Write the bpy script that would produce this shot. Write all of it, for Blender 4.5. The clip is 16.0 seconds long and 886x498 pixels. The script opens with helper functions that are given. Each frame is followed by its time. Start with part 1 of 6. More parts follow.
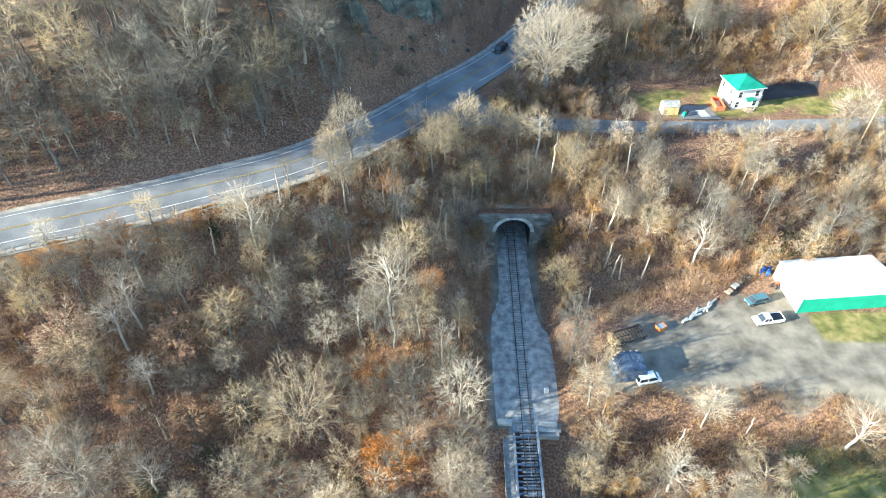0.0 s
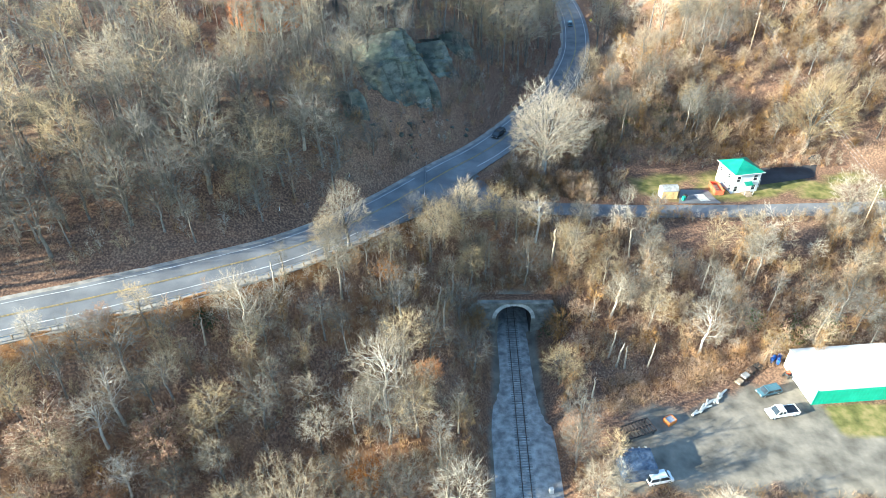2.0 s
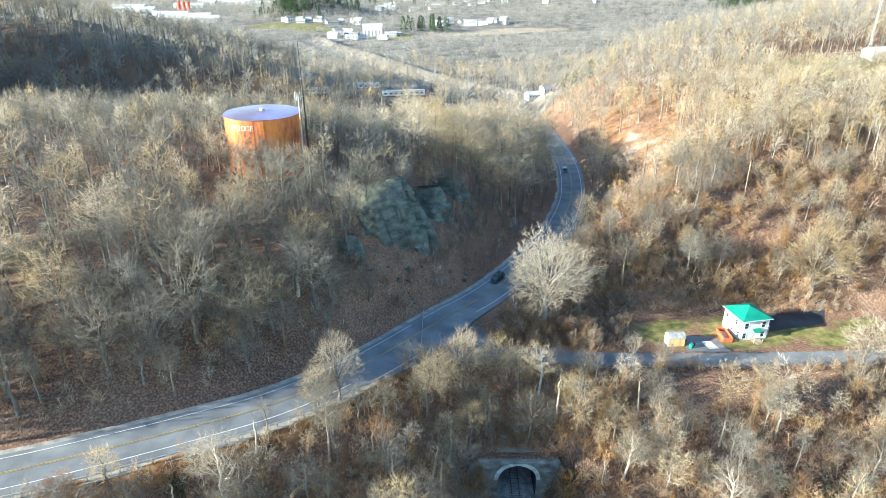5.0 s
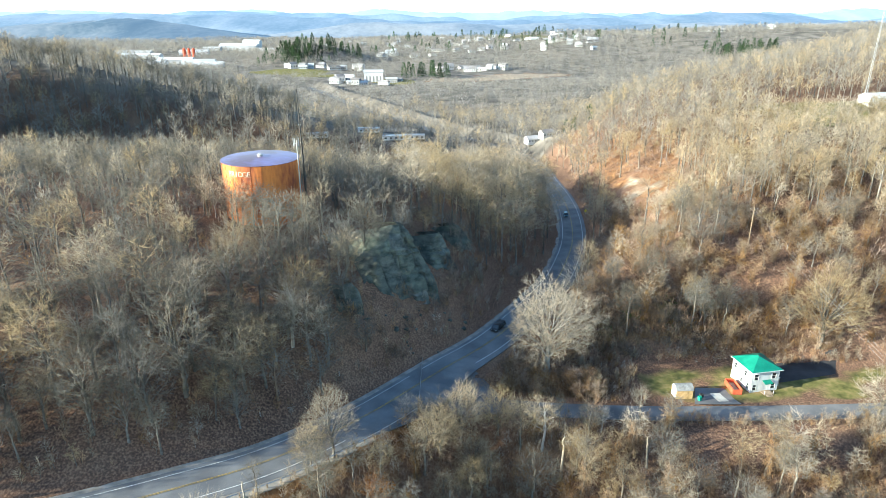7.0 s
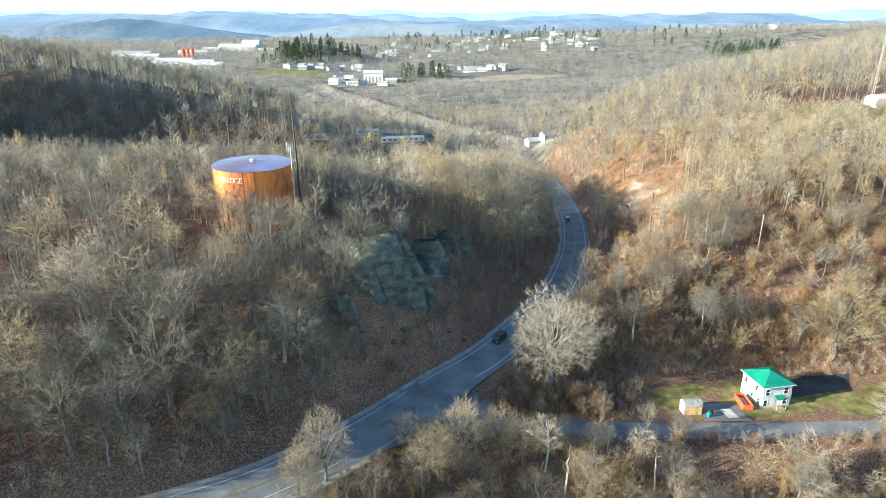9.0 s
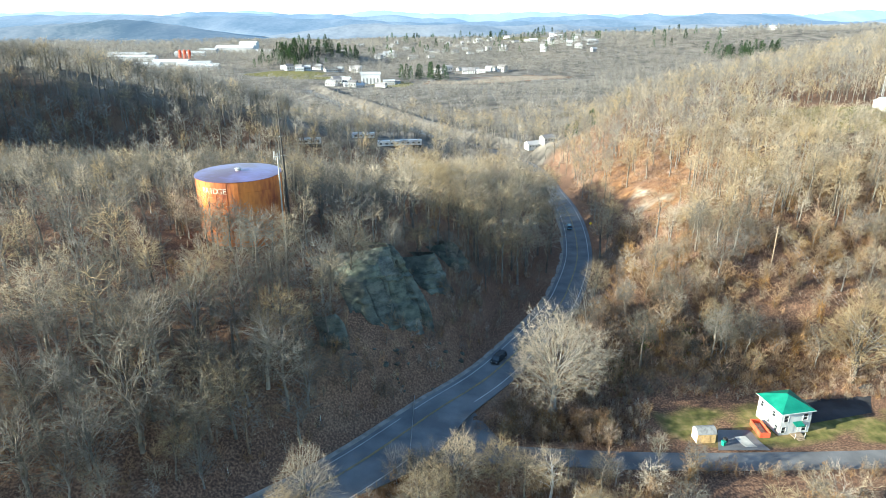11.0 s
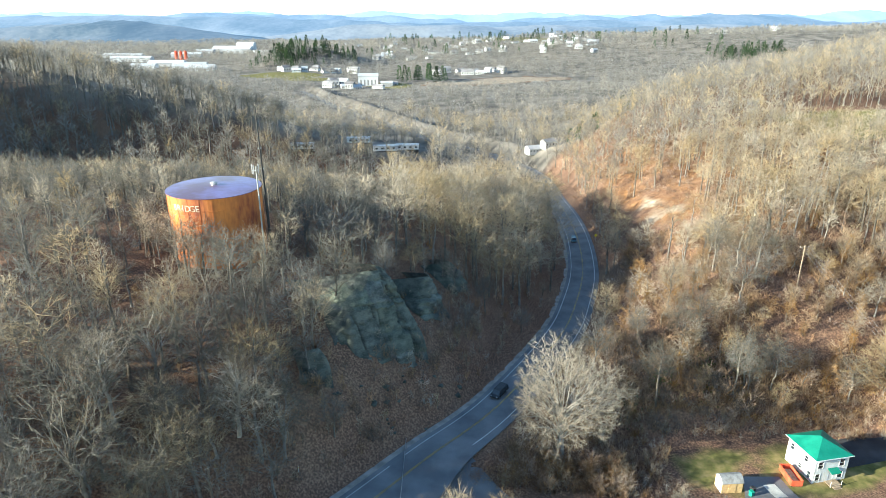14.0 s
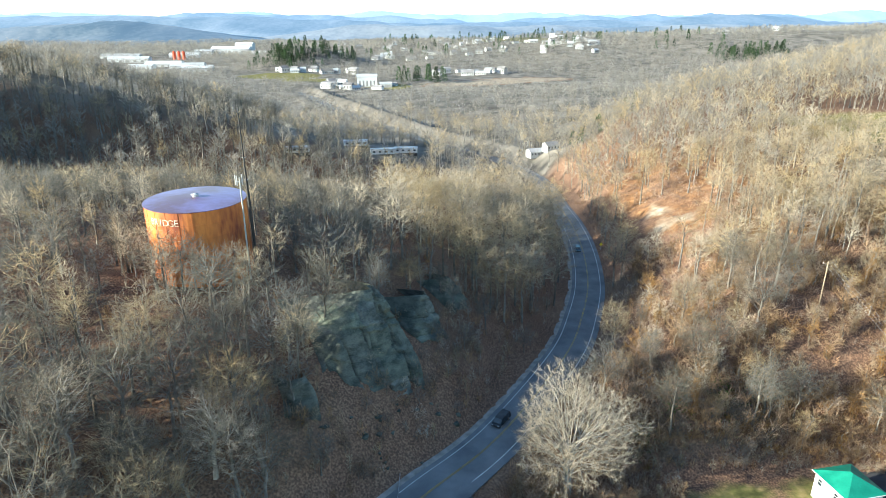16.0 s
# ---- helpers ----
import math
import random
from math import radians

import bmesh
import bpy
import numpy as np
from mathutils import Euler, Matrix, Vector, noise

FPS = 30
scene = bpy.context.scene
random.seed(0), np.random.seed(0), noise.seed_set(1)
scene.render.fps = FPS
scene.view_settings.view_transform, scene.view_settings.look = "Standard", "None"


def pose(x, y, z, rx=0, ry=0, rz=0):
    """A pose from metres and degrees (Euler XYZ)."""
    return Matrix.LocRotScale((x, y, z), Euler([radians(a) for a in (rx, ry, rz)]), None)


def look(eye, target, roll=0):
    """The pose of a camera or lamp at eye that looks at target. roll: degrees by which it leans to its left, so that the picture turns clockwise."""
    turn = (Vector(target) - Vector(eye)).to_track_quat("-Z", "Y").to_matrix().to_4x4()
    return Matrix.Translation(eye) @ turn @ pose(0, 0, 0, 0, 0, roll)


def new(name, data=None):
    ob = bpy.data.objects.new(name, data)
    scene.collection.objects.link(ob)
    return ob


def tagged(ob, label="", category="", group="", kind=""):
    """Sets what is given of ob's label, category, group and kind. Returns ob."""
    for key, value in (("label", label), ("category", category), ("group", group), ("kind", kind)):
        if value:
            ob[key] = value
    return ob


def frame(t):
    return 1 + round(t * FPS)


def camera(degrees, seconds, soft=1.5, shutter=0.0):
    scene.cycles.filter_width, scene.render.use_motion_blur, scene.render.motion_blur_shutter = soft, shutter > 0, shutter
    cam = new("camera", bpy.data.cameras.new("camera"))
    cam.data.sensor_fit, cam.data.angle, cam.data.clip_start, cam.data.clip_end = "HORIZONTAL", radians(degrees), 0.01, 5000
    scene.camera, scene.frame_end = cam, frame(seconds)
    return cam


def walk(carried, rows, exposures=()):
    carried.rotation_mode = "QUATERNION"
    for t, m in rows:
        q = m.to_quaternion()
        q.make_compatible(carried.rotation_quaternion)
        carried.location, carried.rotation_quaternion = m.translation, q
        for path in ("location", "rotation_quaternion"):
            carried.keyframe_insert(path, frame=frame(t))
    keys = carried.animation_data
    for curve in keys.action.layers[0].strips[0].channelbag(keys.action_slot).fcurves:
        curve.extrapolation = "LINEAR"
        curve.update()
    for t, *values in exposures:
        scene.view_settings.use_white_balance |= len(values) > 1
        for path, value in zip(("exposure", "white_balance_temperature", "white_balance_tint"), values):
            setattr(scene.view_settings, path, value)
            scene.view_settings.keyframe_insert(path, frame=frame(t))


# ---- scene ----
import collections

cam = camera(69.6, 16.0, soft=0.85)
METRES, EYE, TILT, LEAN, TURN = 53.0, 96.0, -42.9, 0.0, 0.0
ROWS = [
    (0.0, 0.0, 0.0, 0.0, 0.0, 0.0, -0.0),
    (0.5, 0.0006, 0.0145, 0.0154, -0.02, 0.95, 0.01),
    (1.0, 0.0013, 0.0278, 0.0248, -0.03, 2.84, 0.05),
    (1.5, 0.0029, 0.041, 0.0357, -0.03, 4.78, 0.05),
    (2.0, 0.0047, 0.0538, 0.0469, -0.02, 6.73, 0.07),
    (2.5, 0.0059, 0.0683, 0.0571, -0.06, 8.68, 0.07),
    (3.0, 0.008, 0.0801, 0.0727, -0.04, 10.54, 0.05),
    (3.5, 0.0073, 0.0929, 0.088, -0.07, 12.49, 0.04),
    (4.0, 0.0114, 0.1064, 0.0972, -0.02, 14.6, 0.05),
    (4.5, 0.013, 0.1185, 0.1108, -0.02, 16.6, 0.03),
    (5.0, 0.0139, 0.1322, 0.1222, -0.04, 18.7, 0.03),
    (5.5, 0.0148, 0.1449, 0.1341, -0.04, 20.65, 0.03),
    (6.0, 0.0158, 0.1576, 0.146, -0.04, 22.1, 0.02),
    (6.5, 0.0167, 0.1703, 0.1579, -0.04, 22.42, 0.01),
    (7.5, 0.0184, 0.1957, 0.1817, -0.04, 22.44, -0.0),
    (8.0, 0.0201, 0.2124, 0.1977, -0.03, 22.44, -0.01),
    (8.5, 0.021, 0.2355, 0.2189, -0.02, 22.44, -0.01),
    (9.0, 0.0232, 0.2649, 0.2456, -0.03, 22.46, -0.0),
    (11.5, 0.0386, 0.4309, 0.3959, -0.12, 22.55, 0.09),
    (12.0, 0.0419, 0.4643, 0.4259, -0.13, 22.56, 0.1),
    (12.5, 0.0446, 0.4979, 0.4555, -0.14, 22.57, 0.11),
    (13.0, 0.0475, 0.5311, 0.4853, -0.14, 22.58, 0.12),
    (13.5, 0.0502, 0.5643, 0.5145, -0.14, 22.59, 0.12),
    (14.0, 0.0533, 0.5967, 0.5445, -0.14, 22.59, 0.13),
    (14.5, 0.0562, 0.6296, 0.574, -0.15, 22.57, 0.14),
    (15.0, 0.059, 0.6633, 0.6047, -0.14, 22.58, 0.14),
    (15.5, 0.0618, 0.6985, 0.6366, -0.14, 22.58, 0.14),
    (16.0, 0.064, 0.7363, 0.6711, -0.12, 22.6, 0.14),
]
walk(cam, [(t, pose(0, 0, EYE, TILT, LEAN, TURN) @ pose(METRES * x, METRES * y, METRES * z, 90 + pitch, roll, yaw)) for t, x, y, z, yaw, pitch, roll in ROWS],
     exposures=[(0.0, 2.62, 5450, 1.0), (3.5, 2.52, 5330, 0.0), (5.2, 2.4, 5330, 0.0), (7.5, 2.02, 5450, 0.0), (16.0, 1.96, 5470, 0.0)])

# ---- light: low winter sun from the west, clear pale sky ----
SUN_EL, SUN_AZ = 16.5, 251.0
world = bpy.data.worlds.new("sky")
scene.world = world
world.use_nodes = True
wn = world.node_tree
sky = wn.nodes.new("ShaderNodeTexSky")
sky.sky_type, sky.sun_disc = "NISHITA", False
sky.sun_elevation, sky.sun_rotation = radians(SUN_EL), radians(SUN_AZ)
sky.air_density, sky.dust_density, sky.ozone_density = 1.0, 0.15, 1.0
wn.links.new(sky.outputs[0], wn.nodes["Background"].inputs[0])
wn.nodes["Background"].inputs[1].default_value = 0.088
sun_data = bpy.data.lights.new("sun", "SUN")
sun_data.energy, sun_data.angle, sun_data.color = 5.0, radians(0.6), (1.0, 0.85, 0.63)
sun = new("sun", sun_data)
sun_dir = Vector((math.sin(radians(SUN_AZ)) * math.cos(radians(SUN_EL)), math.cos(radians(SUN_AZ)) * math.cos(radians(SUN_EL)), math.sin(radians(SUN_EL))))
sun.matrix_world = look(sun_dir * 300 + Vector((0, 150, 0)), (0, 150, 0))

# ---- materials ----
def mat(name, c1, c2, scale=2.0, rough=0.9, bump=0.3, metal=0.0, spread=0.0, fine=12.0, local=False, dist=0.05, stretch=(1, 1, 1), spec=0.3, thin=0.0):
    """Two colours mixed by a coarse and a fine noise, with relief; spread: how far objects of one kind differ in brightness."""
    m = bpy.data.materials.new(name)
    m.use_nodes = True
    nt = m.node_tree
    N, L = nt.nodes, nt.links
    b = N["Principled BSDF"]
    tc = N.new("ShaderNodeTexCoord")
    src = tc.outputs["Object"]
    if not local:
        src = N.new("ShaderNodeNewGeometry").outputs["Position"]
    mp = N.new("ShaderNodeMapping")
    mp.inputs["Scale"].default_value = stretch
    L.new(src, mp.inputs["Vector"])
    n1, n2 = N.new("ShaderNodeTexNoise"), N.new("ShaderNodeTexNoise")
    for n, s, d in ((n1, scale, 4), (n2, scale * fine, 3)):
        n.inputs["Scale"].default_value, n.inputs["Detail"].default_value = s, d
        L.new(mp.outputs[0], n.inputs["Vector"])
    add = N.new("ShaderNodeMath")
    add.operation = "MULTIPLY_ADD"
    add.inputs[1].default_value = 0.55
    L.new(n2.outputs[0], add.inputs[0])
    half = N.new("ShaderNodeMath")
    half.operation = "MULTIPLY_ADD"
    half.inputs[1].default_value, half.inputs[2].default_value = 1.5, -0.52
    L.new(n1.outputs[0], half.inputs[0])
    L.new(half.outputs[0], add.inputs[2])
    ramp = N.new("ShaderNodeValToRGB")
    ramp.color_ramp.elements[0].color, ramp.color_ramp.elements[1].color = (*c1, 1), (*c2, 1)
    ramp.color_ramp.elements[0].position, ramp.color_ramp.elements[1].position = 0.25, 0.8
    L.new(add.outputs[0], ramp.inputs[0])
    col = ramp.outputs[0]
    if spread:
        info, at = N.new("ShaderNodeObjectInfo"), N.new("ShaderNodeAttribute")
        at.attribute_name = "tint"
        s = N.new("ShaderNodeMath")
        s.operation = "ADD"
        L.new(info.outputs["Random"], s.inputs[0])
        L.new(at.outputs["Fac"], s.inputs[1])
        fr = N.new("ShaderNodeMath")
        fr.operation = "FRACT"
        L.new(s.outputs[0], fr.inputs[0])
        hs = N.new("ShaderNodeHueSaturation")
        for inp, lo, hi in (("Value", 1 - spread, 1 + spread), ("Saturation", 0.65, 1.25)):
            mr = N.new("ShaderNodeMapRange")
            mr.inputs["To Min"].default_value, mr.inputs["To Max"].default_value = lo, hi
            if inp == "Saturation":
                k = N.new("ShaderNodeMath")
                k.operation = "MULTIPLY"
                k.inputs[1].default_value = 7.3
                L.new(fr.outputs[0], k.inputs[0])
                k2 = N.new("ShaderNodeMath")
                k2.operation = "FRACT"
                L.new(k.outputs[0], k2.inputs[0])
                L.new(k2.outputs[0], mr.inputs[0])
            else:
                L.new(fr.outputs[0], mr.inputs[0])
            L.new(mr.outputs[0], hs.inputs[inp])
        L.new(col, hs.inputs["Color"])
        col = hs.outputs[0]
    L.new(col, b.inputs["Base Color"])
    b.inputs["Roughness"].default_value, b.inputs["Metallic"].default_value = rough, metal
    b.inputs["Specular IOR Level"].default_value = spec
    if bump:
        bp = N.new("ShaderNodeBump")
        bp.inputs["Strength"].default_value, bp.inputs["Distance"].default_value = bump, dist
        L.new(add.outputs[0], bp.inputs["Height"])
        L.new(bp.outputs[0], b.inputs["Normal"])
    if thin:
        tr, mx = N.new("ShaderNodeBsdfTranslucent"), N.new("ShaderNodeMixShader")
        L.new(col, tr.inputs["Color"])
        mx.inputs[0].default_value = thin
        L.new(b.outputs[0], mx.inputs[1])
        L.new(tr.outputs[0], mx.inputs[2])
        L.new(mx.outputs[0], N["Material Output"].inputs["Surface"])
    return m


def glass(name):
    m = mat(name, (0.02, 0.025, 0.03), (0.04, 0.05, 0.06), 1.0, 0.08, 0.0, spec=0.6)
    return m


BARK = mat("grey_bark", (0.115, 0.101, 0.083), (0.235, 0.21, 0.176), 1.2, spread=0.3, local=True, bump=0.4)
PALE = mat("pale_sycamore_bark", (0.32, 0.28, 0.23), (0.54, 0.50, 0.43), 0.8, spread=0.15, local=True)
DARKBARK = mat("dark_bark", (0.11, 0.085, 0.065), (0.22, 0.17, 0.13), 1.2, spread=0.3, local=True)
PALEGREY = mat("pale_grey_bark", (0.24, 0.205, 0.16), (0.40, 0.355, 0.29), 1.0, spread=0.1, local=True, bump=0.4)
TWIG = mat("twig_tan", (0.30, 0.235, 0.15), (0.50, 0.41, 0.275), 0.5, spread=0.3, local=True, bump=0, thin=0.45)
TWIGGREY = mat("twig_grey", (0.13, 0.118, 0.096), (0.25, 0.228, 0.186), 0.5, spread=0.3, local=True, bump=0, thin=0.45)
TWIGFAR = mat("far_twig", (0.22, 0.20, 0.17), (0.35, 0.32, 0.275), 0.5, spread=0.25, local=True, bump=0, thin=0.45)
TWIGPALE = mat("twig_pale", (0.30, 0.25, 0.185), (0.46, 0.395, 0.305), 0.5, spread=0.2, local=True, bump=0, thin=0.45)
LEAFBROWN = mat("dead_oak_leaf", (0.25, 0.115, 0.05), (0.43, 0.225, 0.11), 0.6, spread=0.35, local=True, bump=0, thin=0.45)
VINE = mat("dry_vine", (0.20, 0.125, 0.068), (0.42, 0.285, 0.155), 0.7, spread=0.35, local=True, bump=0, thin=0.45)
BRUSH = mat("dry_brush", (0.28, 0.17, 0.105), (0.52, 0.37, 0.235), 0.12, spread=0.35, bump=0, thin=0.45)
NEEDLE = mat("evergreen", (0.035, 0.06, 0.03), (0.09, 0.13, 0.06), 0.5, spread=0.4, bump=0, thin=0.45)
ASPHALT = mat("worn_asphalt", (0.12, 0.123, 0.13), (0.205, 0.207, 0.21), 0.22, 0.82, 0.15, fine=40, spec=0.25)
SIDEASPHALT = mat("old_side_asphalt", (0.11, 0.11, 0.115), (0.19, 0.19, 0.19), 0.2, 0.8, 0.15, fine=40)
DRIVE = mat("dark_driveway", (0.03, 0.03, 0.034), (0.06, 0.06, 0.065), 0.3, 0.8, 0.1, fine=30)
SHOULDER = mat("gravel_shoulder", (0.20, 0.185, 0.16), (0.36, 0.33, 0.29), 0.6, 0.95, 0.4, fine=30)
LINEWHITE = mat("white_line_paint", (0.42, 0.42, 0.41), (0.76, 0.76, 0.74), 0.5, 0.7, 0.1, fine=20)
LINEYELLOW = mat("yellow_line_paint", (0.26, 0.20, 0.09), (0.52, 0.37, 0.11), 0.5, 0.7, 0.1, fine=20)
BALLAST = mat("rail_ballast", (0.18, 0.178, 0.17), (0.46, 0.45, 0.42), 0.7, 0.95, 0.6, fine=30)
TIEWOOD = mat("tie_wood", (0.17, 0.165, 0.155), (0.32, 0.31, 0.29), 1.5, 0.9, 0.3, spread=0.3)
RAILSTEEL = mat("rusty_rail", (0.07, 0.05, 0.04), (0.16, 0.12, 0.09), 1.5, 0.5, 0.2, 0.6)
BRIDGESTEEL = mat("grey_bridge_steel", (0.16, 0.18, 0.21), (0.33, 0.36, 0.40), 0.8, 0.6, 0.2, 0.2)
CONCRETE = mat("weathered_concrete", (0.30, 0.30, 0.27), (0.50, 0.49, 0.45), 0.5, 0.9, 0.3)
PALESTONE = mat("pale_arch_stone", (0.40, 0.40, 0.37), (0.62, 0.61, 0.56), 0.6, 0.9, 0.4, spread=0.15)
IVY = mat("green_ivy", (0.035, 0.06, 0.018), (0.11, 0.15, 0.05), 0.6, 0.7, 0.0, spread=0.3, thin=0.45)
STONE = mat("portal_stone", (0.10, 0.10, 0.088), (0.28, 0.272, 0.24), 0.5, 0.9, 0.5, spread=0.2)
TUNNELDARK = mat("sooty_lining", (0.03, 0.03, 0.03), (0.07, 0.065, 0.06), 0.5, 0.95, 0.3)
ROCK = mat("grey_green_rock", (0.052, 0.062, 0.052), (0.17, 0.178, 0.142), 0.35, 0.92, 0.7, fine=8, dist=0.18, stretch=(1, 1, 2.2), spread=0.24)
WHITEPAINT = mat("white_siding", (0.52, 0.53, 0.51), (0.66, 0.66, 0.64), 0.6, 0.6, 0.1)
GREENROOF = mat("green_metal_roof", (0.015, 0.15, 0.10), (0.03, 0.23, 0.15), 0.5, 0.45, 0.05)
GREENWALL = mat("green_steel_wall", (0.025, 0.24, 0.15), (0.04, 0.32, 0.21), 0.5, 0.5, 0.05)
WHITEROOF = mat("white_metal_roof", (0.42, 0.43, 0.43), (0.55, 0.55, 0.55), 0.3, 0.5, 0.05)
RUST = mat("rusted_tank_plate", (0.20, 0.055, 0.028), (0.62, 0.22, 0.05), 0.2, 0.8, 0.2, fine=6, stretch=(1, 1, 0.35))
TANKROOF = mat("purple_grey_tank_roof", (0.15, 0.085, 0.115), (0.235, 0.20, 0.40), 0.13, 0.32, 0.1, fine=6, metal=0.3, spec=0.6)
BLACKSTEEL = mat("black_steel", (0.03, 0.03, 0.03), (0.07, 0.065, 0.06), 2, 0.6, 0.1, 0.3)
GALV = mat("galvanised_steel", (0.38, 0.39, 0.40), (0.56, 0.57, 0.58), 2, 0.45, 0.1, 0.5)
WOOD = mat("weathered_wood", (0.20, 0.15, 0.10), (0.40, 0.31, 0.21), 1.5, 0.85, 0.3, stretch=(1, 1, 4))
TANWOOD = mat("tan_wood_siding", (0.42, 0.28, 0.12), (0.60, 0.43, 0.21), 1.5, 0.8, 0.2)
GREYROOF = mat("grey_shingle", (0.16, 0.16, 0.155), (0.30, 0.30, 0.29), 1.5, 0.85, 0.3)
REDPAINT = mat("red_orange_paint", (0.46, 0.07, 0.03), (0.66, 0.13, 0.06), 1.0, 0.6, 0.15)
BLUEPAINT = mat("blue_paint", (0.02, 0.09, 0.38), (0.05, 0.17, 0.55), 1.0, 0.5, 0.1)
YELLOW = mat("yellow_sign", (0.72, 0.55, 0.02), (0.85, 0.68, 0.05), 1.0, 0.5, 0.0)
TARP = mat("dark_blue_tarp", (0.025, 0.04, 0.07), (0.075, 0.105, 0.16), 0.9, 0.45, 0.6, fine=4, dist=0.15)
CARWHITE = mat("white_car_paint", (0.72, 0.73, 0.74), (0.8, 0.8, 0.8), 1.0, 0.25, 0.0)
CARTEAL = mat("teal_car_paint", (0.05, 0.10, 0.13), (0.08, 0.15, 0.18), 1.0, 0.25, 0.0)
CARBLACK = mat("dark_car_paint", (0.02, 0.022, 0.025), (0.04, 0.042, 0.045), 1.0, 0.2, 0.0)
RUBBER = mat("tyre_rubber", (0.015, 0.015, 0.015), (0.035, 0.035, 0.035), 3, 0.85, 0.1)
GLASS = glass("dark_window_glass")
FARGREY = mat("far_pale_wall", (0.40, 0.40, 0.40), (0.58, 0.58, 0.57), 0.05, 0.8, 0.0, spread=0.2)
FARROOF = mat("far_roof", (0.16, 0.15, 0.15), (0.36, 0.34, 0.33), 0.05, 0.8, 0.0, spread=0.4)


def ground_material():
    """Leaf litter, with grass, gravel and ochre clay where the ground's own cover attributes say so."""
    m = bpy.data.materials.new("ground_cover")
    m.use_nodes = True
    nt = m.node_tree
    N, L = nt.nodes, nt.links
    b = N["Principled BSDF"]
    pos = N.new("ShaderNodeNewGeometry").outputs["Position"]

    def noise_at(scale, detail=5):
        n = N.new("ShaderNodeTexNoise")
        n.inputs["Scale"].default_value, n.inputs["Detail"].default_value = scale, detail
        L.new(pos, n.inputs["Vector"])
        return n.outputs[0]

    def ramp(fac, *stops):
        r = N.new("ShaderNodeValToRGB")
        while len(r.color_ramp.elements) < len(stops):
            r.color_ramp.elements.new(0.5)
        for e, (p, c) in zip(r.color_ramp.elements, stops):
            e.position, e.color = p, (*c, 1)
        L.new(fac, r.inputs[0])
        return r.outputs[0]

    def mix(a, c, fac):
        x = N.new("ShaderNodeMix")
        x.data_type = "RGBA"
        L.new(fac, x.inputs["Factor"])
        L.new(a, x.inputs["A"])
        L.new(c, x.inputs["B"])
        return x.outputs["Result"]

    def cover(name, scale):
        at = N.new("ShaderNodeAttribute")
        at.attribute_name = name
        k = N.new("ShaderNodeMath")
        k.operation = "MULTIPLY_ADD"
        k.inputs[1].default_value = 0.7
        L.new(noise_at(scale), k.inputs[0])
        L.new(at.outputs["Fac"], k.inputs[2])
        mr = N.new("ShaderNodeMapRange")
        mr.inputs["From Min"].default_value, mr.inputs["From Max"].default_value = 0.68, 0.98
        L.new(k.outputs[0], mr.inputs[0])
        return mr.outputs[0]

    litter = ramp(noise_at(0.06), (0.3, (0.085, 0.052, 0.038)), (0.5, (0.17, 0.098, 0.066)), (0.7, (0.25, 0.17, 0.112)))
    specks = ramp(noise_at(2.6, 8), (0.36, (0.05, 0.035, 0.027)), (0.5, (0.16, 0.095, 0.063)), (0.66, (0.36, 0.225, 0.135)))
    half = N.new("ShaderNodeValue")
    half.outputs[0].default_value = 0.62
    col = mix(litter, specks, half.outputs[0])
    grass = ramp(noise_at(0.45, 7), (0.3, (0.075, 0.078, 0.026)), (0.5, (0.16, 0.148, 0.05)), (0.7, (0.29, 0.225, 0.10)))
    gravel = ramp(noise_at(0.3, 8), (0.3, (0.10, 0.088, 0.07)), (0.5, (0.175, 0.155, 0.125)), (0.7, (0.265, 0.23, 0.18)))
    clay = ramp(noise_at(0.5, 8), (0.34, (0.085, 0.044, 0.02)), (0.5, (0.20, 0.098, 0.038)), (0.66, (0.32, 0.18, 0.082)))
    pale = ramp(noise_at(0.4, 8), (0.35, (0.20, 0.15, 0.105)), (0.65, (0.40, 0.335, 0.25)))
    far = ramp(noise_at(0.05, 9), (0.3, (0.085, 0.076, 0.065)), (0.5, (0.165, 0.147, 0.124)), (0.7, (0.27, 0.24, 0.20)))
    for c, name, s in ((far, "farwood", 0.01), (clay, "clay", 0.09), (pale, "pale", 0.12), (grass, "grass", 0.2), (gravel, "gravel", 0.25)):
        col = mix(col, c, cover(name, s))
    L.new(col, b.inputs["Base Color"])
    b.inputs["Roughness"].default_value = 0.95
    b.inputs["Specular IOR Level"].default_value = 0.1
    bp = N.new("ShaderNodeBump")
    bp.inputs["Strength"].default_value, bp.inputs["Distance"].default_value = 0.5, 0.12
    L.new(noise_at(1.1, 6), bp.inputs["Height"])
    L.new(bp.outputs[0], b.inputs["Normal"])
    return m


GROUND = ground_material()

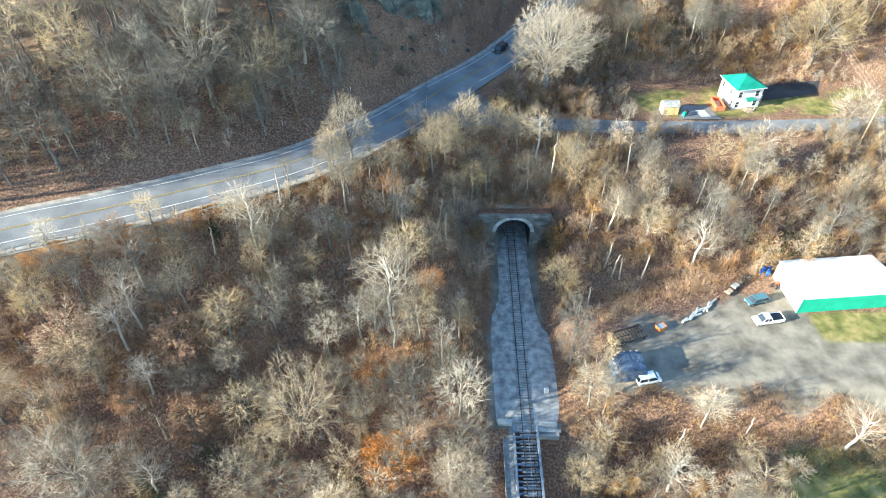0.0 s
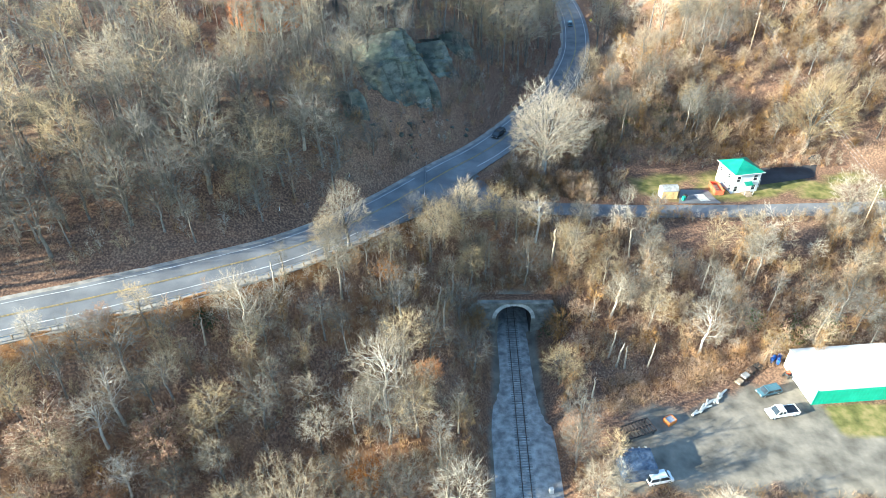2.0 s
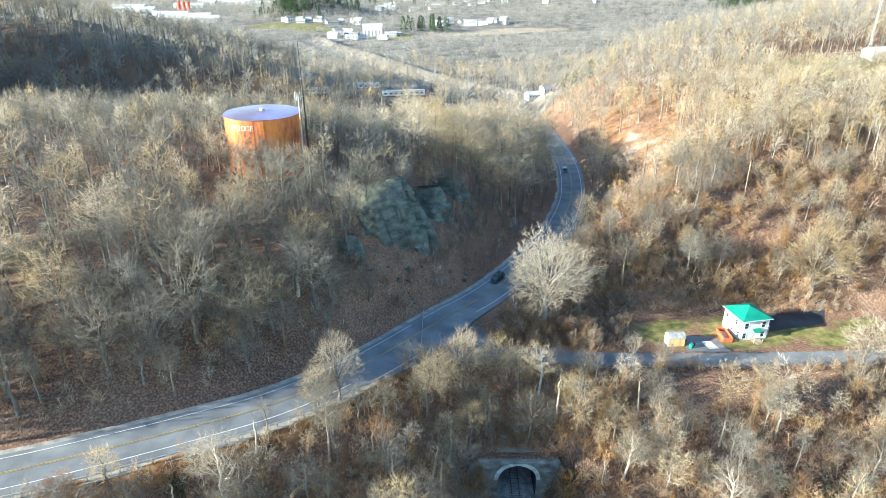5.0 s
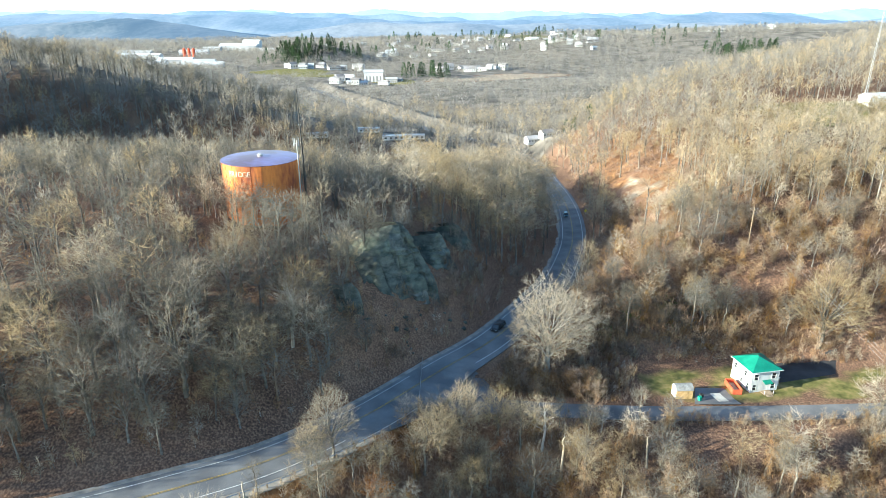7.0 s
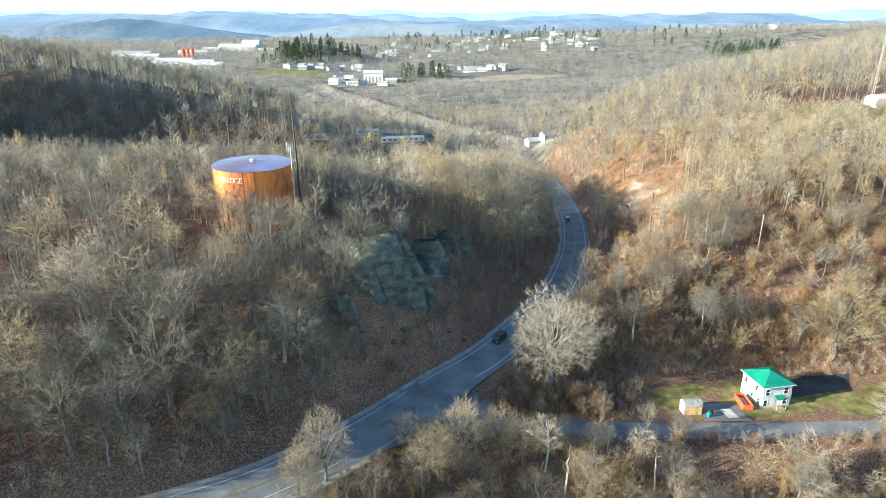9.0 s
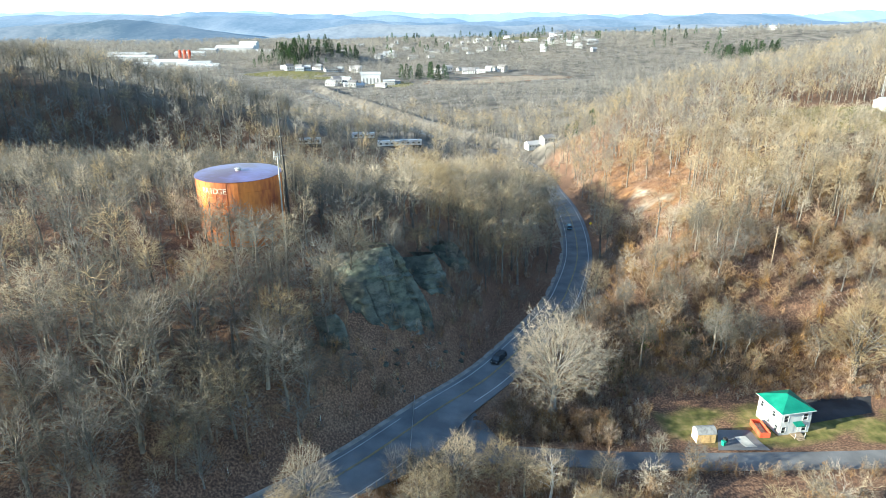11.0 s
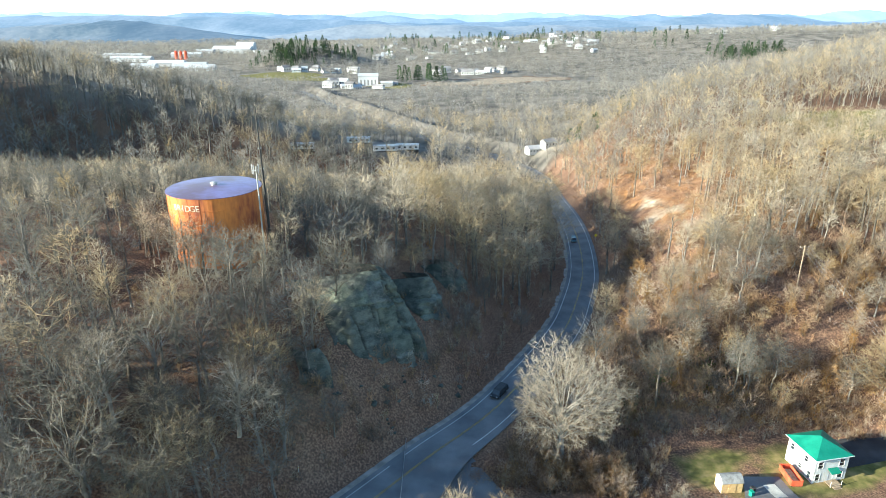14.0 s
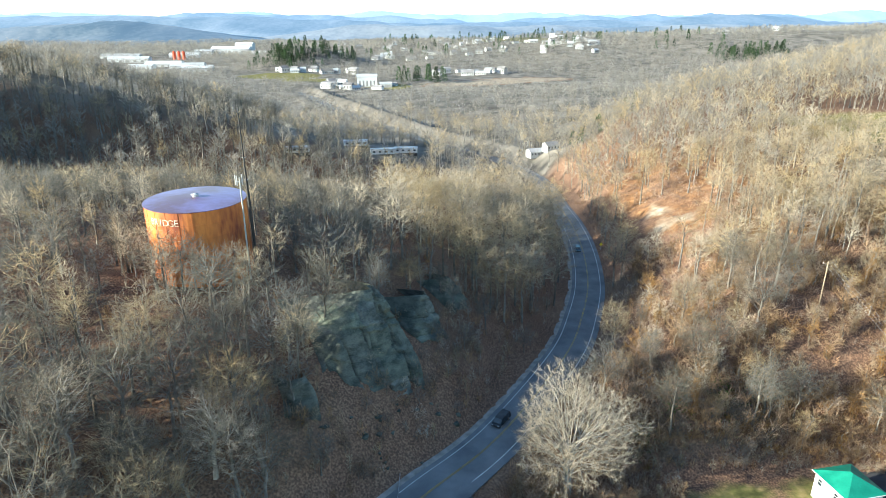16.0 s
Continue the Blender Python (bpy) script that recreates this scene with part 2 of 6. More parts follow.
# ---- mesh helpers ----
class Shape:
    """Collects corners and faces for one mesh."""

    def __init__(self):
        self.v, self.f = [], []

    def add(self, verts, faces):
        n = len(self.v)
        self.v += [tuple(v) for v in verts]
        self.f += [tuple(i + n for i in f) for f in faces]
        return self

    def box(self, x0, x1, y0, y1, z0, z1, m=None, bevel=0.0):
        c = bevel
        pts = []
        for z, i in ((z0, 0.0), (z1 - c, 0.0), (z1, c)) if c else ((z0, 0.0), (z1, 0.0)):
            pts += [(x0 + i, y0 + i, z), (x1 - i, y0 + i, z), (x1 - i, y1 - i, z), (x0 + i, y1 - i, z)]
        fs = [(3, 2, 1, 0)]
        rings = len(pts) // 4
        for r in range(rings - 1):
            for k in range(4):
                a, b = 4 * r + k, 4 * r + (k + 1) % 4
                fs.append((a, b, b + 4, a + 4))
        e = 4 * (rings - 1)
        fs.append((e, e + 1, e + 2, e + 3))
        if m is not None:
            pts = [m @ Vector(p) for p in pts]
        return self.add(pts, fs)

    def tube(self, p, q, r0, r1, n=6, caps=True):
        p, q = Vector(p), Vector(q)
        d = (q - p).normalized()
        u = d.cross(Vector((0.31, 0.17, 0.93)) if abs(d.z) < 0.9 else Vector((1, 0, 0))).normalized()
        w = d.cross(u)
        ring = [u * math.cos(2 * math.pi * k / n) + w * math.sin(2 * math.pi * k / n) for k in range(n)]
        pts = [p + c * r0 for c in ring] + [q + c * r1 for c in ring]
        fs = [(k, (k + 1) % n, n + (k + 1) % n, n + k) for k in range(n)]
        if caps:
            fs += [tuple(range(n - 1, -1, -1)), tuple(range(n, 2 * n))]
        return self.add(pts, fs)

    def prism(self, outline, y0, y1, m=None):
        """An outline in x and z, pushed from y0 to y1."""
        n = len(outline)
        pts = [(x, y0, z) for x, z in outline] + [(x, y1, z) for x, z in outline]
        if m is not None:
            pts = [m @ Vector(p) for p in pts]
        return self.add(pts, [tuple(range(n)), tuple(range(2 * n - 1, n - 1, -1))] + [(k + n, (k + 1) % n + n, (k + 1) % n, k) for k in range(n)])

    def mesh(self, name):
        me = bpy.data.meshes.new(name)
        me.from_pydata(self.v, [], self.f)
        bm = bmesh.new()
        bm.from_mesh(me)
        bmesh.ops.recalc_face_normals(bm, faces=bm.faces)
        bm.to_mesh(me)
        bm.free()
        return me


def part(name, shape, material, parent=None, label="", m=None):
    """One mesh object from a Shape (or a ready mesh), under a thing or a part."""
    me = shape if isinstance(shape, bpy.types.Mesh) else shape.mesh(name)
    if not me.materials:
        me.materials.append(material)
    ob = new(name, me)
    if parent is not None:
        ob.parent = parent
    if m is not None:
        ob.matrix_basis = m
    if label:
        ob["label"] = label
    return ob


def thing(name, m, label, category, group="", kind=""):
    ob = new(name)
    ob.empty_display_size = 0.3
    ob.matrix_basis = m
    return tagged(ob, label, category, group, kind)


def array_mesh(name, verts, tris, material, tint=None, smooth=False):
    """A mesh from numpy arrays of corners (n, 3) and triangles (m, 3)."""
    verts, tris = np.asarray(verts, np.float32), np.asarray(tris, np.int32)
    me = bpy.data.meshes.new(name)
    me.vertices.add(len(verts))
    me.vertices.foreach_set("co", verts.ravel())
    k = tris.shape[1]
    me.loops.add(tris.size)
    me.loops.foreach_set("vertex_index", tris.ravel())
    me.polygons.add(len(tris))
    me.polygons.foreach_set("loop_start", np.arange(0, tris.size, k, dtype=np.int32))
    if smooth:
        me.polygons.foreach_set("use_smooth", np.ones(len(tris), bool))
    me.update(calc_edges=True)
    if tint is not None:
        at = me.attributes.new("tint", "FLOAT", "POINT")
        at.data.foreach_set("value", np.asarray(tint, np.float32))
    me.materials.append(material)
    return me


# ---- the lie of the land ----
def curve_through(points, step=2.0):
    """A smooth line through the points, sampled about every step metres."""
    p = np.array(points, float)
    p = np.vstack([2 * p[0] - p[1], p, 2 * p[-1] - p[-2]])
    out = []
    for i in range(1, len(p) - 2):
        n = max(2, int(np.linalg.norm(p[i + 1] - p[i]) / step))
        t = np.arange(n)[:, None] / n
        a, b, c, d = p[i - 1], p[i], p[i + 1], p[i + 2]
        out.append(0.5 * (2 * b + (c - a) * t + (2 * a - 5 * b + 4 * c - d) * t**2 + (3 * b - a - 3 * c + d) * t**3))
    return np.vstack(out + [p[-2][None]])


MAIN = curve_through([(-190, 36, 26), (-105, 67, 25.7), (-75, 80.5, 25.3), (-61, 86.2, 25), (-42, 95.3, 24.4), (-28, 104.5, 23.2), (-14, 119.5, 21.4),
                      (0.5, 137.6, 20.5), (14.6, 154.3, 20.2), (32.7, 185.3, 19.5), (41.3, 207.3, 19), (48.1, 231.4, 18.5), (53, 263, 17.8),
                      (55.4, 296, 16.5), (56.2, 333, 14), (58, 366, 11), (58, 410, 7), (46, 455, 5), (26, 493, 4), (-18, 558, 4), (-95, 698, 4), (-170, 860, 4)])
SIDE = curve_through([(-4, 126.5, 20.2), (6, 128.6, 18.6), (15, 128.9, 17), (38, 128.3, 16), (62, 128.3, 15.8), (92, 129, 16), (140, 131.5, 16.5), (230, 138, 18)])
RAIL_X = lambda y: 14.2 + 0.021 * (y - 56)


def smooth01(a, b, x):
    t = np.clip((x - a) / (b - a), 0, 1)
    return t * t * (3 - 2 * t)


def near_line(line, x, y):
    """Distance to a line, its height there, and the side (plus: left of its way)."""
    best = np.full(x.shape, 1e9)
    z, side = np.zeros(x.shape), np.ones(x.shape)
    line = np.vstack([line[:-1:3], line[-1:]])
    a, d = line[:-1], line[1:] - line[:-1]
    for i in range(len(a)):
        l2 = d[i, 0] ** 2 + d[i, 1] ** 2
        t = np.clip(((x - a[i, 0]) * d[i, 0] + (y - a[i, 1]) * d[i, 1]) / l2, 0, 1)
        px, py = x - a[i, 0] - t * d[i, 0], y - a[i, 1] - t * d[i, 1]
        q = px * px + py * py
        m = q < best
        best = np.where(m, q, best)
        z = np.where(m, a[i, 2] + t * d[i, 2], z)
        side = np.where(m, np.sign(d[i, 0] * py - d[i, 1] * px + 1e-9), side)
    return np.sqrt(best), z, side


def waves(x, y, size, seed):
    """Gentle random relief between about -1 and 1."""
    r = np.random.RandomState(seed)
    out = np.zeros(np.shape(x))
    for k in range(7):
        a, p, s = r.uniform(0, 6.28), r.uniform(0, 6.28), size * r.uniform(0.6, 1.7)
        out = out + np.sin((x * np.cos(a) + y * np.sin(a)) * 6.28 / s + p)
    return out / 3.2


FAR_HILLS = [(-270, 430, 190, 58, 66), (-235, 1300, 95, 75, 26), (300, 700, 230, 120, 16), (-700, 900, 300, 120, 25), (900, 1500, 700, 300, 50), (250, 1850, 500, 250, 24), (1500, 1900, 700, 350, 45)]


def elevation(x, y):
    x, y = np.asarray(x, float), np.asarray(y, float)
    dm, zm, side = near_line(MAIN, x, y)
    ds, zs, _ = near_line(SIDE, x, y)
    wm, ws = 1 / (dm + 1.0) ** 3, 1 / (ds + 1.0) ** 3
    zr = (zm * wm + zs * ws) / (wm + ws)
    plain = 3 + 2.5 * waves(x, y, 260, 4)
    for cx, cy, rx, ry, h in FAR_HILLS:
        plain = plain + h * np.exp(-(((x - cx) / rx) ** 2) - ((y - cy) / ry) ** 2)
    # slope below the roads, down to the track and the yard
    d = np.minimum(dm, np.where(x > 0, ds, 1e9))
    floor = 1.0 - 6.0 * smooth01(62, 54, y) * smooth01(45, 30, x) - 4 * smooth01(64, 52, y) * smooth01(30, 45, x)
    slope = 0.74 + (0.40 - 0.74) * smooth01(-35, 12, x)
    raw = zr - slope * np.maximum(0, d - 7.0)
    south = floor + np.logaddexp(0, (raw - floor) / 1.5) * 1.5
    yard = smooth01(24, 32, x) * smooth01(58, 65, y) * smooth01(101, 90, y)
    south = south + (4.0 - south) * yard
    # wooded hill above the road
    top = 22 + 26 * np.exp(-np.abs((x + 95) / 165) ** 3) * np.exp(-np.abs((y - 165) / 95) ** 4)
    k = 27 - 11 * np.exp(-(((x + 10) / 26) ** 2) - ((y - 150) / 32) ** 2)
    left = zr + (np.maximum(top, zr + 3) - zr) * (1 - np.exp(-np.maximum(0, dm - 7.0) / k))
    n = smooth01(262, 345, y + 0.12 * (x + 60) - 75 * smooth01(-20, 25, x))
    left = left + (np.maximum(plain, 4 + 8 * smooth01(380, 300, y)) - left) * n * smooth01(4, 30, dm)
    # high ground further west, unseen, added to cast shade on the far ridge
    left = left + 109 * np.exp(-(((x + 430) / 105) ** 2) - ((y - 320) / 66) ** 2)
    # hill beyond the house
    crest = 47 + (0.02 + 0.055 * smooth01(360, 430, y)) * np.maximum(0, x - 80)
    e = np.maximum(0, np.minimum(dm - 7.0, y - 149 - 0.02 * x))
    right = zr + (crest - zr) * (1 - np.exp(-e / 26))
    yn = 360 + 0.75 * np.maximum(0, x - 60)
    right = right + (plain - right) * smooth01(yn, yn + 150, y) * smooth01(4, 30, dm)
    terrace = smooth01(152, 147, y) * smooth01(30, 42, x)
    right = right + (15.4 - right) * terrace * smooth01(3, 6, ds)
    north = np.where(side > 0, left, right)
    below = (side < 0) & (((x < 0) & (y < 300)) | (y < 128.6))
    z = np.where(below, south, north)
    quiet = np.maximum(np.maximum(yard, terrace * 0.9), smooth01(16, 7, np.minimum(dm, ds)))
    z = z + (0.9 * waves(x, y, 31, 1) + 0.35 * waves(x, y, 9, 2)) * (1 - quiet)
    # railway cutting, open up to the tunnel mouth
    off = np.abs(x - RAIL_X(y))
    cut = -0.35 + np.maximum(0, off - 4.6 - 2.0 * smooth01(98, 72, y)) * 1.15
    z = np.where((y > 59) & (y < 106.3), np.minimum(z, cut), z)
    cap = 8.5 + 0.62 * np.maximum(0, y - 106.3) + 1.1 * np.maximum(0, off - 8.5)
    z = np.where((y >= 106.3) & (y < 122), np.minimum(z, cap), z)
    return z, dm, ds, side


def zat(x, y):
    return float(elevation(np.array([x]), np.array([y]))[0][0])


def stretched(lo, hi, mid, fine, n):
    """n numbers from lo to hi, close together about mid."""
    a, b = math.asinh((lo - mid) / fine), math.asinh((hi - mid) / fine)
    return mid + fine * np.sinh(np.linspace(a, b, n))


gx = stretched(-4200, 4200, 5, 110, 330)
gy = stretched(-260, 4800, 120, 110, 350)
GX, GY = np.meshgrid(gx, gy)
GZ, GDM, GDS, GSIDE = elevation(GX.ravel(), GY.ravel())
gxf, gyf = GX.ravel(), GY.ravel()
GZ = GZ - 0.22 * (np.minimum(GDM, GDS) < 6.5)
nx = len(gx)
quads = (np.arange(len(gy) - 1)[:, None] * nx + np.arange(nx - 1)[None, :]).ravel()
quads = np.stack([quads, quads + 1, quads + nx + 1, quads + nx], 1)
qc = np.stack([gxf[quads].mean(1), gyf[quads].mean(1), GZ[quads].mean(1)], 1)
mouth = (np.abs(qc[:, 0] - RAIL_X(qc[:, 1])) < 4.3) & (qc[:, 1] > 104.6) & (qc[:, 1] < 107.6) & (GZ[quads].min(1) < 8.0)
ground_mesh = array_mesh("ground", np.stack([gxf, gyf, GZ], 1), quads[~mouth], GROUND, smooth=True)
lawn = smooth01(42, 50, gxf) * smooth01(126, 100, gxf) * smooth01(131, 134, gyf) * smooth01(152, 144, gyf) * smooth01(3, 5, GDS) * (0.55 + 0.3 * waves(gxf, gyf, 14, 17))
lawn = np.maximum(lawn, smooth01(66, 70, gxf) * smooth01(71, 74, gyf) * smooth01(83, 79, gyf))
lawn = np.maximum(lawn, smooth01(150, 175, gxf) * smooth01(290, 305, gyf) * smooth01(380, 350, gyf))
lawn = np.maximum(lawn, 0.7 * smooth01(50, 60, gxf) * smooth01(60, 54, gyf) * smooth01(0, 20, gyf))
lawn = np.maximum(lawn, smooth01(0.72, 1.0, waves(gxf, gyf, 420, 9)) * smooth01(1300, 1500, gyf) * 0.5)
for fx, fy, fw, fd in ((-245, 1065, 62, 48), (-66, 930, 30, 30), (-190, 1010, 40, 22)):
    lawn = np.maximum(lawn, smooth01(1.25, 0.8, np.hypot((gxf - fx) / fw, (gyf - fy) / fd)))
wob = 2.2 * waves(gxf, gyf, 13, 19)
yardcover = smooth01(29, 33, gxf + wob) * smooth01(60, 66, gyf + wob + 0.06 * (gxf - 40)) * smooth01(87, 78, gyf - 0.32 * (gxf - 50) + wob) * (1 - smooth01(68, 72, gxf) * smooth01(72, 75, gyf))
railbed = smooth01(6.2, 4.8, np.abs(gxf - RAIL_X(gyf))) * smooth01(58, 60, gyf) * smooth01(108, 106, gyf)
claycover = 0.46 * smooth01(0, 16, gxf - 60) * smooth01(185, 215, gyf) * smooth01(420, 330, gyf)
claycover = np.maximum(claycover, 0.40 * (GSIDE < 0) * smooth01(128, 120, gyf) * smooth01(45, 60, gyf) * smooth01(34, 22, gxf))
claycover = np.maximum(claycover, 0.8 * (GSIDE < 0) * (gxf < -5) * smooth01(13, 8, GDM) * smooth01(140, 128, gyf))
palecover = np.exp(-(((gxf - 76) / 9) ** 2) - ((gyf - 250) / 24) ** 2) * (0.5 + 0.3 * waves(gxf, gyf, 11, 23))
palecover = np.maximum(palecover, 0.8 * smooth01(1.2, 0.8, np.hypot((gxf - 90) / 110, (gyf - 985 - 0.4 * (gxf - 90)) / 34)))
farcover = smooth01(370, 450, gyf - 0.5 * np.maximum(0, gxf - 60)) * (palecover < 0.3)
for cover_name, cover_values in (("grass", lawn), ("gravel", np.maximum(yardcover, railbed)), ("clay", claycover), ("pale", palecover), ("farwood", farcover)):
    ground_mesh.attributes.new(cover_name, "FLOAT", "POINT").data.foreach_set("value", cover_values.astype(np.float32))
ground = tagged(new("ground", ground_mesh), "leaf-littered hilly ground with grass, gravel and clay patches", "ground", kind="structure")


def strip(line, offsets, lift, a=0.0, b=1e9, dash=None):
    """A ribbon beside a line: offsets (right, left) in metres from it, from a to b metres along it."""
    p = line
    d = np.gradient(p[:, :2], axis=0)
    d /= np.linalg.norm(d, axis=1)[:, None]
    nrm = np.stack([-d[:, 1], d[:, 0]], 1)
    s = np.concatenate([[0], np.cumsum(np.linalg.norm(np.diff(p[:, :2], axis=0), axis=1))])
    keep = np.where((s >= a) & (s <= b))[0]
    sh = Shape()
    rows = []
    for i in keep:
        o = [v[i] if hasattr(v, "__len__") else v for v in offsets]
        rows.append([(p[i, 0] + nrm[i, 0] * w, p[i, 1] + nrm[i, 1] * w, p[i, 2] + lift - 0.012 * abs(w)) for w in np.linspace(o[0], o[1], 3 if abs(o[1] - o[0]) > 3 else 2)])
    m = len(rows[0])
    pts = [q for r in rows for q in r]
    low = [(x, y, z - 0.25) for x, y, z in pts] if lift < 0.1 else []
    fs = [(i * m + k, i * m + k + 1, (i + 1) * m + k + 1, (i + 1) * m + k) for i in range(len(rows) - 1) for k in range(m - 1)]
    if low:
        n = len(pts)
        for i in range(len(rows) - 1):
            fs += [(i * m, (i + 1) * m, (i + 1) * m + n, i * m + n), (i * m + m - 1, (i + 1) * m + m - 1, (i + 1) * m + m - 1 + n, i * m + m - 1 + n)]
    return sh.add(pts + low, fs)


def along(line):
    return np.concatenate([[0], np.cumsum(np.linalg.norm(np.diff(line[:, :2], axis=0), axis=1))])


main_s, side_s = along(MAIN), along(SIDE)
s_at = lambda line, s, x, y: float(s[np.argmin((line[:, 0] - x) ** 2 + (line[:, 1] - y) ** 2)])
JUNCTION = s_at(MAIN, main_s, -2, 134)
widen = 1.6 * np.exp(-((main_s - JUNCTION + 8) / 14) ** 2)
road = tagged(part("road", strip(MAIN, (-(5.0 + widen * 2.2), 4.7), 0.0), ASPHALT), "two-lane grey asphalt highway curving between wooded hills", "road", kind="structure")
END = float(main_s[-1])
part("edge_line", strip(MAIN, (3.58, 3.72), 0.012 + 0.1, 0, JUNCTION - 2), LINEWHITE, road, "worn white edge line", Matrix.Translation((0, 0, -0.05)))
part("edge_line", strip(MAIN, (3.58, 3.72), 0.112, JUNCTION + 1, END), LINEWHITE, road, "worn white edge line", Matrix.Translation((0, 0, -0.05)))
part("edge_line", strip(MAIN, (-3.72, -3.56), 0.112, 0, JUNCTION - 26), LINEWHITE, road, "worn white edge line", Matrix.Translation((0, 0, -0.05)))
part("edge_line", strip(MAIN, (-3.72, -3.56), 0.112, JUNCTION + 11, END), LINEWHITE, road, "worn white edge line", Matrix.Translation((0, 0, -0.05)))
for o in (-0.17, 0.07):
    part("centre_line", strip(MAIN, (o, o + 0.11), 0.112), LINEYELLOW, road, "faded yellow centre line", Matrix.Translation((0, 0, -0.05)))
side_road = tagged(part("side_road", strip(SIDE, (-2.6, 2.5), -0.03, 4), SIDEASPHALT), "narrow old asphalt side road past the house", "road", kind="structure")
for a, (o0, o1) in (("shoulder", (-7.0, -5.0)), ("shoulder", (4.7, 5.9))):
    tagged(part(a, strip(MAIN, (o0, o1), -0.05, 0, JUNCTION - 22 if o0 < 0 else END), SHOULDER), "pale gravel road shoulder", "shoulder", kind="structure")

# ---- trees ----
def limb_mesh(segs, sides):
    """Tapered tubes for segments (p, q, r0, r1), with no caps."""
    vs, fs, ends = [], [], {}
    for p, q, r0, r1 in segs:
        n = sides if r0 > 0.09 else 3
        d = q - p
        d = d / (np.linalg.norm(d) + 1e-9)
        u = np.cross(d, (0.3, 0.2, 0.93) if abs(d[2]) < 0.9 else (1, 0, 0))
        u /= np.linalg.norm(u)
        w = np.cross(d, u)
        base = len(vs)
        for c, rad in ((p, r0), (q, r1)):
            for k in range(n):
                a = 2 * math.pi * k / n
                vs.append(c + rad * (u * math.cos(a) + w * math.sin(a)))
        at = tuple(np.round(p, 4))
        if at in ends:
            fs.append((ends[at], base, base + 1))
        ends[tuple(np.round(q, 4))] = base + n
        for k in range(n):
            j = (k + 1) % n
            fs.append((base + k, base + j, base + n + j))
            fs.append((base + k, base + n + j, base + n + k))
    return np.array(vs), np.array(fs)


def slivers(p, d, length, width, r):
    """One thin triangle per twig, from p along d."""
    n = len(p)
    u = np.cross(d, r.normal(size=(n, 3)))
    u /= np.linalg.norm(u, axis=1)[:, None] + 1e-9
    w = (np.asarray(width) * 0.5).reshape(-1, 1) * u
    v = np.stack([p - w, p + w, p + d * np.asarray(length).reshape(-1, 1)], 1).reshape(-1, 3)
    return v, np.arange(3 * n).reshape(-1, 3)


def leaves(p, size, r):
    """Small bent quads as two triangles each."""
    n = len(p)
    a, b = r.normal(size=(n, 3)), r.normal(size=(n, 3))
    a /= np.linalg.norm(a, axis=1)[:, None]
    b = np.cross(a, b)
    b /= np.linalg.norm(b, axis=1)[:, None]
    s = np.asarray(size).reshape(-1, 1)
    v = np.stack([p - a * s, p + b * s * 0.6, p + a * s, p - b * s * 0.6], 1).reshape(-1, 3)
    i = np.arange(n)[:, None] * 4
    return v, np.vstack([i + (0, 1, 2), i + (0, 2, 3)])


def join(*ms):
    vs, fs, n = [], [], 0
    for v, f in ms:
        if len(v):
            vs.append(v)
            fs.append(f + n)
            n += len(v)
    return np.vstack(vs), np.vstack(fs)


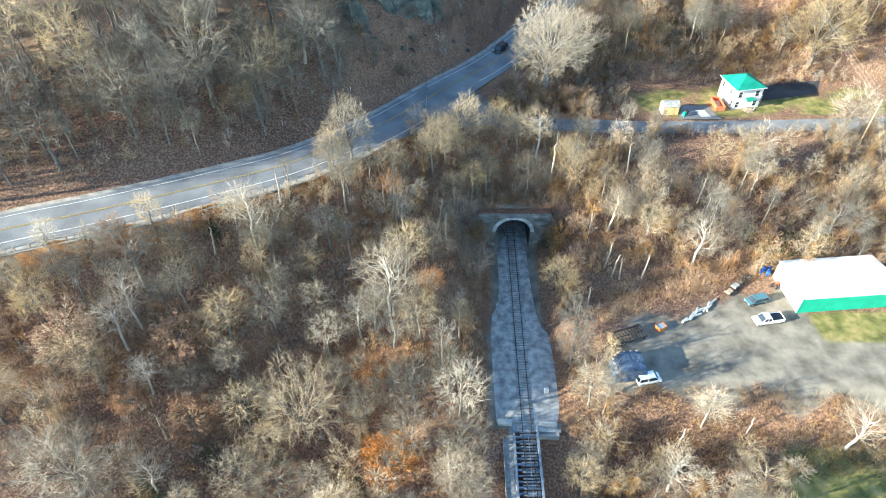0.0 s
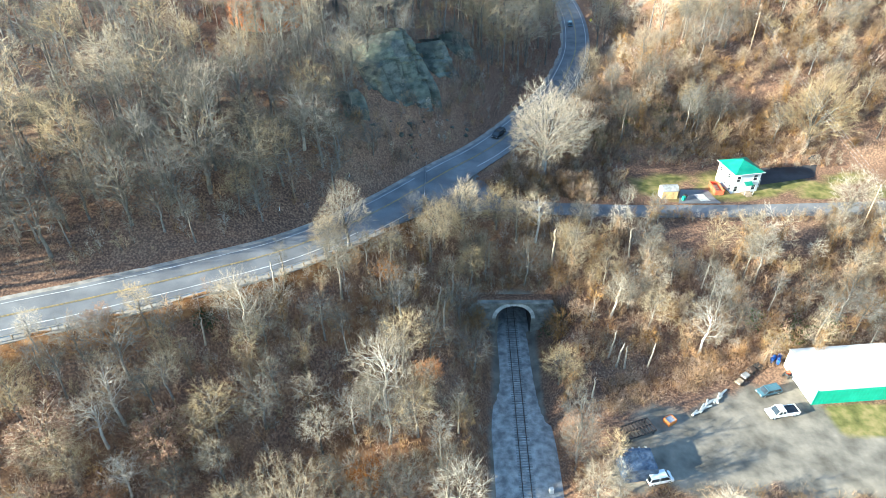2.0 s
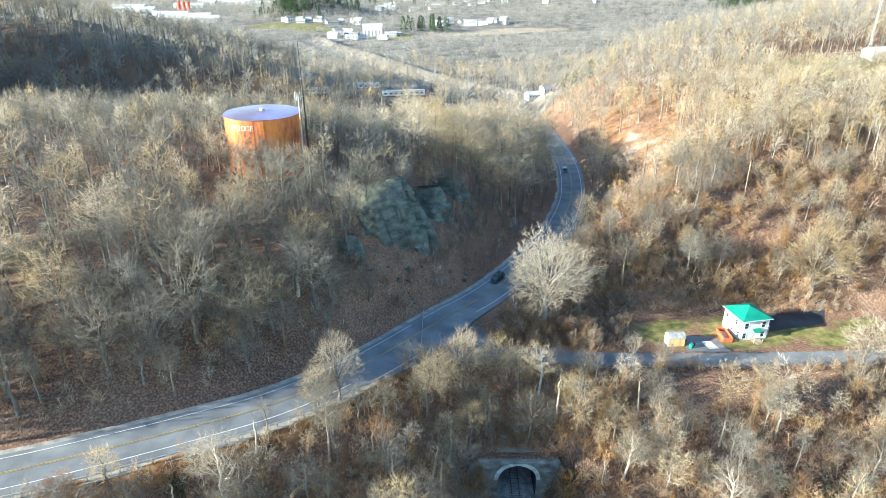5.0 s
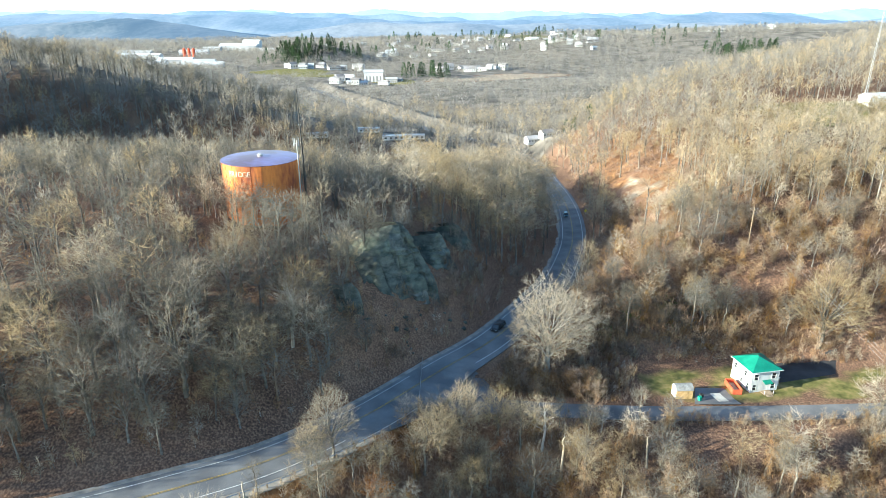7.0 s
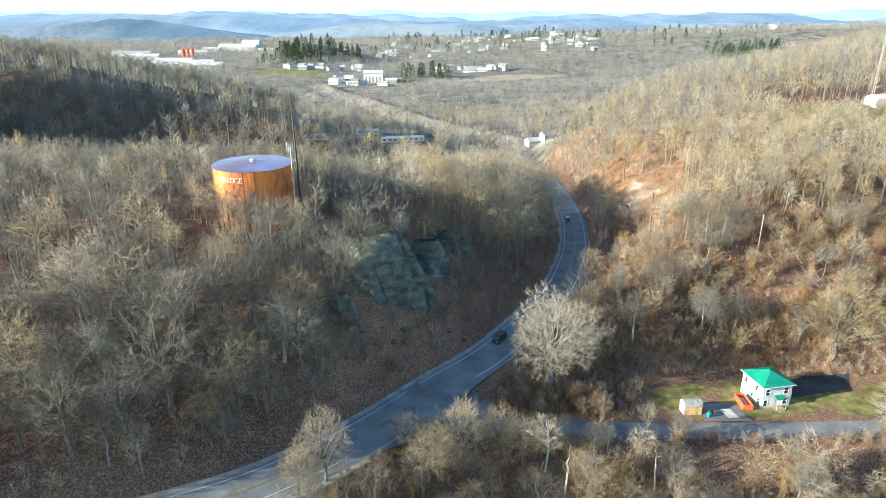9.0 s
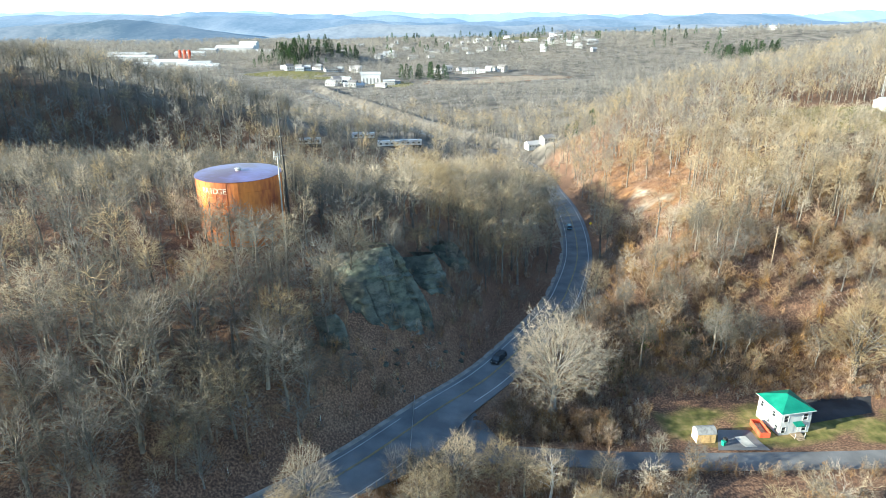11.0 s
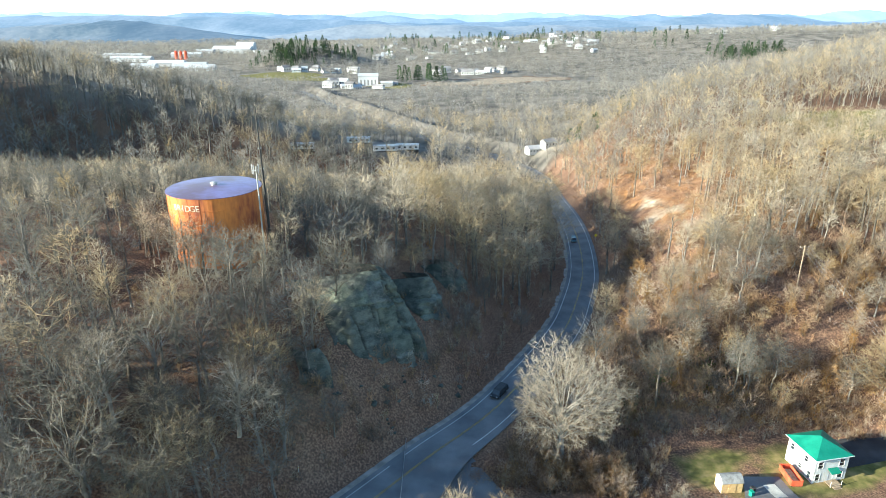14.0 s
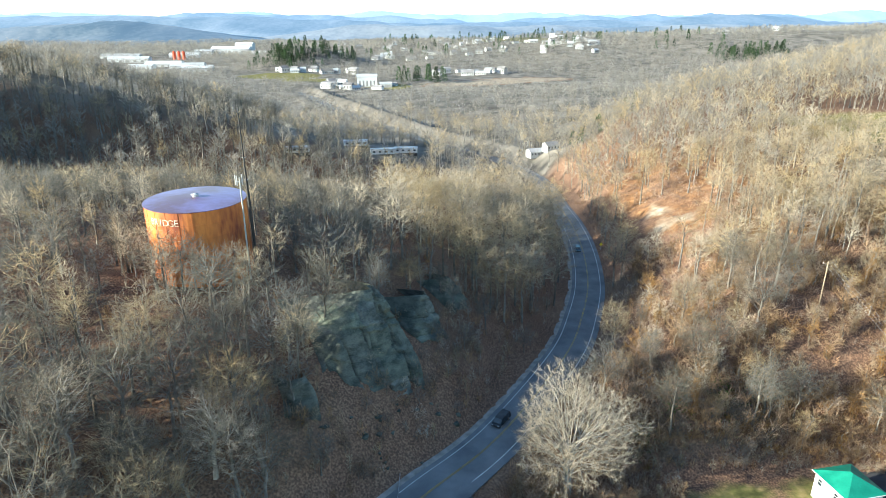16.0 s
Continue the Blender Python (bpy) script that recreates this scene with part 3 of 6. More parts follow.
def grow(seed, height, spread, fork=0.2, leader=0.5, centre=0.58, tips=210, twigs=5, width=0.045, thick=1.0, wobble=0.16, hollow=0.4, slope=0.9, leaf=0, vine=0, lean=0.05, twiglen=(0.07, 0.15), fine=3, skirt=0.55):
    """A bare tree: returns (wood, twigs, leaves) as arrays of corners and triangles. Limbs leave the trunk between fork and leader and
    divide again and again until each branch ends at one of the tips that fill a lumpy dome; spread: the dome's radius."""
    r = np.random.RandomState(seed)
    u = r.normal(size=(tips * 4, 3))
    u /= np.linalg.norm(u, axis=1)[:, None]
    u = u[u[:, 2] > -skirt][:tips]
    n = len(u)
    lumps = r.normal(size=(9, 3)) + (0, 0, 0.4)
    lumps /= np.linalg.norm(lumps, axis=1)[:, None]
    out = r.uniform(hollow, 1, n) ** 0.7 * (0.78 + 0.3 * np.exp(-((1 - (u @ lumps.T).max(1)) / 0.12)))
    rise = np.where(u[:, 2] > 0, (1 - centre) * height, (centre - fork * 0.8) * height * 0.9)
    ends = u * out[:, None] * np.stack([np.full(n, spread), np.full(n, spread), rise], 1) + (0, 0, centre * height)
    thin = (0.016 + 0.0006 * height) * thick
    gauge = lambda k: thin * k**0.44
    nodes = 7
    heights = np.linspace(fork, leader, nodes) * height
    bend = np.cumsum(r.normal(size=(nodes + 1, 2)) * lean * height / nodes, axis=0)
    stem = [np.zeros(3), np.array([*(bend[0] * 0.6), heights[0] * 0.5])] + [np.array([*bend[k + 1], heights[k]]) for k in range(nodes)]
    seat = ends[:, 2] - slope * np.hypot(ends[:, 0], ends[:, 1])
    home = np.abs(np.clip(seat, heights[0], heights[-1])[:, None] - heights[None] - r.normal(size=(n, 1)) * 0.04 * height).argmin(1)
    segs, last, todo = [], [], []
    above = n
    segs.append((stem[0], stem[1], gauge(n) * 1.5, gauge(n) * 1.1))
    segs.append((stem[1], stem[2], gauge(n) * 1.1, gauge(n)))
    for k in range(nodes):
        mine = np.where(home == k)[0]
        above -= len(mine)
        if k < nodes - 1:
            segs.append((stem[k + 2], stem[k + 3], max(gauge(max(above, 1)), 0.02), max(gauge(max(above, 1)) * 0.92, 0.02)))
        if len(mine):
            todo.append((stem[k + 2], np.array([0, 0, 1.0]), mine, True))
    while todo:
        p, d, ids, first = todo.pop()
        k = len(ids)
        if k == 1:
            last.append((p, ends[ids[0]]))
            continue
        if not first:
            v = ends[ids].mean(0) - p
            dist = np.linalg.norm(v) + 1e-6
            d = v / dist + 0.4 * d + r.normal(size=3) * wobble
            d /= np.linalg.norm(d)
            q = p + d * dist * (0.34 if k > 12 else 0.45)
            segs.append((p, q, gauge(k), gauge(k) * 0.86))
        else:
            q = p
        w = ends[ids] - q
        w /= np.linalg.norm(w, axis=1)[:, None] + 1e-9
        m = min(k, (6 if k > 30 else 3) if first else (3 if k > 9 and r.uniform() < 0.4 else 2))
        seeds = [w[r.randint(k)]]
        while len(seeds) < m:
            seeds.append(w[np.min([1 - w @ c for c in seeds], axis=0).argmax()])
        for _ in range(3):
            own = (w @ np.array(seeds).T).argmax(1)
            seeds = [w[own == j].mean(0) if (own == j).any() else seeds[j] for j in range(m)]
        for j in range(m):
            if (own == j).any():
                todo.append((q, d, ids[own == j], False))
    wood_segs = [g for g in segs if g[2] > gauge(fine - 0.5)]
    thin_segs = [g for g in segs if g[2] <= gauge(fine - 0.5)]
    p0 = np.array([g[0] for g in thin_segs] + [g[0] for g in last])
    p1 = np.array([g[1] for g in thin_segs] + [g[1] for g in last])
    dv = p1 - p0
    ln = np.linalg.norm(dv, axis=1) + 1e-6
    m1 = slivers(p0, dv / ln[:, None], ln * 1.15, np.full(len(p0), width * 1.5), r)
    count = len(last) * twigs
    j = r.randint(0, len(last), count) + len(thin_segs)
    bd = dv[j] / ln[j][:, None]
    tp = p0[j] + dv[j] * r.uniform(0.25, 1.05, count)[:, None]
    td = bd + r.normal(size=(count, 3)) * 0.42 + (0, 0, 0.16)
    td /= np.linalg.norm(td, axis=1)[:, None]
    m2 = slivers(tp, td, height * r.uniform(*twiglen, count), np.full(count, width), r)
    lf = (np.zeros((0, 3)), np.zeros((0, 3), int))
    if leaf:
        i = r.randint(0, count, leaf)
        lf = leaves(tp[i] + td[i] * r.uniform(0, 1.2, leaf)[:, None] + r.normal(size=(leaf, 3)) * 0.2, r.uniform(0.11, 0.24, leaf), r)
    if vine:
        # dry vines that sheathe the trunk and hang from the lower limbs
        big = [g for g in wood_segs if g[2] > gauge(12)]
        wt = np.array([np.linalg.norm(g[1] - g[0]) for g in big])
        i = r.choice(len(big), vine, p=wt / wt.sum())
        a, b = np.array([g[0] for g in big])[i], np.array([g[1] for g in big])[i]
        c = a + (b - a) * r.uniform(0, 1, vine)[:, None] + r.normal(size=(vine, 3)) * (0.42, 0.42, 0.3)
        dd = r.normal(size=(vine, 3)) * (0.4, 0.4, 0.3) + (0, 0, -0.75)
        dd /= np.linalg.norm(dd, axis=1)[:, None]
        vn = slivers(c, dd, r.uniform(0.5, 1.7, vine), np.full(vine, width * 1.7), r)
        lf = join(lf, vn) if leaf else vn
    return limb_mesh(wood_segs, 5), join(m1, m2), lf


class Kind:
    """A tree as shared meshes, to be set down many times."""

    def __init__(self, name, label, wood, twig, foliage=None, **how):
        self.name, self.label = name, label
        self.height = how["height"]
        w, t, l = grow(**how)
        self.arrays = (w, t, l)
        self.meshes = [("trunk", array_mesh("trunk", *w, wood, smooth=True)), ("crown", array_mesh("crown", *t, twig))]
        if len(l[0]):
            self.meshes.append(("foliage", array_mesh("foliage", *l, foliage)))

    def plant(self, x, y, height, r, label="", group=""):
        s = height / self.height
        m = pose(x, y, zat(x, y) - 0.15, r.normal() * 2, r.normal() * 2, r.uniform(0, 360)) @ Matrix.Diagonal((s * r.uniform(0.9, 1.12), s * r.uniform(0.9, 1.12), s, 1))
        ob = thing(self.name, m, label or self.label, "tree", group)
        for n, me in self.meshes:
            part(n, me, None, ob)
        return ob


OAKS = [Kind("bare_tree", "bare grey-brown deciduous tree on the wooded slope", BARK, TWIG if i % 2 else TWIGGREY, seed=20 + i, height=16.0, spread=(5.6, 4.6, 6.4, 5.2, 4.4)[i], fork=(0.2, 0.3, 0.16, 0.26, 0.34)[i],
             leader=(0.5, 0.72, 0.42, 0.6, 0.8)[i], centre=(0.56, 0.62, 0.52, 0.58, 0.66)[i], tips=210, twigs=6, width=0.04, thick=0.85) for i in range(5)]
TALLS = [Kind("slender_tree", "tall slender bare tree with a narrow crown", BARK, TWIGGREY, seed=40 + i, height=18.0, spread=3.2, fork=0.36, leader=0.88, centre=0.68, tips=120, twigs=5, slope=1.5) for i in range(3)]
SYCS = [Kind("sycamore", "bare sycamore with whitish bark and crooked limbs", PALE, TWIGPALE, seed=60 + i, height=17.0, spread=5.4, fork=0.26, leader=0.66, centre=0.6, tips=170, twigs=6, wobble=0.28, thick=1.1, hollow=0.3, width=0.04) for i in range(3)]
ROUNDS = [Kind("round_crowned_tree", "bare broad tree with a dense rounded tan crown", BARK, TWIGPALE if i else TWIG, seed=70 + i, height=15.0, spread=6.2, fork=0.12, leader=0.3, centre=0.48, tips=420, twigs=7, twiglen=(0.06, 0.12), wobble=0.1, width=0.04, thick=0.8) for i in range(2)]
RUSSETS = [Kind("russet_oak", "oak still holding dry russet-brown leaves", BARK, TWIG, LEAFBROWN, seed=80 + i, height=12.0, spread=4.8, fork=0.18, leader=0.5, centre=0.52, tips=150, twigs=4, leaf=2300) for i in range(2)]
VINED = [Kind("vine_covered_tree", "bare tree draped with dry brown vines", BARK, TWIG, VINE, seed=90 + i, height=12.0, spread=3.3, fork=0.34, leader=0.75, centre=0.62, tips=90, twigs=5, lean=0.14, vine=620) for i in range(3)]
SNAGS = [Kind("dead_snag", "dead leafless pale trunk with few stubs", PALEGREY, TWIGPALE, seed=100 + i, height=10.0, spread=1.3, fork=0.5, leader=0.97, centre=0.7, tips=9, twigs=1, thick=3.2, lean=0.1, twiglen=(0.03, 0.06)) for i in range(2)]

HERO = Kind("round_crowned_tree", "large round-crowned bare tree beside the highway", PALEGREY, TWIGPALE, seed=75, height=22.0, spread=11.4, fork=0.16, leader=0.34, centre=0.5, tips=1700, twigs=10, twiglen=(0.03, 0.07), wobble=0.07, width=0.036, hollow=0.42, thick=0.72, lean=0.03, skirt=0.5)

TANK = (-47.7, 181.0)
HOUSE = (72.9, 140.4)


def open_ground(x, y):
    """Where no tree stands: roads, track, yard, house lot, tank, rock."""
    dm, _, side = near_line(MAIN, x, y)
    ds, _, _ = near_line(SIDE, x, y)
    bad = (dm < np.where(side > 0, 8.0, 7.2)) | (ds < 4.5)
    bad |= (np.abs(x - RAIL_X(y)) < 7.5) & (y < 106.5) & (y > 20)
    bad |= (x > 28) & (x < 140) & (y > 59) & (y < 90)
    bad |= (x > 42) & (x < 125) & (y > 126) & (y < 152)
    bad |= (x - TANK[0]) ** 2 + (y - TANK[1]) ** 2 < 10.9**2
    bad |= (np.abs((x + 7) * 0.72 + (y - 157) * 0.69) < 13) & (np.abs(-(x + 7) * 0.69 + (y - 157) * 0.72) < 8)
    bad |= (x > 49) & (x < 84) & (y > 114) & (y < 126)
    bad |= (x > 155) & (x < 260) & (y > 295) & (y < 370)
    bad |= (x - 75) ** 2 / 100 + (y - 248) ** 2 / 700 < 1
    bad |= (x > 55) & (x < 200) & (y < 59)
    return bad


def scatter(x0, x1, y0, y1, step, seed):
    """Jittered places in a rectangle, off the open ground and inside the valley's field of sight."""
    r = np.random.RandomState(seed)
    X, Y = np.meshgrid(np.arange(x0, x1, step), np.arange(y0, y1, step))
    x = X.ravel() + r.uniform(-0.5, 0.5, X.size) * step
    y = Y.ravel() + r.uniform(-0.5, 0.5, X.size) * step
    ok = ~open_ground(x, y) & (np.abs(x) < 0.74 * (y + 22) + 14)
    return x[ok], y[ok]


# trees that stand out, each at its place: x, y, height
rng = np.random.RandomState(5)
HERO.plant(25.0, 141.4, 24.0, rng, "large round-crowned bare tree beside the highway junction", "roadside trees")
for x, y, h in ((-18.3, 105.6, 14.5), (4.5, 116.5, 14), (-21.5, 102.6, 10), (12.0, 119.5, 12), (7.0, 112.5, 11), (0.5, 113.0, 12)):
    ROUNDS[0].plant(x, y, h, rng, "rounded tan bare tree below the highway", "roadside trees")
for x, y, h in ((-9.7, 76.6, 19), (-33.5, 84.0, 15), (-50.0, 68.8, 15), (51.0, 93.5, 15), (20.5, 117.0, 14), (26.5, 113.0, 11), (36.8, 49.6, 13), (68.0, 56.0, 14)):
    SYCS[int(abs(x)) % 3].plant(x, y, h, rng, "", "sycamores on the slope")
for x, y, h in ((-57.6, 62.8, 13), (-42.5, 65.1, 12), (-8.7, 50.8, 12), (-40.1, 55.4, 11), (-11.6, 63.5, 9), (-2.0, 82.0, 7), (-10.0, 100.0, 7), (-52.0, 126.0, 8)):
    RUSSETS[int(abs(x)) % 2].plant(x, y, h, rng, "", "russet oaks")
for x, y, h in ((-22.8, 57.1, 20), (-55.0, 46.1, 16), (3.2, 48.0, 12), (-32.0, 50.0, 13), (-68.0, 54.0, 15)):
    ROUNDS[1].plant(x, y, h, rng, "broad spreading bare tree on the lower slope", "broad trees on the lower slope")
for x, y, h in ((34.0, 90.5, 9), (35.5, 90.0, 8), (2.0, 103.0, 11), (-1.0, 96.0, 10), (23.5, 112.0, 13), (40.5, 114.0, 10), (-30.0, 92.0, 8)):
    SNAGS[int(abs(x)) % 2].plant(x, y, h, rng, "", "dead snags")
for x, y, h in ((-44.9, 77.3, 9), (-54.2, 59.9, 11), (-48.5, 48.9, 11), (-30.0, 47.0, 10), (30.4, 49.2, 11), (28.2, 59.9, 9), (62.5, 112.3, 15), (66.0, 113.5, 14), (58.0, 112.0, 12), (70.5, 112.0, 13)):
    VINED[int(abs(x)) % 3].plant(x, y, h, rng, "leaning trunk wrapped in pale dry vines", "vine-wrapped trunks")
ROUNDS[0].plant(22.6, 87.5, 11, rng, "pale bushy bare tree beside the railway cutting", "roadside trees")
ROUNDS[1].plant(92.2, 125.8, 13, rng, "yellowish round bare tree beside the side road", "roadside trees")
ROUNDS[0].plant(94.0, 152.5, 23, rng, "wide pale bare tree behind the driveway", "roadside trees")
for x, y, h in ((-52.5, 168.3, 11), (-44.5, 167.0, 13), (-58.0, 171.5, 11), (-38.0, 169.5, 13), (-61.0, 176.0, 11), (-48.5, 163.5, 12), (-41.0, 164.0, 12)):
    OAKS[int(abs(x)) % 5].plant(x, y, h, rng, "bare tree standing close against the tank", "trees round the tank")
BIG = ((-45.9, 113.0, 23), (-26.1, 127.4, 18), (-67.3, 109.2, 20), (-65.6, 125.3, 19), (-41.9, 132.0, 20), (-58.0, 103.0, 19), (-28.4, 135.7, 17), (-43.0, 141.0, 18), (-34.0, 165.5, 14), (-51.0, 121.5, 20),
       (-80.0, 112.0, 21), (-33.0, 119.0, 17), (-76.0, 98.0, 18), (-21.8, 188.4, 18), (-28.5, 183.0, 16), (-16.0, 193.0, 15))
for x, y, h in BIG:
    OAKS[(0, 2, 3)[int(abs(x + y)) % 3]].plant(x, y, h, rng, "large spreading bare oak on the hillside above the road", "large hillside oaks")
for x, y, h in ((65.8, 157.3, 15), (69.6, 172.6, 15), (47.1, 177.8, 10), (58.6, 165.9, 11), (97.7, 213.2, 14)):
    (OAKS[2] if x > 48 else TALLS[0]).plant(x, y, h, rng, "bare grey tree on the slope beyond the house", "trees behind the house")
taken = [(24.5, 148.0), (-18.3, 105.6), (4.5, 116.5), (-9.7, 76.6), (-22.8, 57.1), (22.6, 87.5), (-24, 60), (-20, 54), (-55, 46.1), (-57.6, 62.8), (-42.5, 65.1), (-8.7, 50.8), (-50, 68.8), (51, 93.5)]
x, y = scatter(-95, 110, 36, 128, 5.6, 11)
z, dm, ds, side = elevation(x, y)
for i in range(len(x)):
    if side[i] > 0 or min((x[i] - a) ** 2 + (y[i] - b) ** 2 for a, b in taken) < 14 or rng.uniform() < 0.12:
        continue
    u = rng.uniform()
    right_slope = x[i] > 22
    if u < (0.42 if right_slope else 0.16):
        kind, h = VINED[rng.randint(3)], rng.uniform(8, 13)
    elif u < 0.72:
        kind, h = OAKS[rng.randint(5)], rng.uniform(10, 15)
    elif u < 0.86:
        kind, h = TALLS[rng.randint(3)], rng.uniform(9, 15)
    elif u < 0.91:
        kind, h = SYCS[rng.randint(3)], rng.uniform(9, 14)
    elif u < 0.945 and not right_slope:
        kind, h = RUSSETS[rng.randint(2)], rng.uniform(7, 11)
    else:
        kind, h = SNAGS[rng.randint(2)], rng.uniform(6, 10)
    if dm[i] < 14 or ds[i] < 10:
        h *= 0.7
    kind.plant(x[i], y[i], h, rng, "", "trees below the road")


def wood(name, label, x, y, kinds, heights, seed, material=None, lift=0.0):
    """Many trees joined into one woodland: wood and twigs of each kind, moved to every place."""
    r = np.random.RandomState(seed)
    z = elevation(x, y)[0]
    pick = r.randint(0, len(kinds), len(x))
    h = r.uniform(*heights, len(x))
    layers = collections.defaultdict(lambda: [[], [], [], 0])
    for k, kind in enumerate(kinds):
        sel = np.where(pick == k)[0]
        if not len(sel):
            continue
        for (v, f), (pn, me) in zip(kind.arrays, kind.meshes):
            a = r.uniform(0, 6.28, len(sel))
            s = (h[sel] / kind.height)[:, None]
            w = s * r.uniform(0.88, 1.15, len(sel))[:, None]
            c, n = np.cos(a)[:, None], np.sin(a)[:, None]
            V = np.stack([x[sel][:, None] + w * (c * v[:, 0] - n * v[:, 1]), y[sel][:, None] + w * (n * v[:, 0] + c * v[:, 1]), z[sel][:, None] - 0.2 + lift + s * v[:, 2]], 2)
            F = f[None] + (np.arange(len(sel)) * len(v))[:, None, None]
            lay = layers[(pn, me.materials[0].name)]
            lay[0].append(V.reshape(-1, 3))
            lay[1].append(F.reshape(-1, 3) + lay[3])
            lay[2].append(np.repeat(r.uniform(0, 1, len(sel)), len(v)))
            lay[3] += len(sel) * len(v)
    root = thing(name, Matrix.Identity(4), label, "woodland", kind="stuff")
    for (pn, mn), (V, F, T, _) in layers.items():
        tagged(part(pn + "s", array_mesh(pn, np.vstack(V), np.vstack(F), bpy.data.materials[mn], np.concatenate(T)), None, root), kind="stuff")
    return root


# lighter builds of the same trees for the woods further back
MID = [Kind("bare_tree", "", DARKBARK if i == 1 else BARK, (TWIGGREY, TWIGGREY, TWIG)[i % 3], seed=120 + i, height=16.0, spread=5.2 + 0.7 * (i % 3), fork=0.3, leader=0.62, centre=0.6, tips=80, twigs=4, width=0.085, thick=1.5, fine=6) for i in range(5)]
MIDTALL = [Kind("bare_tree", "", BARK, TWIG, seed=140 + i, height=18.0, spread=3.7, fork=0.38, leader=0.85, centre=0.66, tips=64, twigs=4, width=0.085, thick=1.7, fine=5, slope=1.4) for i in range(2)]
MIDTAN = [Kind("bare_tree", "", BARK, TWIG, seed=150 + i, height=16.0, spread=5.0 + 0.6 * (i % 2), fork=0.34, leader=0.7, centre=0.62, tips=84, twigs=5, width=0.06, thick=1.1, fine=6) for i in range(3)]
x, y = scatter(-160, 60, 84, 300, 6.2, 21)
_, dm, _, side = elevation(x, y)
k = (side > 0) & (np.random.RandomState(3).uniform(size=len(x)) < 0.92) & (np.min([(x - a) ** 2 + (y - b) ** 2 for a, b, _ in BIG], axis=0) > 14)
x, y, dm = x[k], y[k], dm[k]
edge = (dm < 34) & (y < 262) & (np.abs(x) < 90) & ~((x > -12) & (y > 188))
for i in np.where(edge)[0]:
    if x[i] > -20 and dm[i] < 26 and y[i] < 180 and rng.uniform() < 0.7:
        continue
    if dm[i] < 10 and rng.uniform() < 0.3:
        continue
    u = rng.uniform()
    kind = OAKS[rng.choice((0, 2, 4, 0, 3))] if u < 0.66 else TALLS[rng.randint(3)] if u < 0.9 else SYCS[rng.randint(3)]
    kind.plant(x[i], y[i], rng.uniform(11, 17) * ((0.8 if dm[i] < 14 else 1.1) if x[i] < -16 else 0.6 if dm[i] < 16 else 0.85), rng, "", "trees on the hill above the road")
xb, yb = scatter(-104, -20, 66, 152, 7.4, 28)
_, db, _, sb = elevation(xb, yb)
for i in np.where((sb > 0) & (db > 8.5) & (db < 40))[0]:
    (MID[rng.randint(5)] if rng.uniform() < 0.7 else OAKS[0]).plant(xb[i], yb[i], rng.uniform(11, 17), rng, "bare grey tree on the bank above the highway", "trees on the hill above the road")
shoulder = (x > -12) & (y > 188)
front = (np.abs(x + 44 + 0.25 * (y - 165)) < 17) & (y > 140) & (y < 172)
rest = ~edge & ~shoulder & ~(front & (np.random.RandomState(8).uniform(size=len(x)) < 0.3))
wood("hill_woodland", "dense bare grey woodland covering the hill round the tank", x[rest], y[rest], MID + MIDTALL[:1], (10.5, 16), 31)
wood("shoulder_woodland", "tall dense bare trees on the shoulder of the hill inside the bend", x[shoulder], y[shoulder], MIDTAN, (16, 22), 37)
x, y = scatter(20, 200, 150, 300, 5.4, 22)
_, dm, _, side = elevation(x, y)
k = (side < 0) & (np.random.RandomState(4).uniform(size=len(x)) < np.where((dm < 36) & (y > 180), 0.3, 0.72))
x, y, dm = x[k], y[k], dm[k]
near = (y < 190) & (x < 120)
for i in np.where(near)[0]:
    u = rng.uniform()
    kind, h = (VINED[rng.randint(3)], rng.uniform(6, 11)) if u < 0.6 else (OAKS[rng.randint(5)], rng.uniform(9, 15))
    kind.plant(x[i], y[i], h, rng, "", "trees behind the house")
wood("slope_woodland", "sunlit tan bare woodland on the slope beyond the house", x[~near], y[~near], MIDTAN + MIDTALL, (11, 18), 32)

# far woods: the same bare crowns, with fewer and broader twigs the further off they stand
class FarKind:
    """A distant bare tree: a stem and upward-fanning twigs that fill a rounded crown."""

    def __init__(self, seed, height, spread, low, twigs, width, length, twig):
        r = np.random.RandomState(seed)
        self.height = height
        u = r.normal(size=(twigs, 3))
        u /= np.linalg.norm(u, axis=1)[:, None]
        u *= r.uniform(0.25, 1, twigs)[:, None] ** 0.5
        mid = height * (low + 1) / 2
        p = u * (spread, spread, height * (1 - low) / 2) + (0, 0, mid)
        d = p - (0, 0, height * low * 0.7)
        d = d / np.linalg.norm(d, axis=1)[:, None] + r.normal(size=(twigs, 3)) * 0.9
        d /= np.linalg.norm(d, axis=1)[:, None]
        ln = length * r.uniform(0.6, 1.3, twigs)
        t = slivers(p - d * ln[:, None] * 0.5, d, ln, np.full(twigs, width), r)
        lean = r.normal(size=2) * 0.4
        w = limb_mesh([(np.zeros(3), np.array([lean[0], lean[1], height * 0.75]), 0.2, 0.07)], 3)
        self.arrays = (w, t)
        self.meshes = [("trunk", array_mesh("trunk", *w, BARK)), ("crown", array_mesh("crown", *t, twig))]


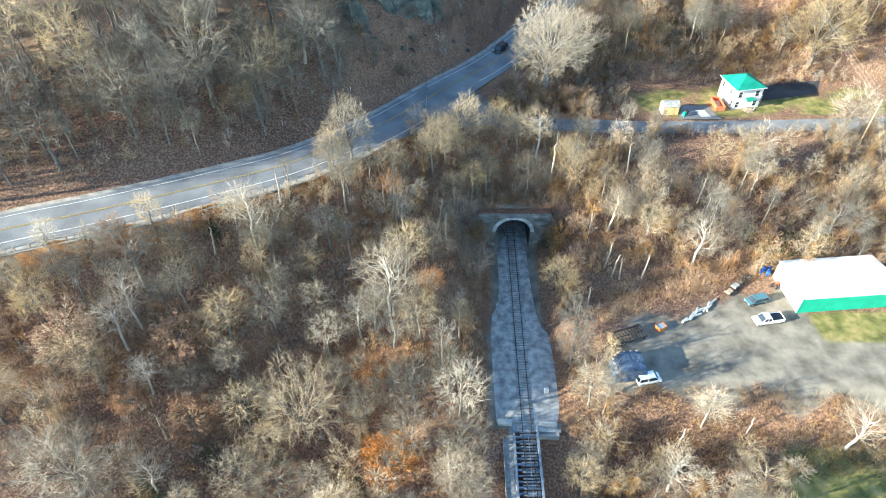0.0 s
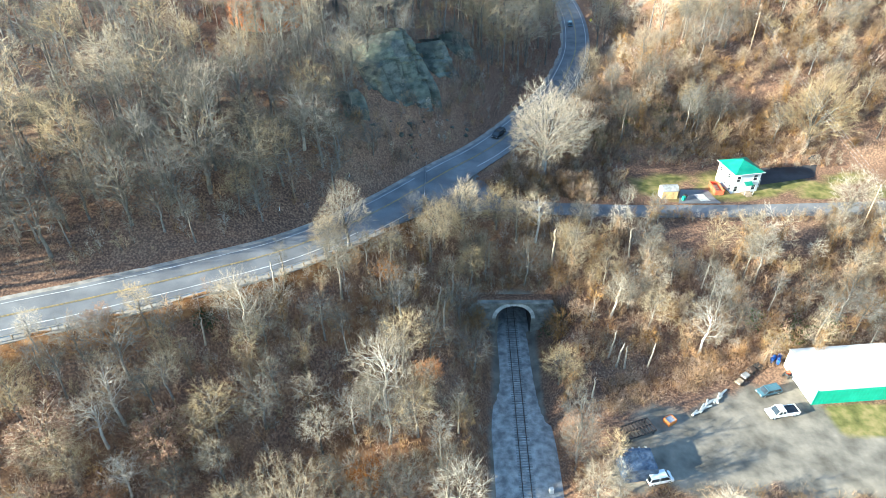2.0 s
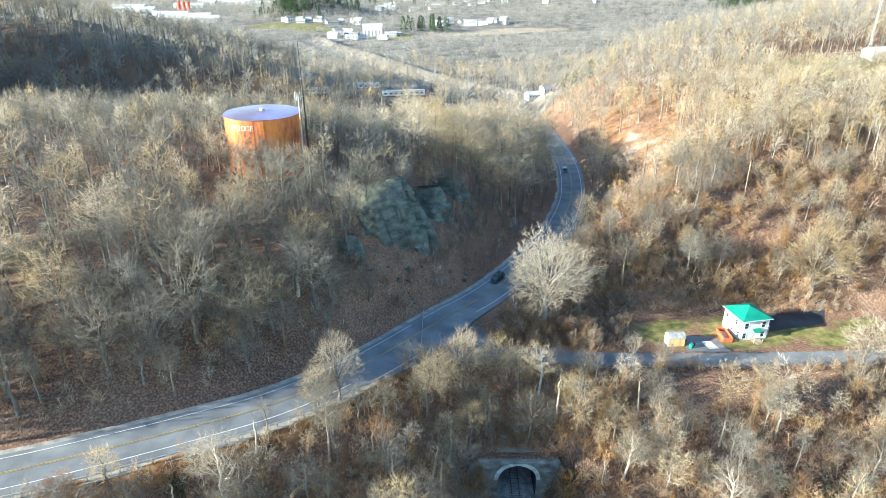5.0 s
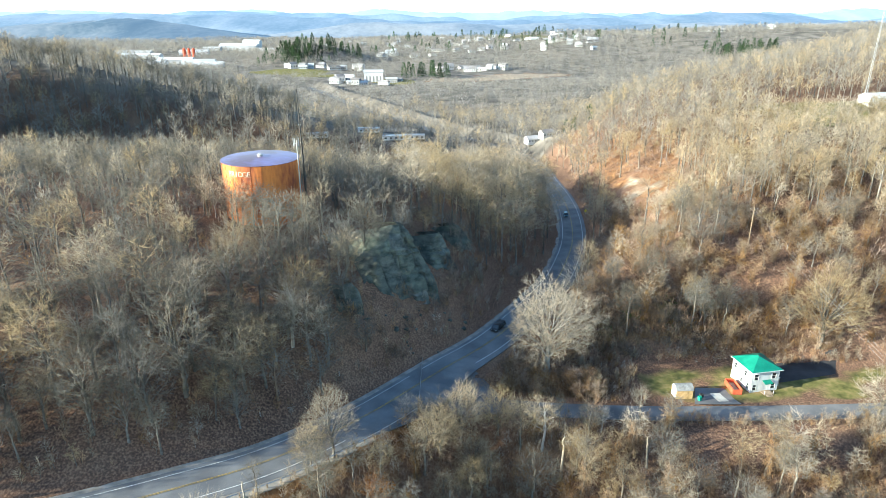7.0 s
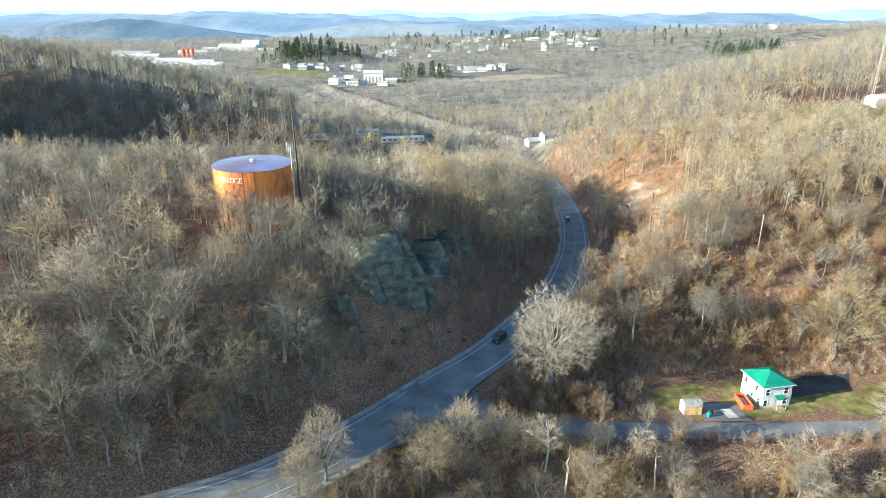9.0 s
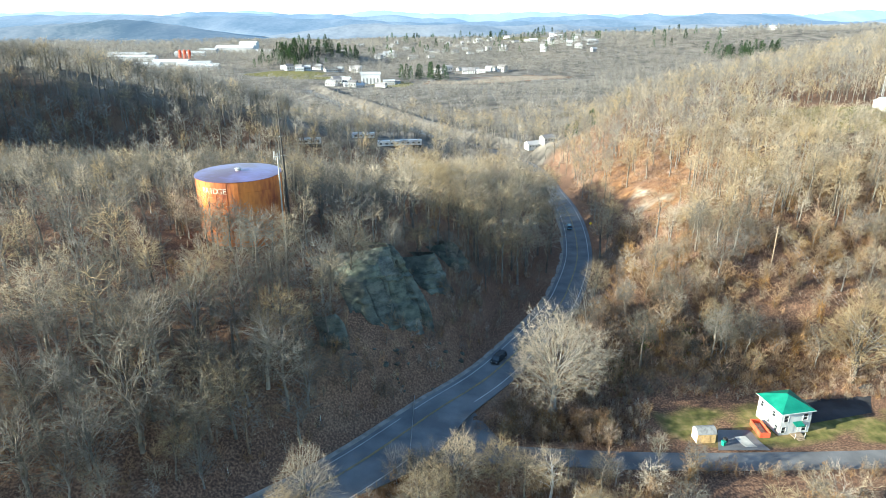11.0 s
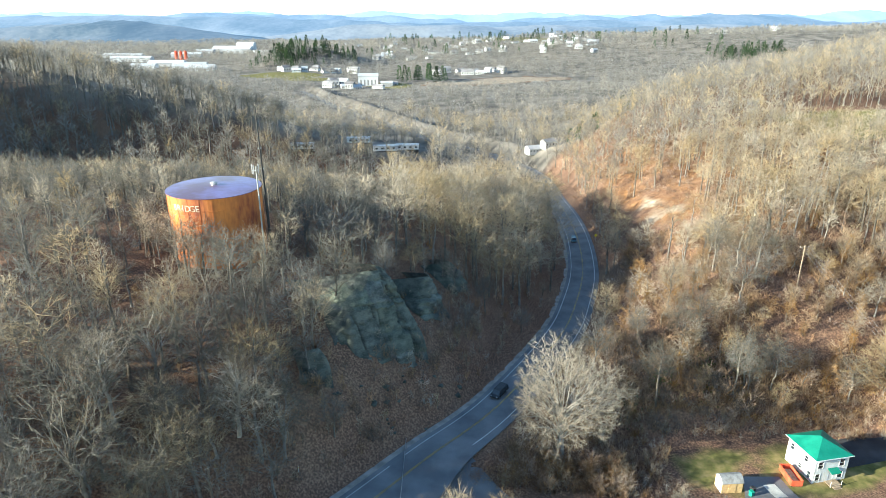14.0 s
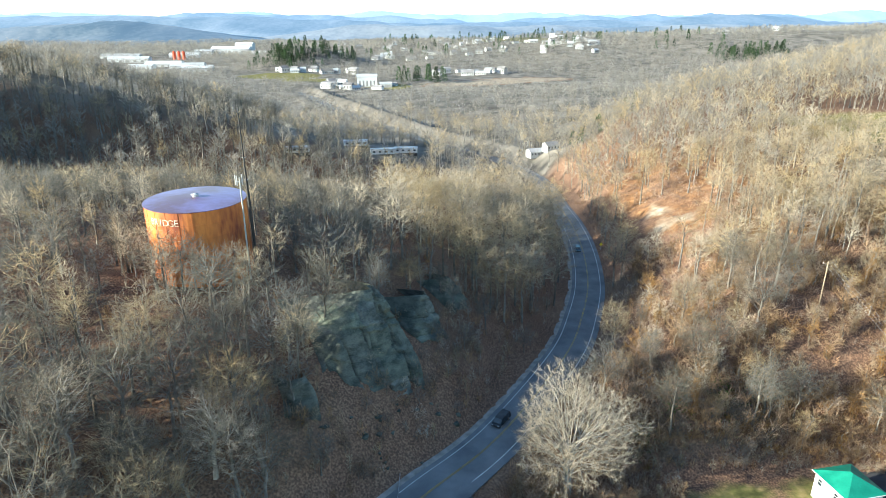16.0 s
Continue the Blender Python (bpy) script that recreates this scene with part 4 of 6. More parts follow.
RIDGE = [Kind("ridge_tree", "", BARK, (TWIGGREY, TWIGFAR, TWIG)[i % 3], seed=160 + i, height=16.0, spread=4.4 + 0.6 * (i % 2), fork=0.34, leader=0.75, centre=0.64, tips=40, twigs=3, width=0.15, thick=2.4, fine=8, twiglen=(0.08, 0.17)) for i in range(4)]
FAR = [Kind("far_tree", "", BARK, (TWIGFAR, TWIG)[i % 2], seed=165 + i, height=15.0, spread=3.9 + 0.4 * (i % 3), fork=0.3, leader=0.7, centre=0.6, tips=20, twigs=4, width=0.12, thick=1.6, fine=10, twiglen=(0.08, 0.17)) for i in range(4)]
x, y = scatter(-340, 480, 228, 620, 7.3, 23)
xr, yr = scatter(60, 330, 228, 470, 5.5, 30)
k = (x < 60) | (x > 330) | (y > 470)
x, y = np.concatenate([x[k], xr]), np.concatenate([y[k], yr])
dm = near_line(MAIN, x, y)[0]
hollow = (np.abs(x + 48) < 44) & (y > 410) & (y < 480)
bank = near_line(MAIN, x, y)[2] > 0
k = ~((x > 48) & (x < 200) & (y < 300)) & ~((x > -150) & (x < 60) & (y < 300)) & (dm > np.where(bank & (y > 430), 10.5, 8.5)) & ~hollow & ~((x < -30) & (y > 320) & (y < 450)) & ~((x > 55) & (x < 85) & (y > 425) & (y < 455))
wood("valley_woodland", "bare woodland filling the valley beyond the bend", x[k], y[k], FAR, (12, 18), 33)
x, y = scatter(-340, -30, 320, 450, 6.6, 26)
wood("ridge_woodland", "dark bare woodland on the ridge behind the tank hill", x[~((np.abs(x + 48) < 44) & (y > 410))], y[~((np.abs(x + 48) < 44) & (y > 410))], RIDGE, (14, 20), 36)
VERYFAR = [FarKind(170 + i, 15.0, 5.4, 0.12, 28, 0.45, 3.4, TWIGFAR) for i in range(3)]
TOWN = ((-245, 1040, 75, 90), (-100, 890, 85, 80), (-190, 1000, 50, 50), (90, 950, 130, 95), (-480, 1210, 130, 70), (-610, 1385, 110, 55), (-500, 1660, 110, 60), (40, 1100, 70, 30), (-545, 1450, 60, 40))


def in_town(x, y):
    return np.min([np.hypot((x - cx) / w, (y - cy) / d) for cx, cy, w, d in TOWN], axis=0) < 1


x, y = scatter(-950, 1200, 615, 1500, 12.0, 24)
open_far = waves(x, y, 420, 9) > 0.65
k = (near_line(MAIN, x, y)[0] > np.where(near_line(MAIN, x, y)[2] > 0, 12, 10)) & ~in_town(x, y) & ~(open_far & (y > 1300))
wood("distant_woodland", "distant bare woods in the valley", x[k], y[k], VERYFAR, (11, 17), 34)
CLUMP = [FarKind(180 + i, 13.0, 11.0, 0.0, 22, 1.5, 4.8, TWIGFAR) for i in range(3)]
x, y = scatter(-1700, 1900, 1500, 2350, 22.0, 25)
k = (waves(x, y, 420, 9) < 0.6) & ~in_town(x, y)
wood("horizon_woodland", "grey-brown woods on the far rolling hills", x[k], y[k], CLUMP, (10, 17), 35)

# trees added west of the field of sight to block low sun from the hill
x, y = np.meshgrid(np.arange(-235, -85, 7.5), np.arange(20, 235, 7.5))
rw = np.random.RandomState(29)
x, y = x.ravel() + rw.uniform(-3, 3, x.size), y.ravel() + rw.uniform(-3, 3, y.size)
k = ~open_ground(x, y) & (np.abs(x) > 0.74 * (y + 22) + 10)
wood("unseen_west_woodland", "unseen bare woodland added along the hill to the west for its shade", x[k], y[k], MIDTALL + FAR, (13, 19), 38)

# low dry brush and saplings between the trees
def brush(name, label, x, y, per, tall, seed, material, width=0.06):
    r = np.random.RandomState(seed)
    z = elevation(x, y)[0]
    n = len(x)
    i = np.repeat(np.arange(n), per)
    size = r.uniform(0.5, 1.0, n)[i]
    p = np.stack([x[i] + r.normal(size=len(i)) * 0.7, y[i] + r.normal(size=len(i)) * 0.7, z[i] - 0.1], 1)
    p[:, 2] += r.uniform(0, 0.8, len(i)) * size
    d = r.normal(size=(len(i), 3)) * (0.5, 0.5, 0.35) + (0, 0, 0.75)
    d /= np.linalg.norm(d, axis=1)[:, None]
    v, f = slivers(p, d, tall * size * r.uniform(0.4, 1.0, len(i)), np.full(len(i), width), r)
    return tagged(new(name, array_mesh(name, v, f, material, np.repeat(r.uniform(0, 1, n)[i], 3))), label, "brush", kind="stuff")


x, y = scatter(-100, 110, 34, 128, 1.5, 41)
k = elevation(x, y)[3] < 0
brush("dry_brush", "dry brown brush on the slope below the road", x[k], y[k], 22, 1.7, 51, BRUSH, 0.07)
x, y = scatter(25, 150, 150, 330, 2.7, 43)
k = elevation(x, y)[3] < 0
brush("slope_brush", "sunlit dry brush on the slope beyond the house", x[k], y[k], 28, 2.5, 53, BRUSH, 0.085)
x, y = scatter(8, 44, 132, 160, 1.6, 44)
k = elevation(x, y)[3] < 0
brush("verge_brush", "sunlit dry brush round the roadside tree", x[k], y[k], 40, 2.6, 54, BRUSH, 0.06)
x, y = scatter(40, 100, 150, 162, 1.5, 45)
brush("thicket_brush", "dark tangled thicket behind the house lot", x, y, 60, 3.4, 55, VINE, 0.08)
r9 = np.random.RandomState(46)
x = r9.uniform(30, 64, 420)
y = 83.5 + 0.32 * (x - 50) + r9.uniform(2.0, 9.5, 420)
brush("yard_edge_brush", "dry weeds and brush along the back of the yard", x, y, 34, 1.8, 56, BRUSH, 0.06)
x = r9.uniform(30, 92, 620)
y = 64.0 - 0.04 * (x - 40) - r9.uniform(0.0, 11.0, 620)
brush("bank_brush", "tan weeds on the bank below the yard", x, y, 34, 2.0, 57, VINE, 0.06)

# saplings and many-stemmed shrubs that fill the gaps between the trees
SAPLING = [Kind("sapling", "", BARK, (BRUSH, TWIG, VINE, TWIGPALE)[i], seed=200 + i, height=5.0, spread=(1.5, 1.1, 1.9, 1.3)[i], fork=0.06, leader=(0.3, 0.7, 0.2, 0.5)[i], centre=0.5, tips=28, twigs=4, width=0.05, twiglen=(0.1, 0.22), fine=7, thick=0.7) for i in range(4)]
DRAPED = [Kind("draped_shrub", "", BARK, (VINE, BRUSH)[i % 2], VINE, seed=210 + i, height=7.0, spread=2.6 + 0.5 * (i % 2), fork=0.2, leader=0.6, centre=0.5, tips=60, twigs=5, width=0.06, twiglen=(0.09, 0.18), fine=8, lean=0.15, vine=170) for i in range(3)]
x, y = scatter(-100, 110, 34, 127, 2.35, 61)
_, dm, ds, side = elevation(x, y)
k = (side < 0) & ((x < 34) | (y > 92))
wood("slope_saplings", "dense reddish-brown saplings and shrubs covering the slope below the road", x[k], y[k], SAPLING, (2.2, 5.2), 62)
x, y = scatter(22, 110, 92, 127, 5.2, 63)
wood("vine_thicket", "shrubs smothered in dry tan vines on the slope above the yard", x, y, DRAPED, (4, 8), 64)
x, y = scatter(22, 150, 151, 235, 4.4, 65)
_, dm, ds, side = elevation(x, y)
k = (side < 0) & (dm > 12)
wood("hillside_thicket", "sunlit tangle of tan vines and shrubs on the slope beyond the house", x[k], y[k], DRAPED + SAPLING[:1], (3.5, 8.5), 66)
x, y = scatter(58, 140, 185, 335, 5.2, 74)
_, dm, ds, side = elevation(x, y)
k = (side < 0) & (dm > 9)
wood("cutbank_saplings", "orange-brown saplings and weeds on the cut slope beside the bend", x[k], y[k], SAPLING[:3], (1.5, 4.5), 75)
x, y = scatter(-110, 60, 88, 240, 5.4, 67)
_, dm, ds, side = elevation(x, y)
k = (side > 0) & (dm > 9)
wood("hill_saplings", "thin grey saplings under the hillside trees", x[k], y[k], SAPLING[1:], (2.5, 6), 68)

x, y = scatter(-125, 40, 70, 215, 3.0, 69)
_, dm, ds, side = elevation(x, y)
k = (side > 0) & (dm > 7.6) & (dm < 30)
wood("bank_saplings", "dark thin saplings and dead weeds on the bank above the highway", x[k], y[k], SAPLING, (1.6, 5.0), 70)
rl = np.random.RandomState(71)
x, y = rl.uniform(31, 46, 150), rl.uniform(132, 151, 150)
x, y = np.concatenate([x, rl.uniform(44, 104, 210)]), np.concatenate([y, rl.uniform(148.6, 153.5, 210)])
x, y = np.concatenate([x, rl.uniform(48, 110, 130)]), np.concatenate([y, rl.uniform(123.2, 125.6, 130)])
x, y = np.concatenate([x, 14.5 + rl.uniform(-11, 11, 90)]), np.concatenate([y, rl.uniform(107.0, 112, 90)])
wood("lot_edge_shrubs", "brown shrubs and weeds along the edges of the house lot and over the tunnel", x, y, SAPLING, (1.4, 3.8), 72)
DARKSAP = [Kind("dark_sapling", "", DARKBARK, DARKBARK, seed=220 + i, height=5.0, spread=1.9, fork=0.06, leader=0.3, centre=0.5, tips=40, twigs=5, width=0.05, twiglen=(0.1, 0.2), fine=6, thick=0.7) for i in range(2)]
x, y = rl.uniform(34, 64, 190), rl.uniform(149, 164, 190)
wood("dark_thicket", "dark tangled thicket at the foot of the slope behind the roadside tree", x, y, DARKSAP, (2.5, 5), 76)
x, y = rl.uniform(13, 37, 120), rl.uniform(132.5, 141, 120)
k = near_line(MAIN, x, y)[0] > 7.5
wood("roadside_shrubs", "tan vine-tangled shrubs round the foot of the roadside tree", x[k], y[k], DRAPED[:2] + SAPLING[:3], (2.5, 6), 77)
x, y = rl.uniform(-24, 30, 330), rl.uniform(122, 178, 330)
_, dm, ds, side = elevation(x, y)
k = (side > 0) & (dm > 8) & (dm < 21)
wood("foot_shrubs", "dark bare bushes and weeds between the highway and the cliff", x[k], y[k], DARKSAP + SAPLING[:3], (2.0, 5.0), 78)
x, y = np.array([7.4, 8.2, 6.5, 22.6, 23.8]), np.array([102.6, 100.4, 99.2, 101.0, 98.0])
wood("portal_shrubs", "bare bushes crowding the sides of the tunnel mouth", x, y, DRAPED, (6.5, 9), 73)

# ---- railway: tunnel mouth, track, bridge ----
AX, FACE = RAIL_X(104.8), 104.3
BORE, SPRING, CROWN = 3.75, 4.3, 7.8


def arch(r, rise, n=18, spring=SPRING):
    return [(r * math.cos(math.pi * (1 - k / n)), spring + rise * math.sin(math.pi * k / n)) for k in range(n + 1)]


portal = thing("tunnel_portal", pose(AX, FACE, 0), "weathered stone railway tunnel portal with an arched mouth", "tunnel portal")
opening = [(-BORE, -0.6)] + arch(BORE, CROWN - SPRING) + [(BORE, -0.6)]
outer = [(-7.4, -0.6), (-7.4, 9.0), (7.8, 9.0), (7.8, -0.6)]
wall = Shape()
half_n = len(opening)
for y0 in (0.0, 3.7):
    pts = [(x, y0, z) for x, z in opening] + [(max(-7.4, min(7.8, x * 2.2)) if 0 < i < half_n - 1 and abs(x) < BORE * 0.93 else (-7.4 if x < 0 else 7.8), y0, -0.6 if i in (0, half_n - 1) else (8.3 if abs(x) < BORE * 0.93 else min(8.3, z * 1.02))) for i, (x, z) in enumerate(opening)]
    wall.add(pts, [(i, i + 1, half_n + i + 1, half_n + i) for i in range(half_n - 1)])
wall.add([(-7.4, 0, 8.3), (7.8, 0, 8.3), (7.8, 3.7, 8.3), (-7.4, 3.7, 8.3)], [(0, 1, 2, 3)])
wall.add([(7.8, 0, -0.6), (7.8, 3.7, -0.6), (7.8, 3.7, 8.3), (7.8, 0, 8.3)], [(0, 1, 2, 3)])
wall.add([(-7.4, 0, -0.6), (-7.4, 3.7, -0.6), (-7.4, 3.7, 8.3), (-7.4, 0, 8.3)], [(0, 1, 2, 3)])
part("portal_wall", wall, STONE, portal)
n = 21
for k in range(n):
    a0, a1 = math.pi * (k + 0.04) / n, math.pi * (k + 0.96) / n
    q = lambda r, rise, a: (-r * math.cos(a), SPRING + rise * math.sin(a))
    part("voussoir", Shape().prism([q(BORE - 0.03, CROWN - SPRING - 0.03, a0), q(BORE + 0.75, CROWN - SPRING + 0.75, a0), q(BORE + 0.75, CROWN - SPRING + 0.75, a1), q(BORE - 0.03, CROWN - SPRING - 0.03, a1)], -0.22, 0.1), PALESTONE, portal)
course = random.Random(4)
for row in range(12):
    x = -7.4
    while x < 7.7:
        w = course.uniform(0.9, 1.6)
        x1 = min(x + w, 7.8)
        z0 = -0.4 + row * 0.72
        inside = min(abs(x), abs(x1)) < BORE + 0.8 if z0 < SPRING else (min(x * x, x1 * x1) / (BORE + 0.8) ** 2 + ((z0 - SPRING) / (CROWN - SPRING + 0.8)) ** 2) < 1
        if z0 < 7.6 and not inside and not (x < 0 < x1 and z0 < 9 - 0.8):
            part("stone_block", Shape().box(x + 0.03, x1 - 0.03, -0.05 - course.uniform(0, 0.07), 0.06, z0 + 0.03, z0 + 0.69, bevel=0.0), STONE, portal)
        x = x1
part("coping", Shape().box(-7.7, 8.1, -0.3, 0.7, 8.3, 8.68, bevel=0.08), STONE, portal, "projecting stone coping course")
part("earth_cover", Shape().box(-7.7, 8.1, 0.7, 4.4, 8.2, 8.78, bevel=0.25), GROUND, portal, "leaf-littered earth behind the coping")
for sx in (-1, 1):
    part("wing_wall", Shape().prism([(sx * 7.3, -0.6), (sx * 7.3, 7.6), (sx * 8.6, 7.2), (sx * 11.0, 4.0), (sx * 11.0, -0.6)], 0.3, 1.3), STONE, portal)
lining = Shape()
rim = [(-BORE - 0.02, -0.5)] + arch(BORE + 0.02, CROWN - SPRING + 0.02) + [(BORE + 0.02, -0.5)]
m = len(rim)
lining.add([(x, y, z) for y in (0.05, 70.0) for x, z in rim], [(k, k + 1, m + k + 1, m + k) for k in range(m - 1)] + [tuple(range(2 * m - 1, m - 1, -1))])
part("tunnel_lining", lining, TUNNELDARK, portal, "dark tunnel lining")

ri = np.random.RandomState(33)
for cx, cy, rr, nn, lab in ((23.5, 103.0, 2.2, 500, "green ivy and honeysuckle beside the tunnel mouth"), (-40, 84.5, 1.6, 260, "green evergreen shrub on the slope"), (96, 98, 2.4, 420, "yellow-green shrub behind the shed"), (58, 158, 3.2, 420, "dark green shrub at the foot of the slope"), (66, 161, 3.0, 320, "dark green shrub at the foot of the slope"), (-33, 60, 1.8, 220, "low green shrub under the trees"), (-60, 64, 1.8, 220, "low green shrub under the trees"), (-38, 53, 2.0, 300, "olive-green evergreen shrub among bare trees"), (-46, 47, 2.4, 340, "olive-green evergreen shrub among bare trees"), (-14, 50, 1.6, 220, "olive-green evergreen shrub among bare trees"), (72, 97, 2.6, 420, "yellow-green shrub behind the shed"), (79, 99, 2.4, 380, "yellow-green shrub behind the shed"), (64, 100, 2.0, 260, "yellow-green shrub behind the shed"), (48, 156, 2.4, 360, "dark green shrub at the foot of the slope"), (41, 152, 2.0, 260, "dark green shrub at the foot of the slope")):
    pp = ri.normal(size=(nn, 3)) * (rr * 0.6, rr * 0.6, rr * 0.35) + (cx, cy, 0)
    pp[:, 2] = np.abs(pp[:, 2]) + elevation(pp[:, 0], pp[:, 1])[0]
    tagged(new("shrub", array_mesh("shrub", *leaves(pp, ri.uniform(0.12, 0.32, nn), ri), IVY)), lab, "shrub", "green shrubs")
bed = Shape()
ys = np.linspace(58, 170, 57)
for i, yy in enumerate(ys):
    w = 4.8 if yy < 103 else 3.7
    w = w + 2.2 * float(smooth01(96, 72, yy)) - 1.2 * float(smooth01(64, 58, yy)) if yy < 103 else w
    bed.v += [(RAIL_X(yy) - w, yy, -0.45), (RAIL_X(yy) - 2.0, yy, -0.03), (RAIL_X(yy) + 2.0, yy, -0.03), (RAIL_X(yy) + w, yy, -0.42)]
bed.f = [(4 * i + k, 4 * i + k + 1, 4 * i + k + 5, 4 * i + k + 4) for i in range(len(ys) - 1) for k in range(3)]
tagged(part("ballast_bed", bed, BALLAST), "grey crushed-stone railway ballast", "ballast", kind="structure")
track = thing("railway_track", pose(0, 0, 0), "single railway track of rusty rails on dark wooden ties", "railway track")
for o in (-0.75, 0.75):
    sh = Shape()
    ys = np.linspace(20, 165, 60)
    for a, b in zip(ys[:-1], ys[1:]):
        sh.add([(RAIL_X(y) + o + dx, y, z) for y in (a, b) for dx, z in ((-0.07, 0.0), (-0.035, 0.17), (0.035, 0.17), (0.07, 0.0))], [(0, 1, 5, 4), (1, 2, 6, 5), (2, 3, 7, 6)])
    part("rail", sh, RAILSTEEL, track, "rusty steel rail")
tie = Shape().box(-1.3, 1.3, -0.115, 0.115, -0.16, 0.02, bevel=0.015).mesh("tie")
for k in range(230):
    yy = 20.4 + 0.56 * k
    part("tie", tie, TIEWOOD, track, m=pose(RAIL_X(yy) + 0.03 * math.sin(k * 2.1), yy, 0.0, 0, 0, 0.6 * math.sin(k * 1.7)))
bridge = thing("railway_bridge", pose(RAIL_X(45), 58.5, 0, 0, 0, -1.2), "grey steel deck-girder railway bridge with a side walkway", "bridge")
for x in (-2.0, 2.0):
    part("girder", Shape().box(x - 0.2, x + 0.2, -42, 0.6, -0.30, 0.32, bevel=0.03).box(x - 0.05, x + 0.05, -42, 0.6, -2.0, -0.30).box(x - 0.25, x + 0.25, -42, 0.6, -2.1, -2.0), BRIDGESTEEL, bridge)
cross = Shape().box(-1.8, 1.8, -0.13, 0.13, -0.55, -0.17).mesh("cross_beam")
for k in range(42):
    part("cross_beam", cross, BRIDGESTEEL, bridge, m=pose(0, -0.4 - k, 0))
for x in (-0.42, 0.42):
    part("guard_rail_bar", Shape().box(x - 0.05, x + 0.05, -42, 1.0, 0.02, 0.14), BRIDGESTEEL, bridge)
part("walkway", Shape().box(-3.9, -2.25, -42, 0.4, -0.15, 0.0).box(-3.92, -3.8, -42, 0.4, 0.0, 0.25), TIEWOOD, bridge, "weathered grey plank walkway beside the track")
part("abutment", Shape().box(-5.2, 5.8, -0.9, 1.6, -6.5, -0.65, bevel=0.1).box(-4.6, -2.3, 0.4, 1.4, -0.65, 0.7).box(2.4, 5.4, 0.6, 1.4, -0.65, 0.1), CONCRETE, bridge, "weathered concrete abutment")
box = thing("trackside_box", pose(18.4, 66.0, zat(18.4, 66.0), 0, 0, 12), "small white metal signal box beside the track", "signal box")
part("cabinet", Shape().box(-0.35, 0.35, -0.3, 0.3, 0.15, 1.2, bevel=0.05), WHITEPAINT, box)
part("plinth", Shape().box(-0.4, 0.4, -0.35, 0.35, -0.3, 0.15), CONCRETE, box)

# ---- guardrail, posts and sign along the highway ----
rail_line = [(float(p[0] + q[0]), float(p[1] + q[1]), float(p[2])) for p, q in zip(MAIN, 6.3 * np.stack([np.gradient(MAIN[:, 1]), -np.gradient(MAIN[:, 0])], 1) / np.linalg.norm(np.gradient(MAIN[:, :2], axis=0), axis=1)[:, None]) if -110 < p[0] < -7.5]
guard = thing("guardrail", pose(0, 0, 0), "long weathered steel guardrail on posts beside the highway", "guardrail")
sh = Shape()
for p, q in zip(rail_line[:-1], rail_line[1:]):
    p, q = Vector(p), Vector(q)
    t = (q - p).normalized()
    s = Vector((t.y, -t.x, 0))
    prof = ((0.0, 0.42), (0.07, 0.49), (0.0, 0.56), (0.07, 0.63), (0.0, 0.70))
    sh.add([c - s * dx + Vector((0, 0, z)) for c in (p, q + t * 0.02) for dx, z in prof], [(k, k + 1, 6 + k, 5 + k) for k in range(4)])
part("beam", sh, GALV, guard)
post = Shape().box(-0.09, 0.09, -0.09, 0.09, -0.7, 0.72, bevel=0.015).mesh("post")
for p in rail_line[::1]:
    part("post", post, WOOD, guard, m=pose(p[0] + 0.12, p[1] - 0.12, p[2]))


def marker(x, y):
    ob = thing("delineator_post", pose(x, y, zat(x, y)), "thin white roadside delineator post", "post", "delineator posts")
    part("shaft", Shape().box(-0.06, 0.06, -0.03, 0.03, -0.2, 1.1, bevel=0.01), WHITEPAINT, ob)
    part("reflector", Shape().box(-0.05, 0.05, -0.045, -0.03, 0.85, 1.05), YELLOW, ob)


for x, y in ((18.2, 147.2), (-20.6, 128.4), (-33, 113.5), (26, 172.5)):
    marker(x, y)
sx, sy = 59.0, 261.2
sign = thing("road_sign", pose(sx, sy, zat(sx, sy), 0, 0, 10), "yellow diamond warning sign on a steel post", "road sign")
part("pole", Shape().box(-0.04, 0.04, -0.03, 0.03, -0.3, 2.0), GALV, sign)
part("panel", Shape().prism([(0, 1.55), (0.65, 2.2), (0, 2.85), (-0.65, 2.2)], -0.06, -0.035), YELLOW, sign, "plain yellow diamond panel")


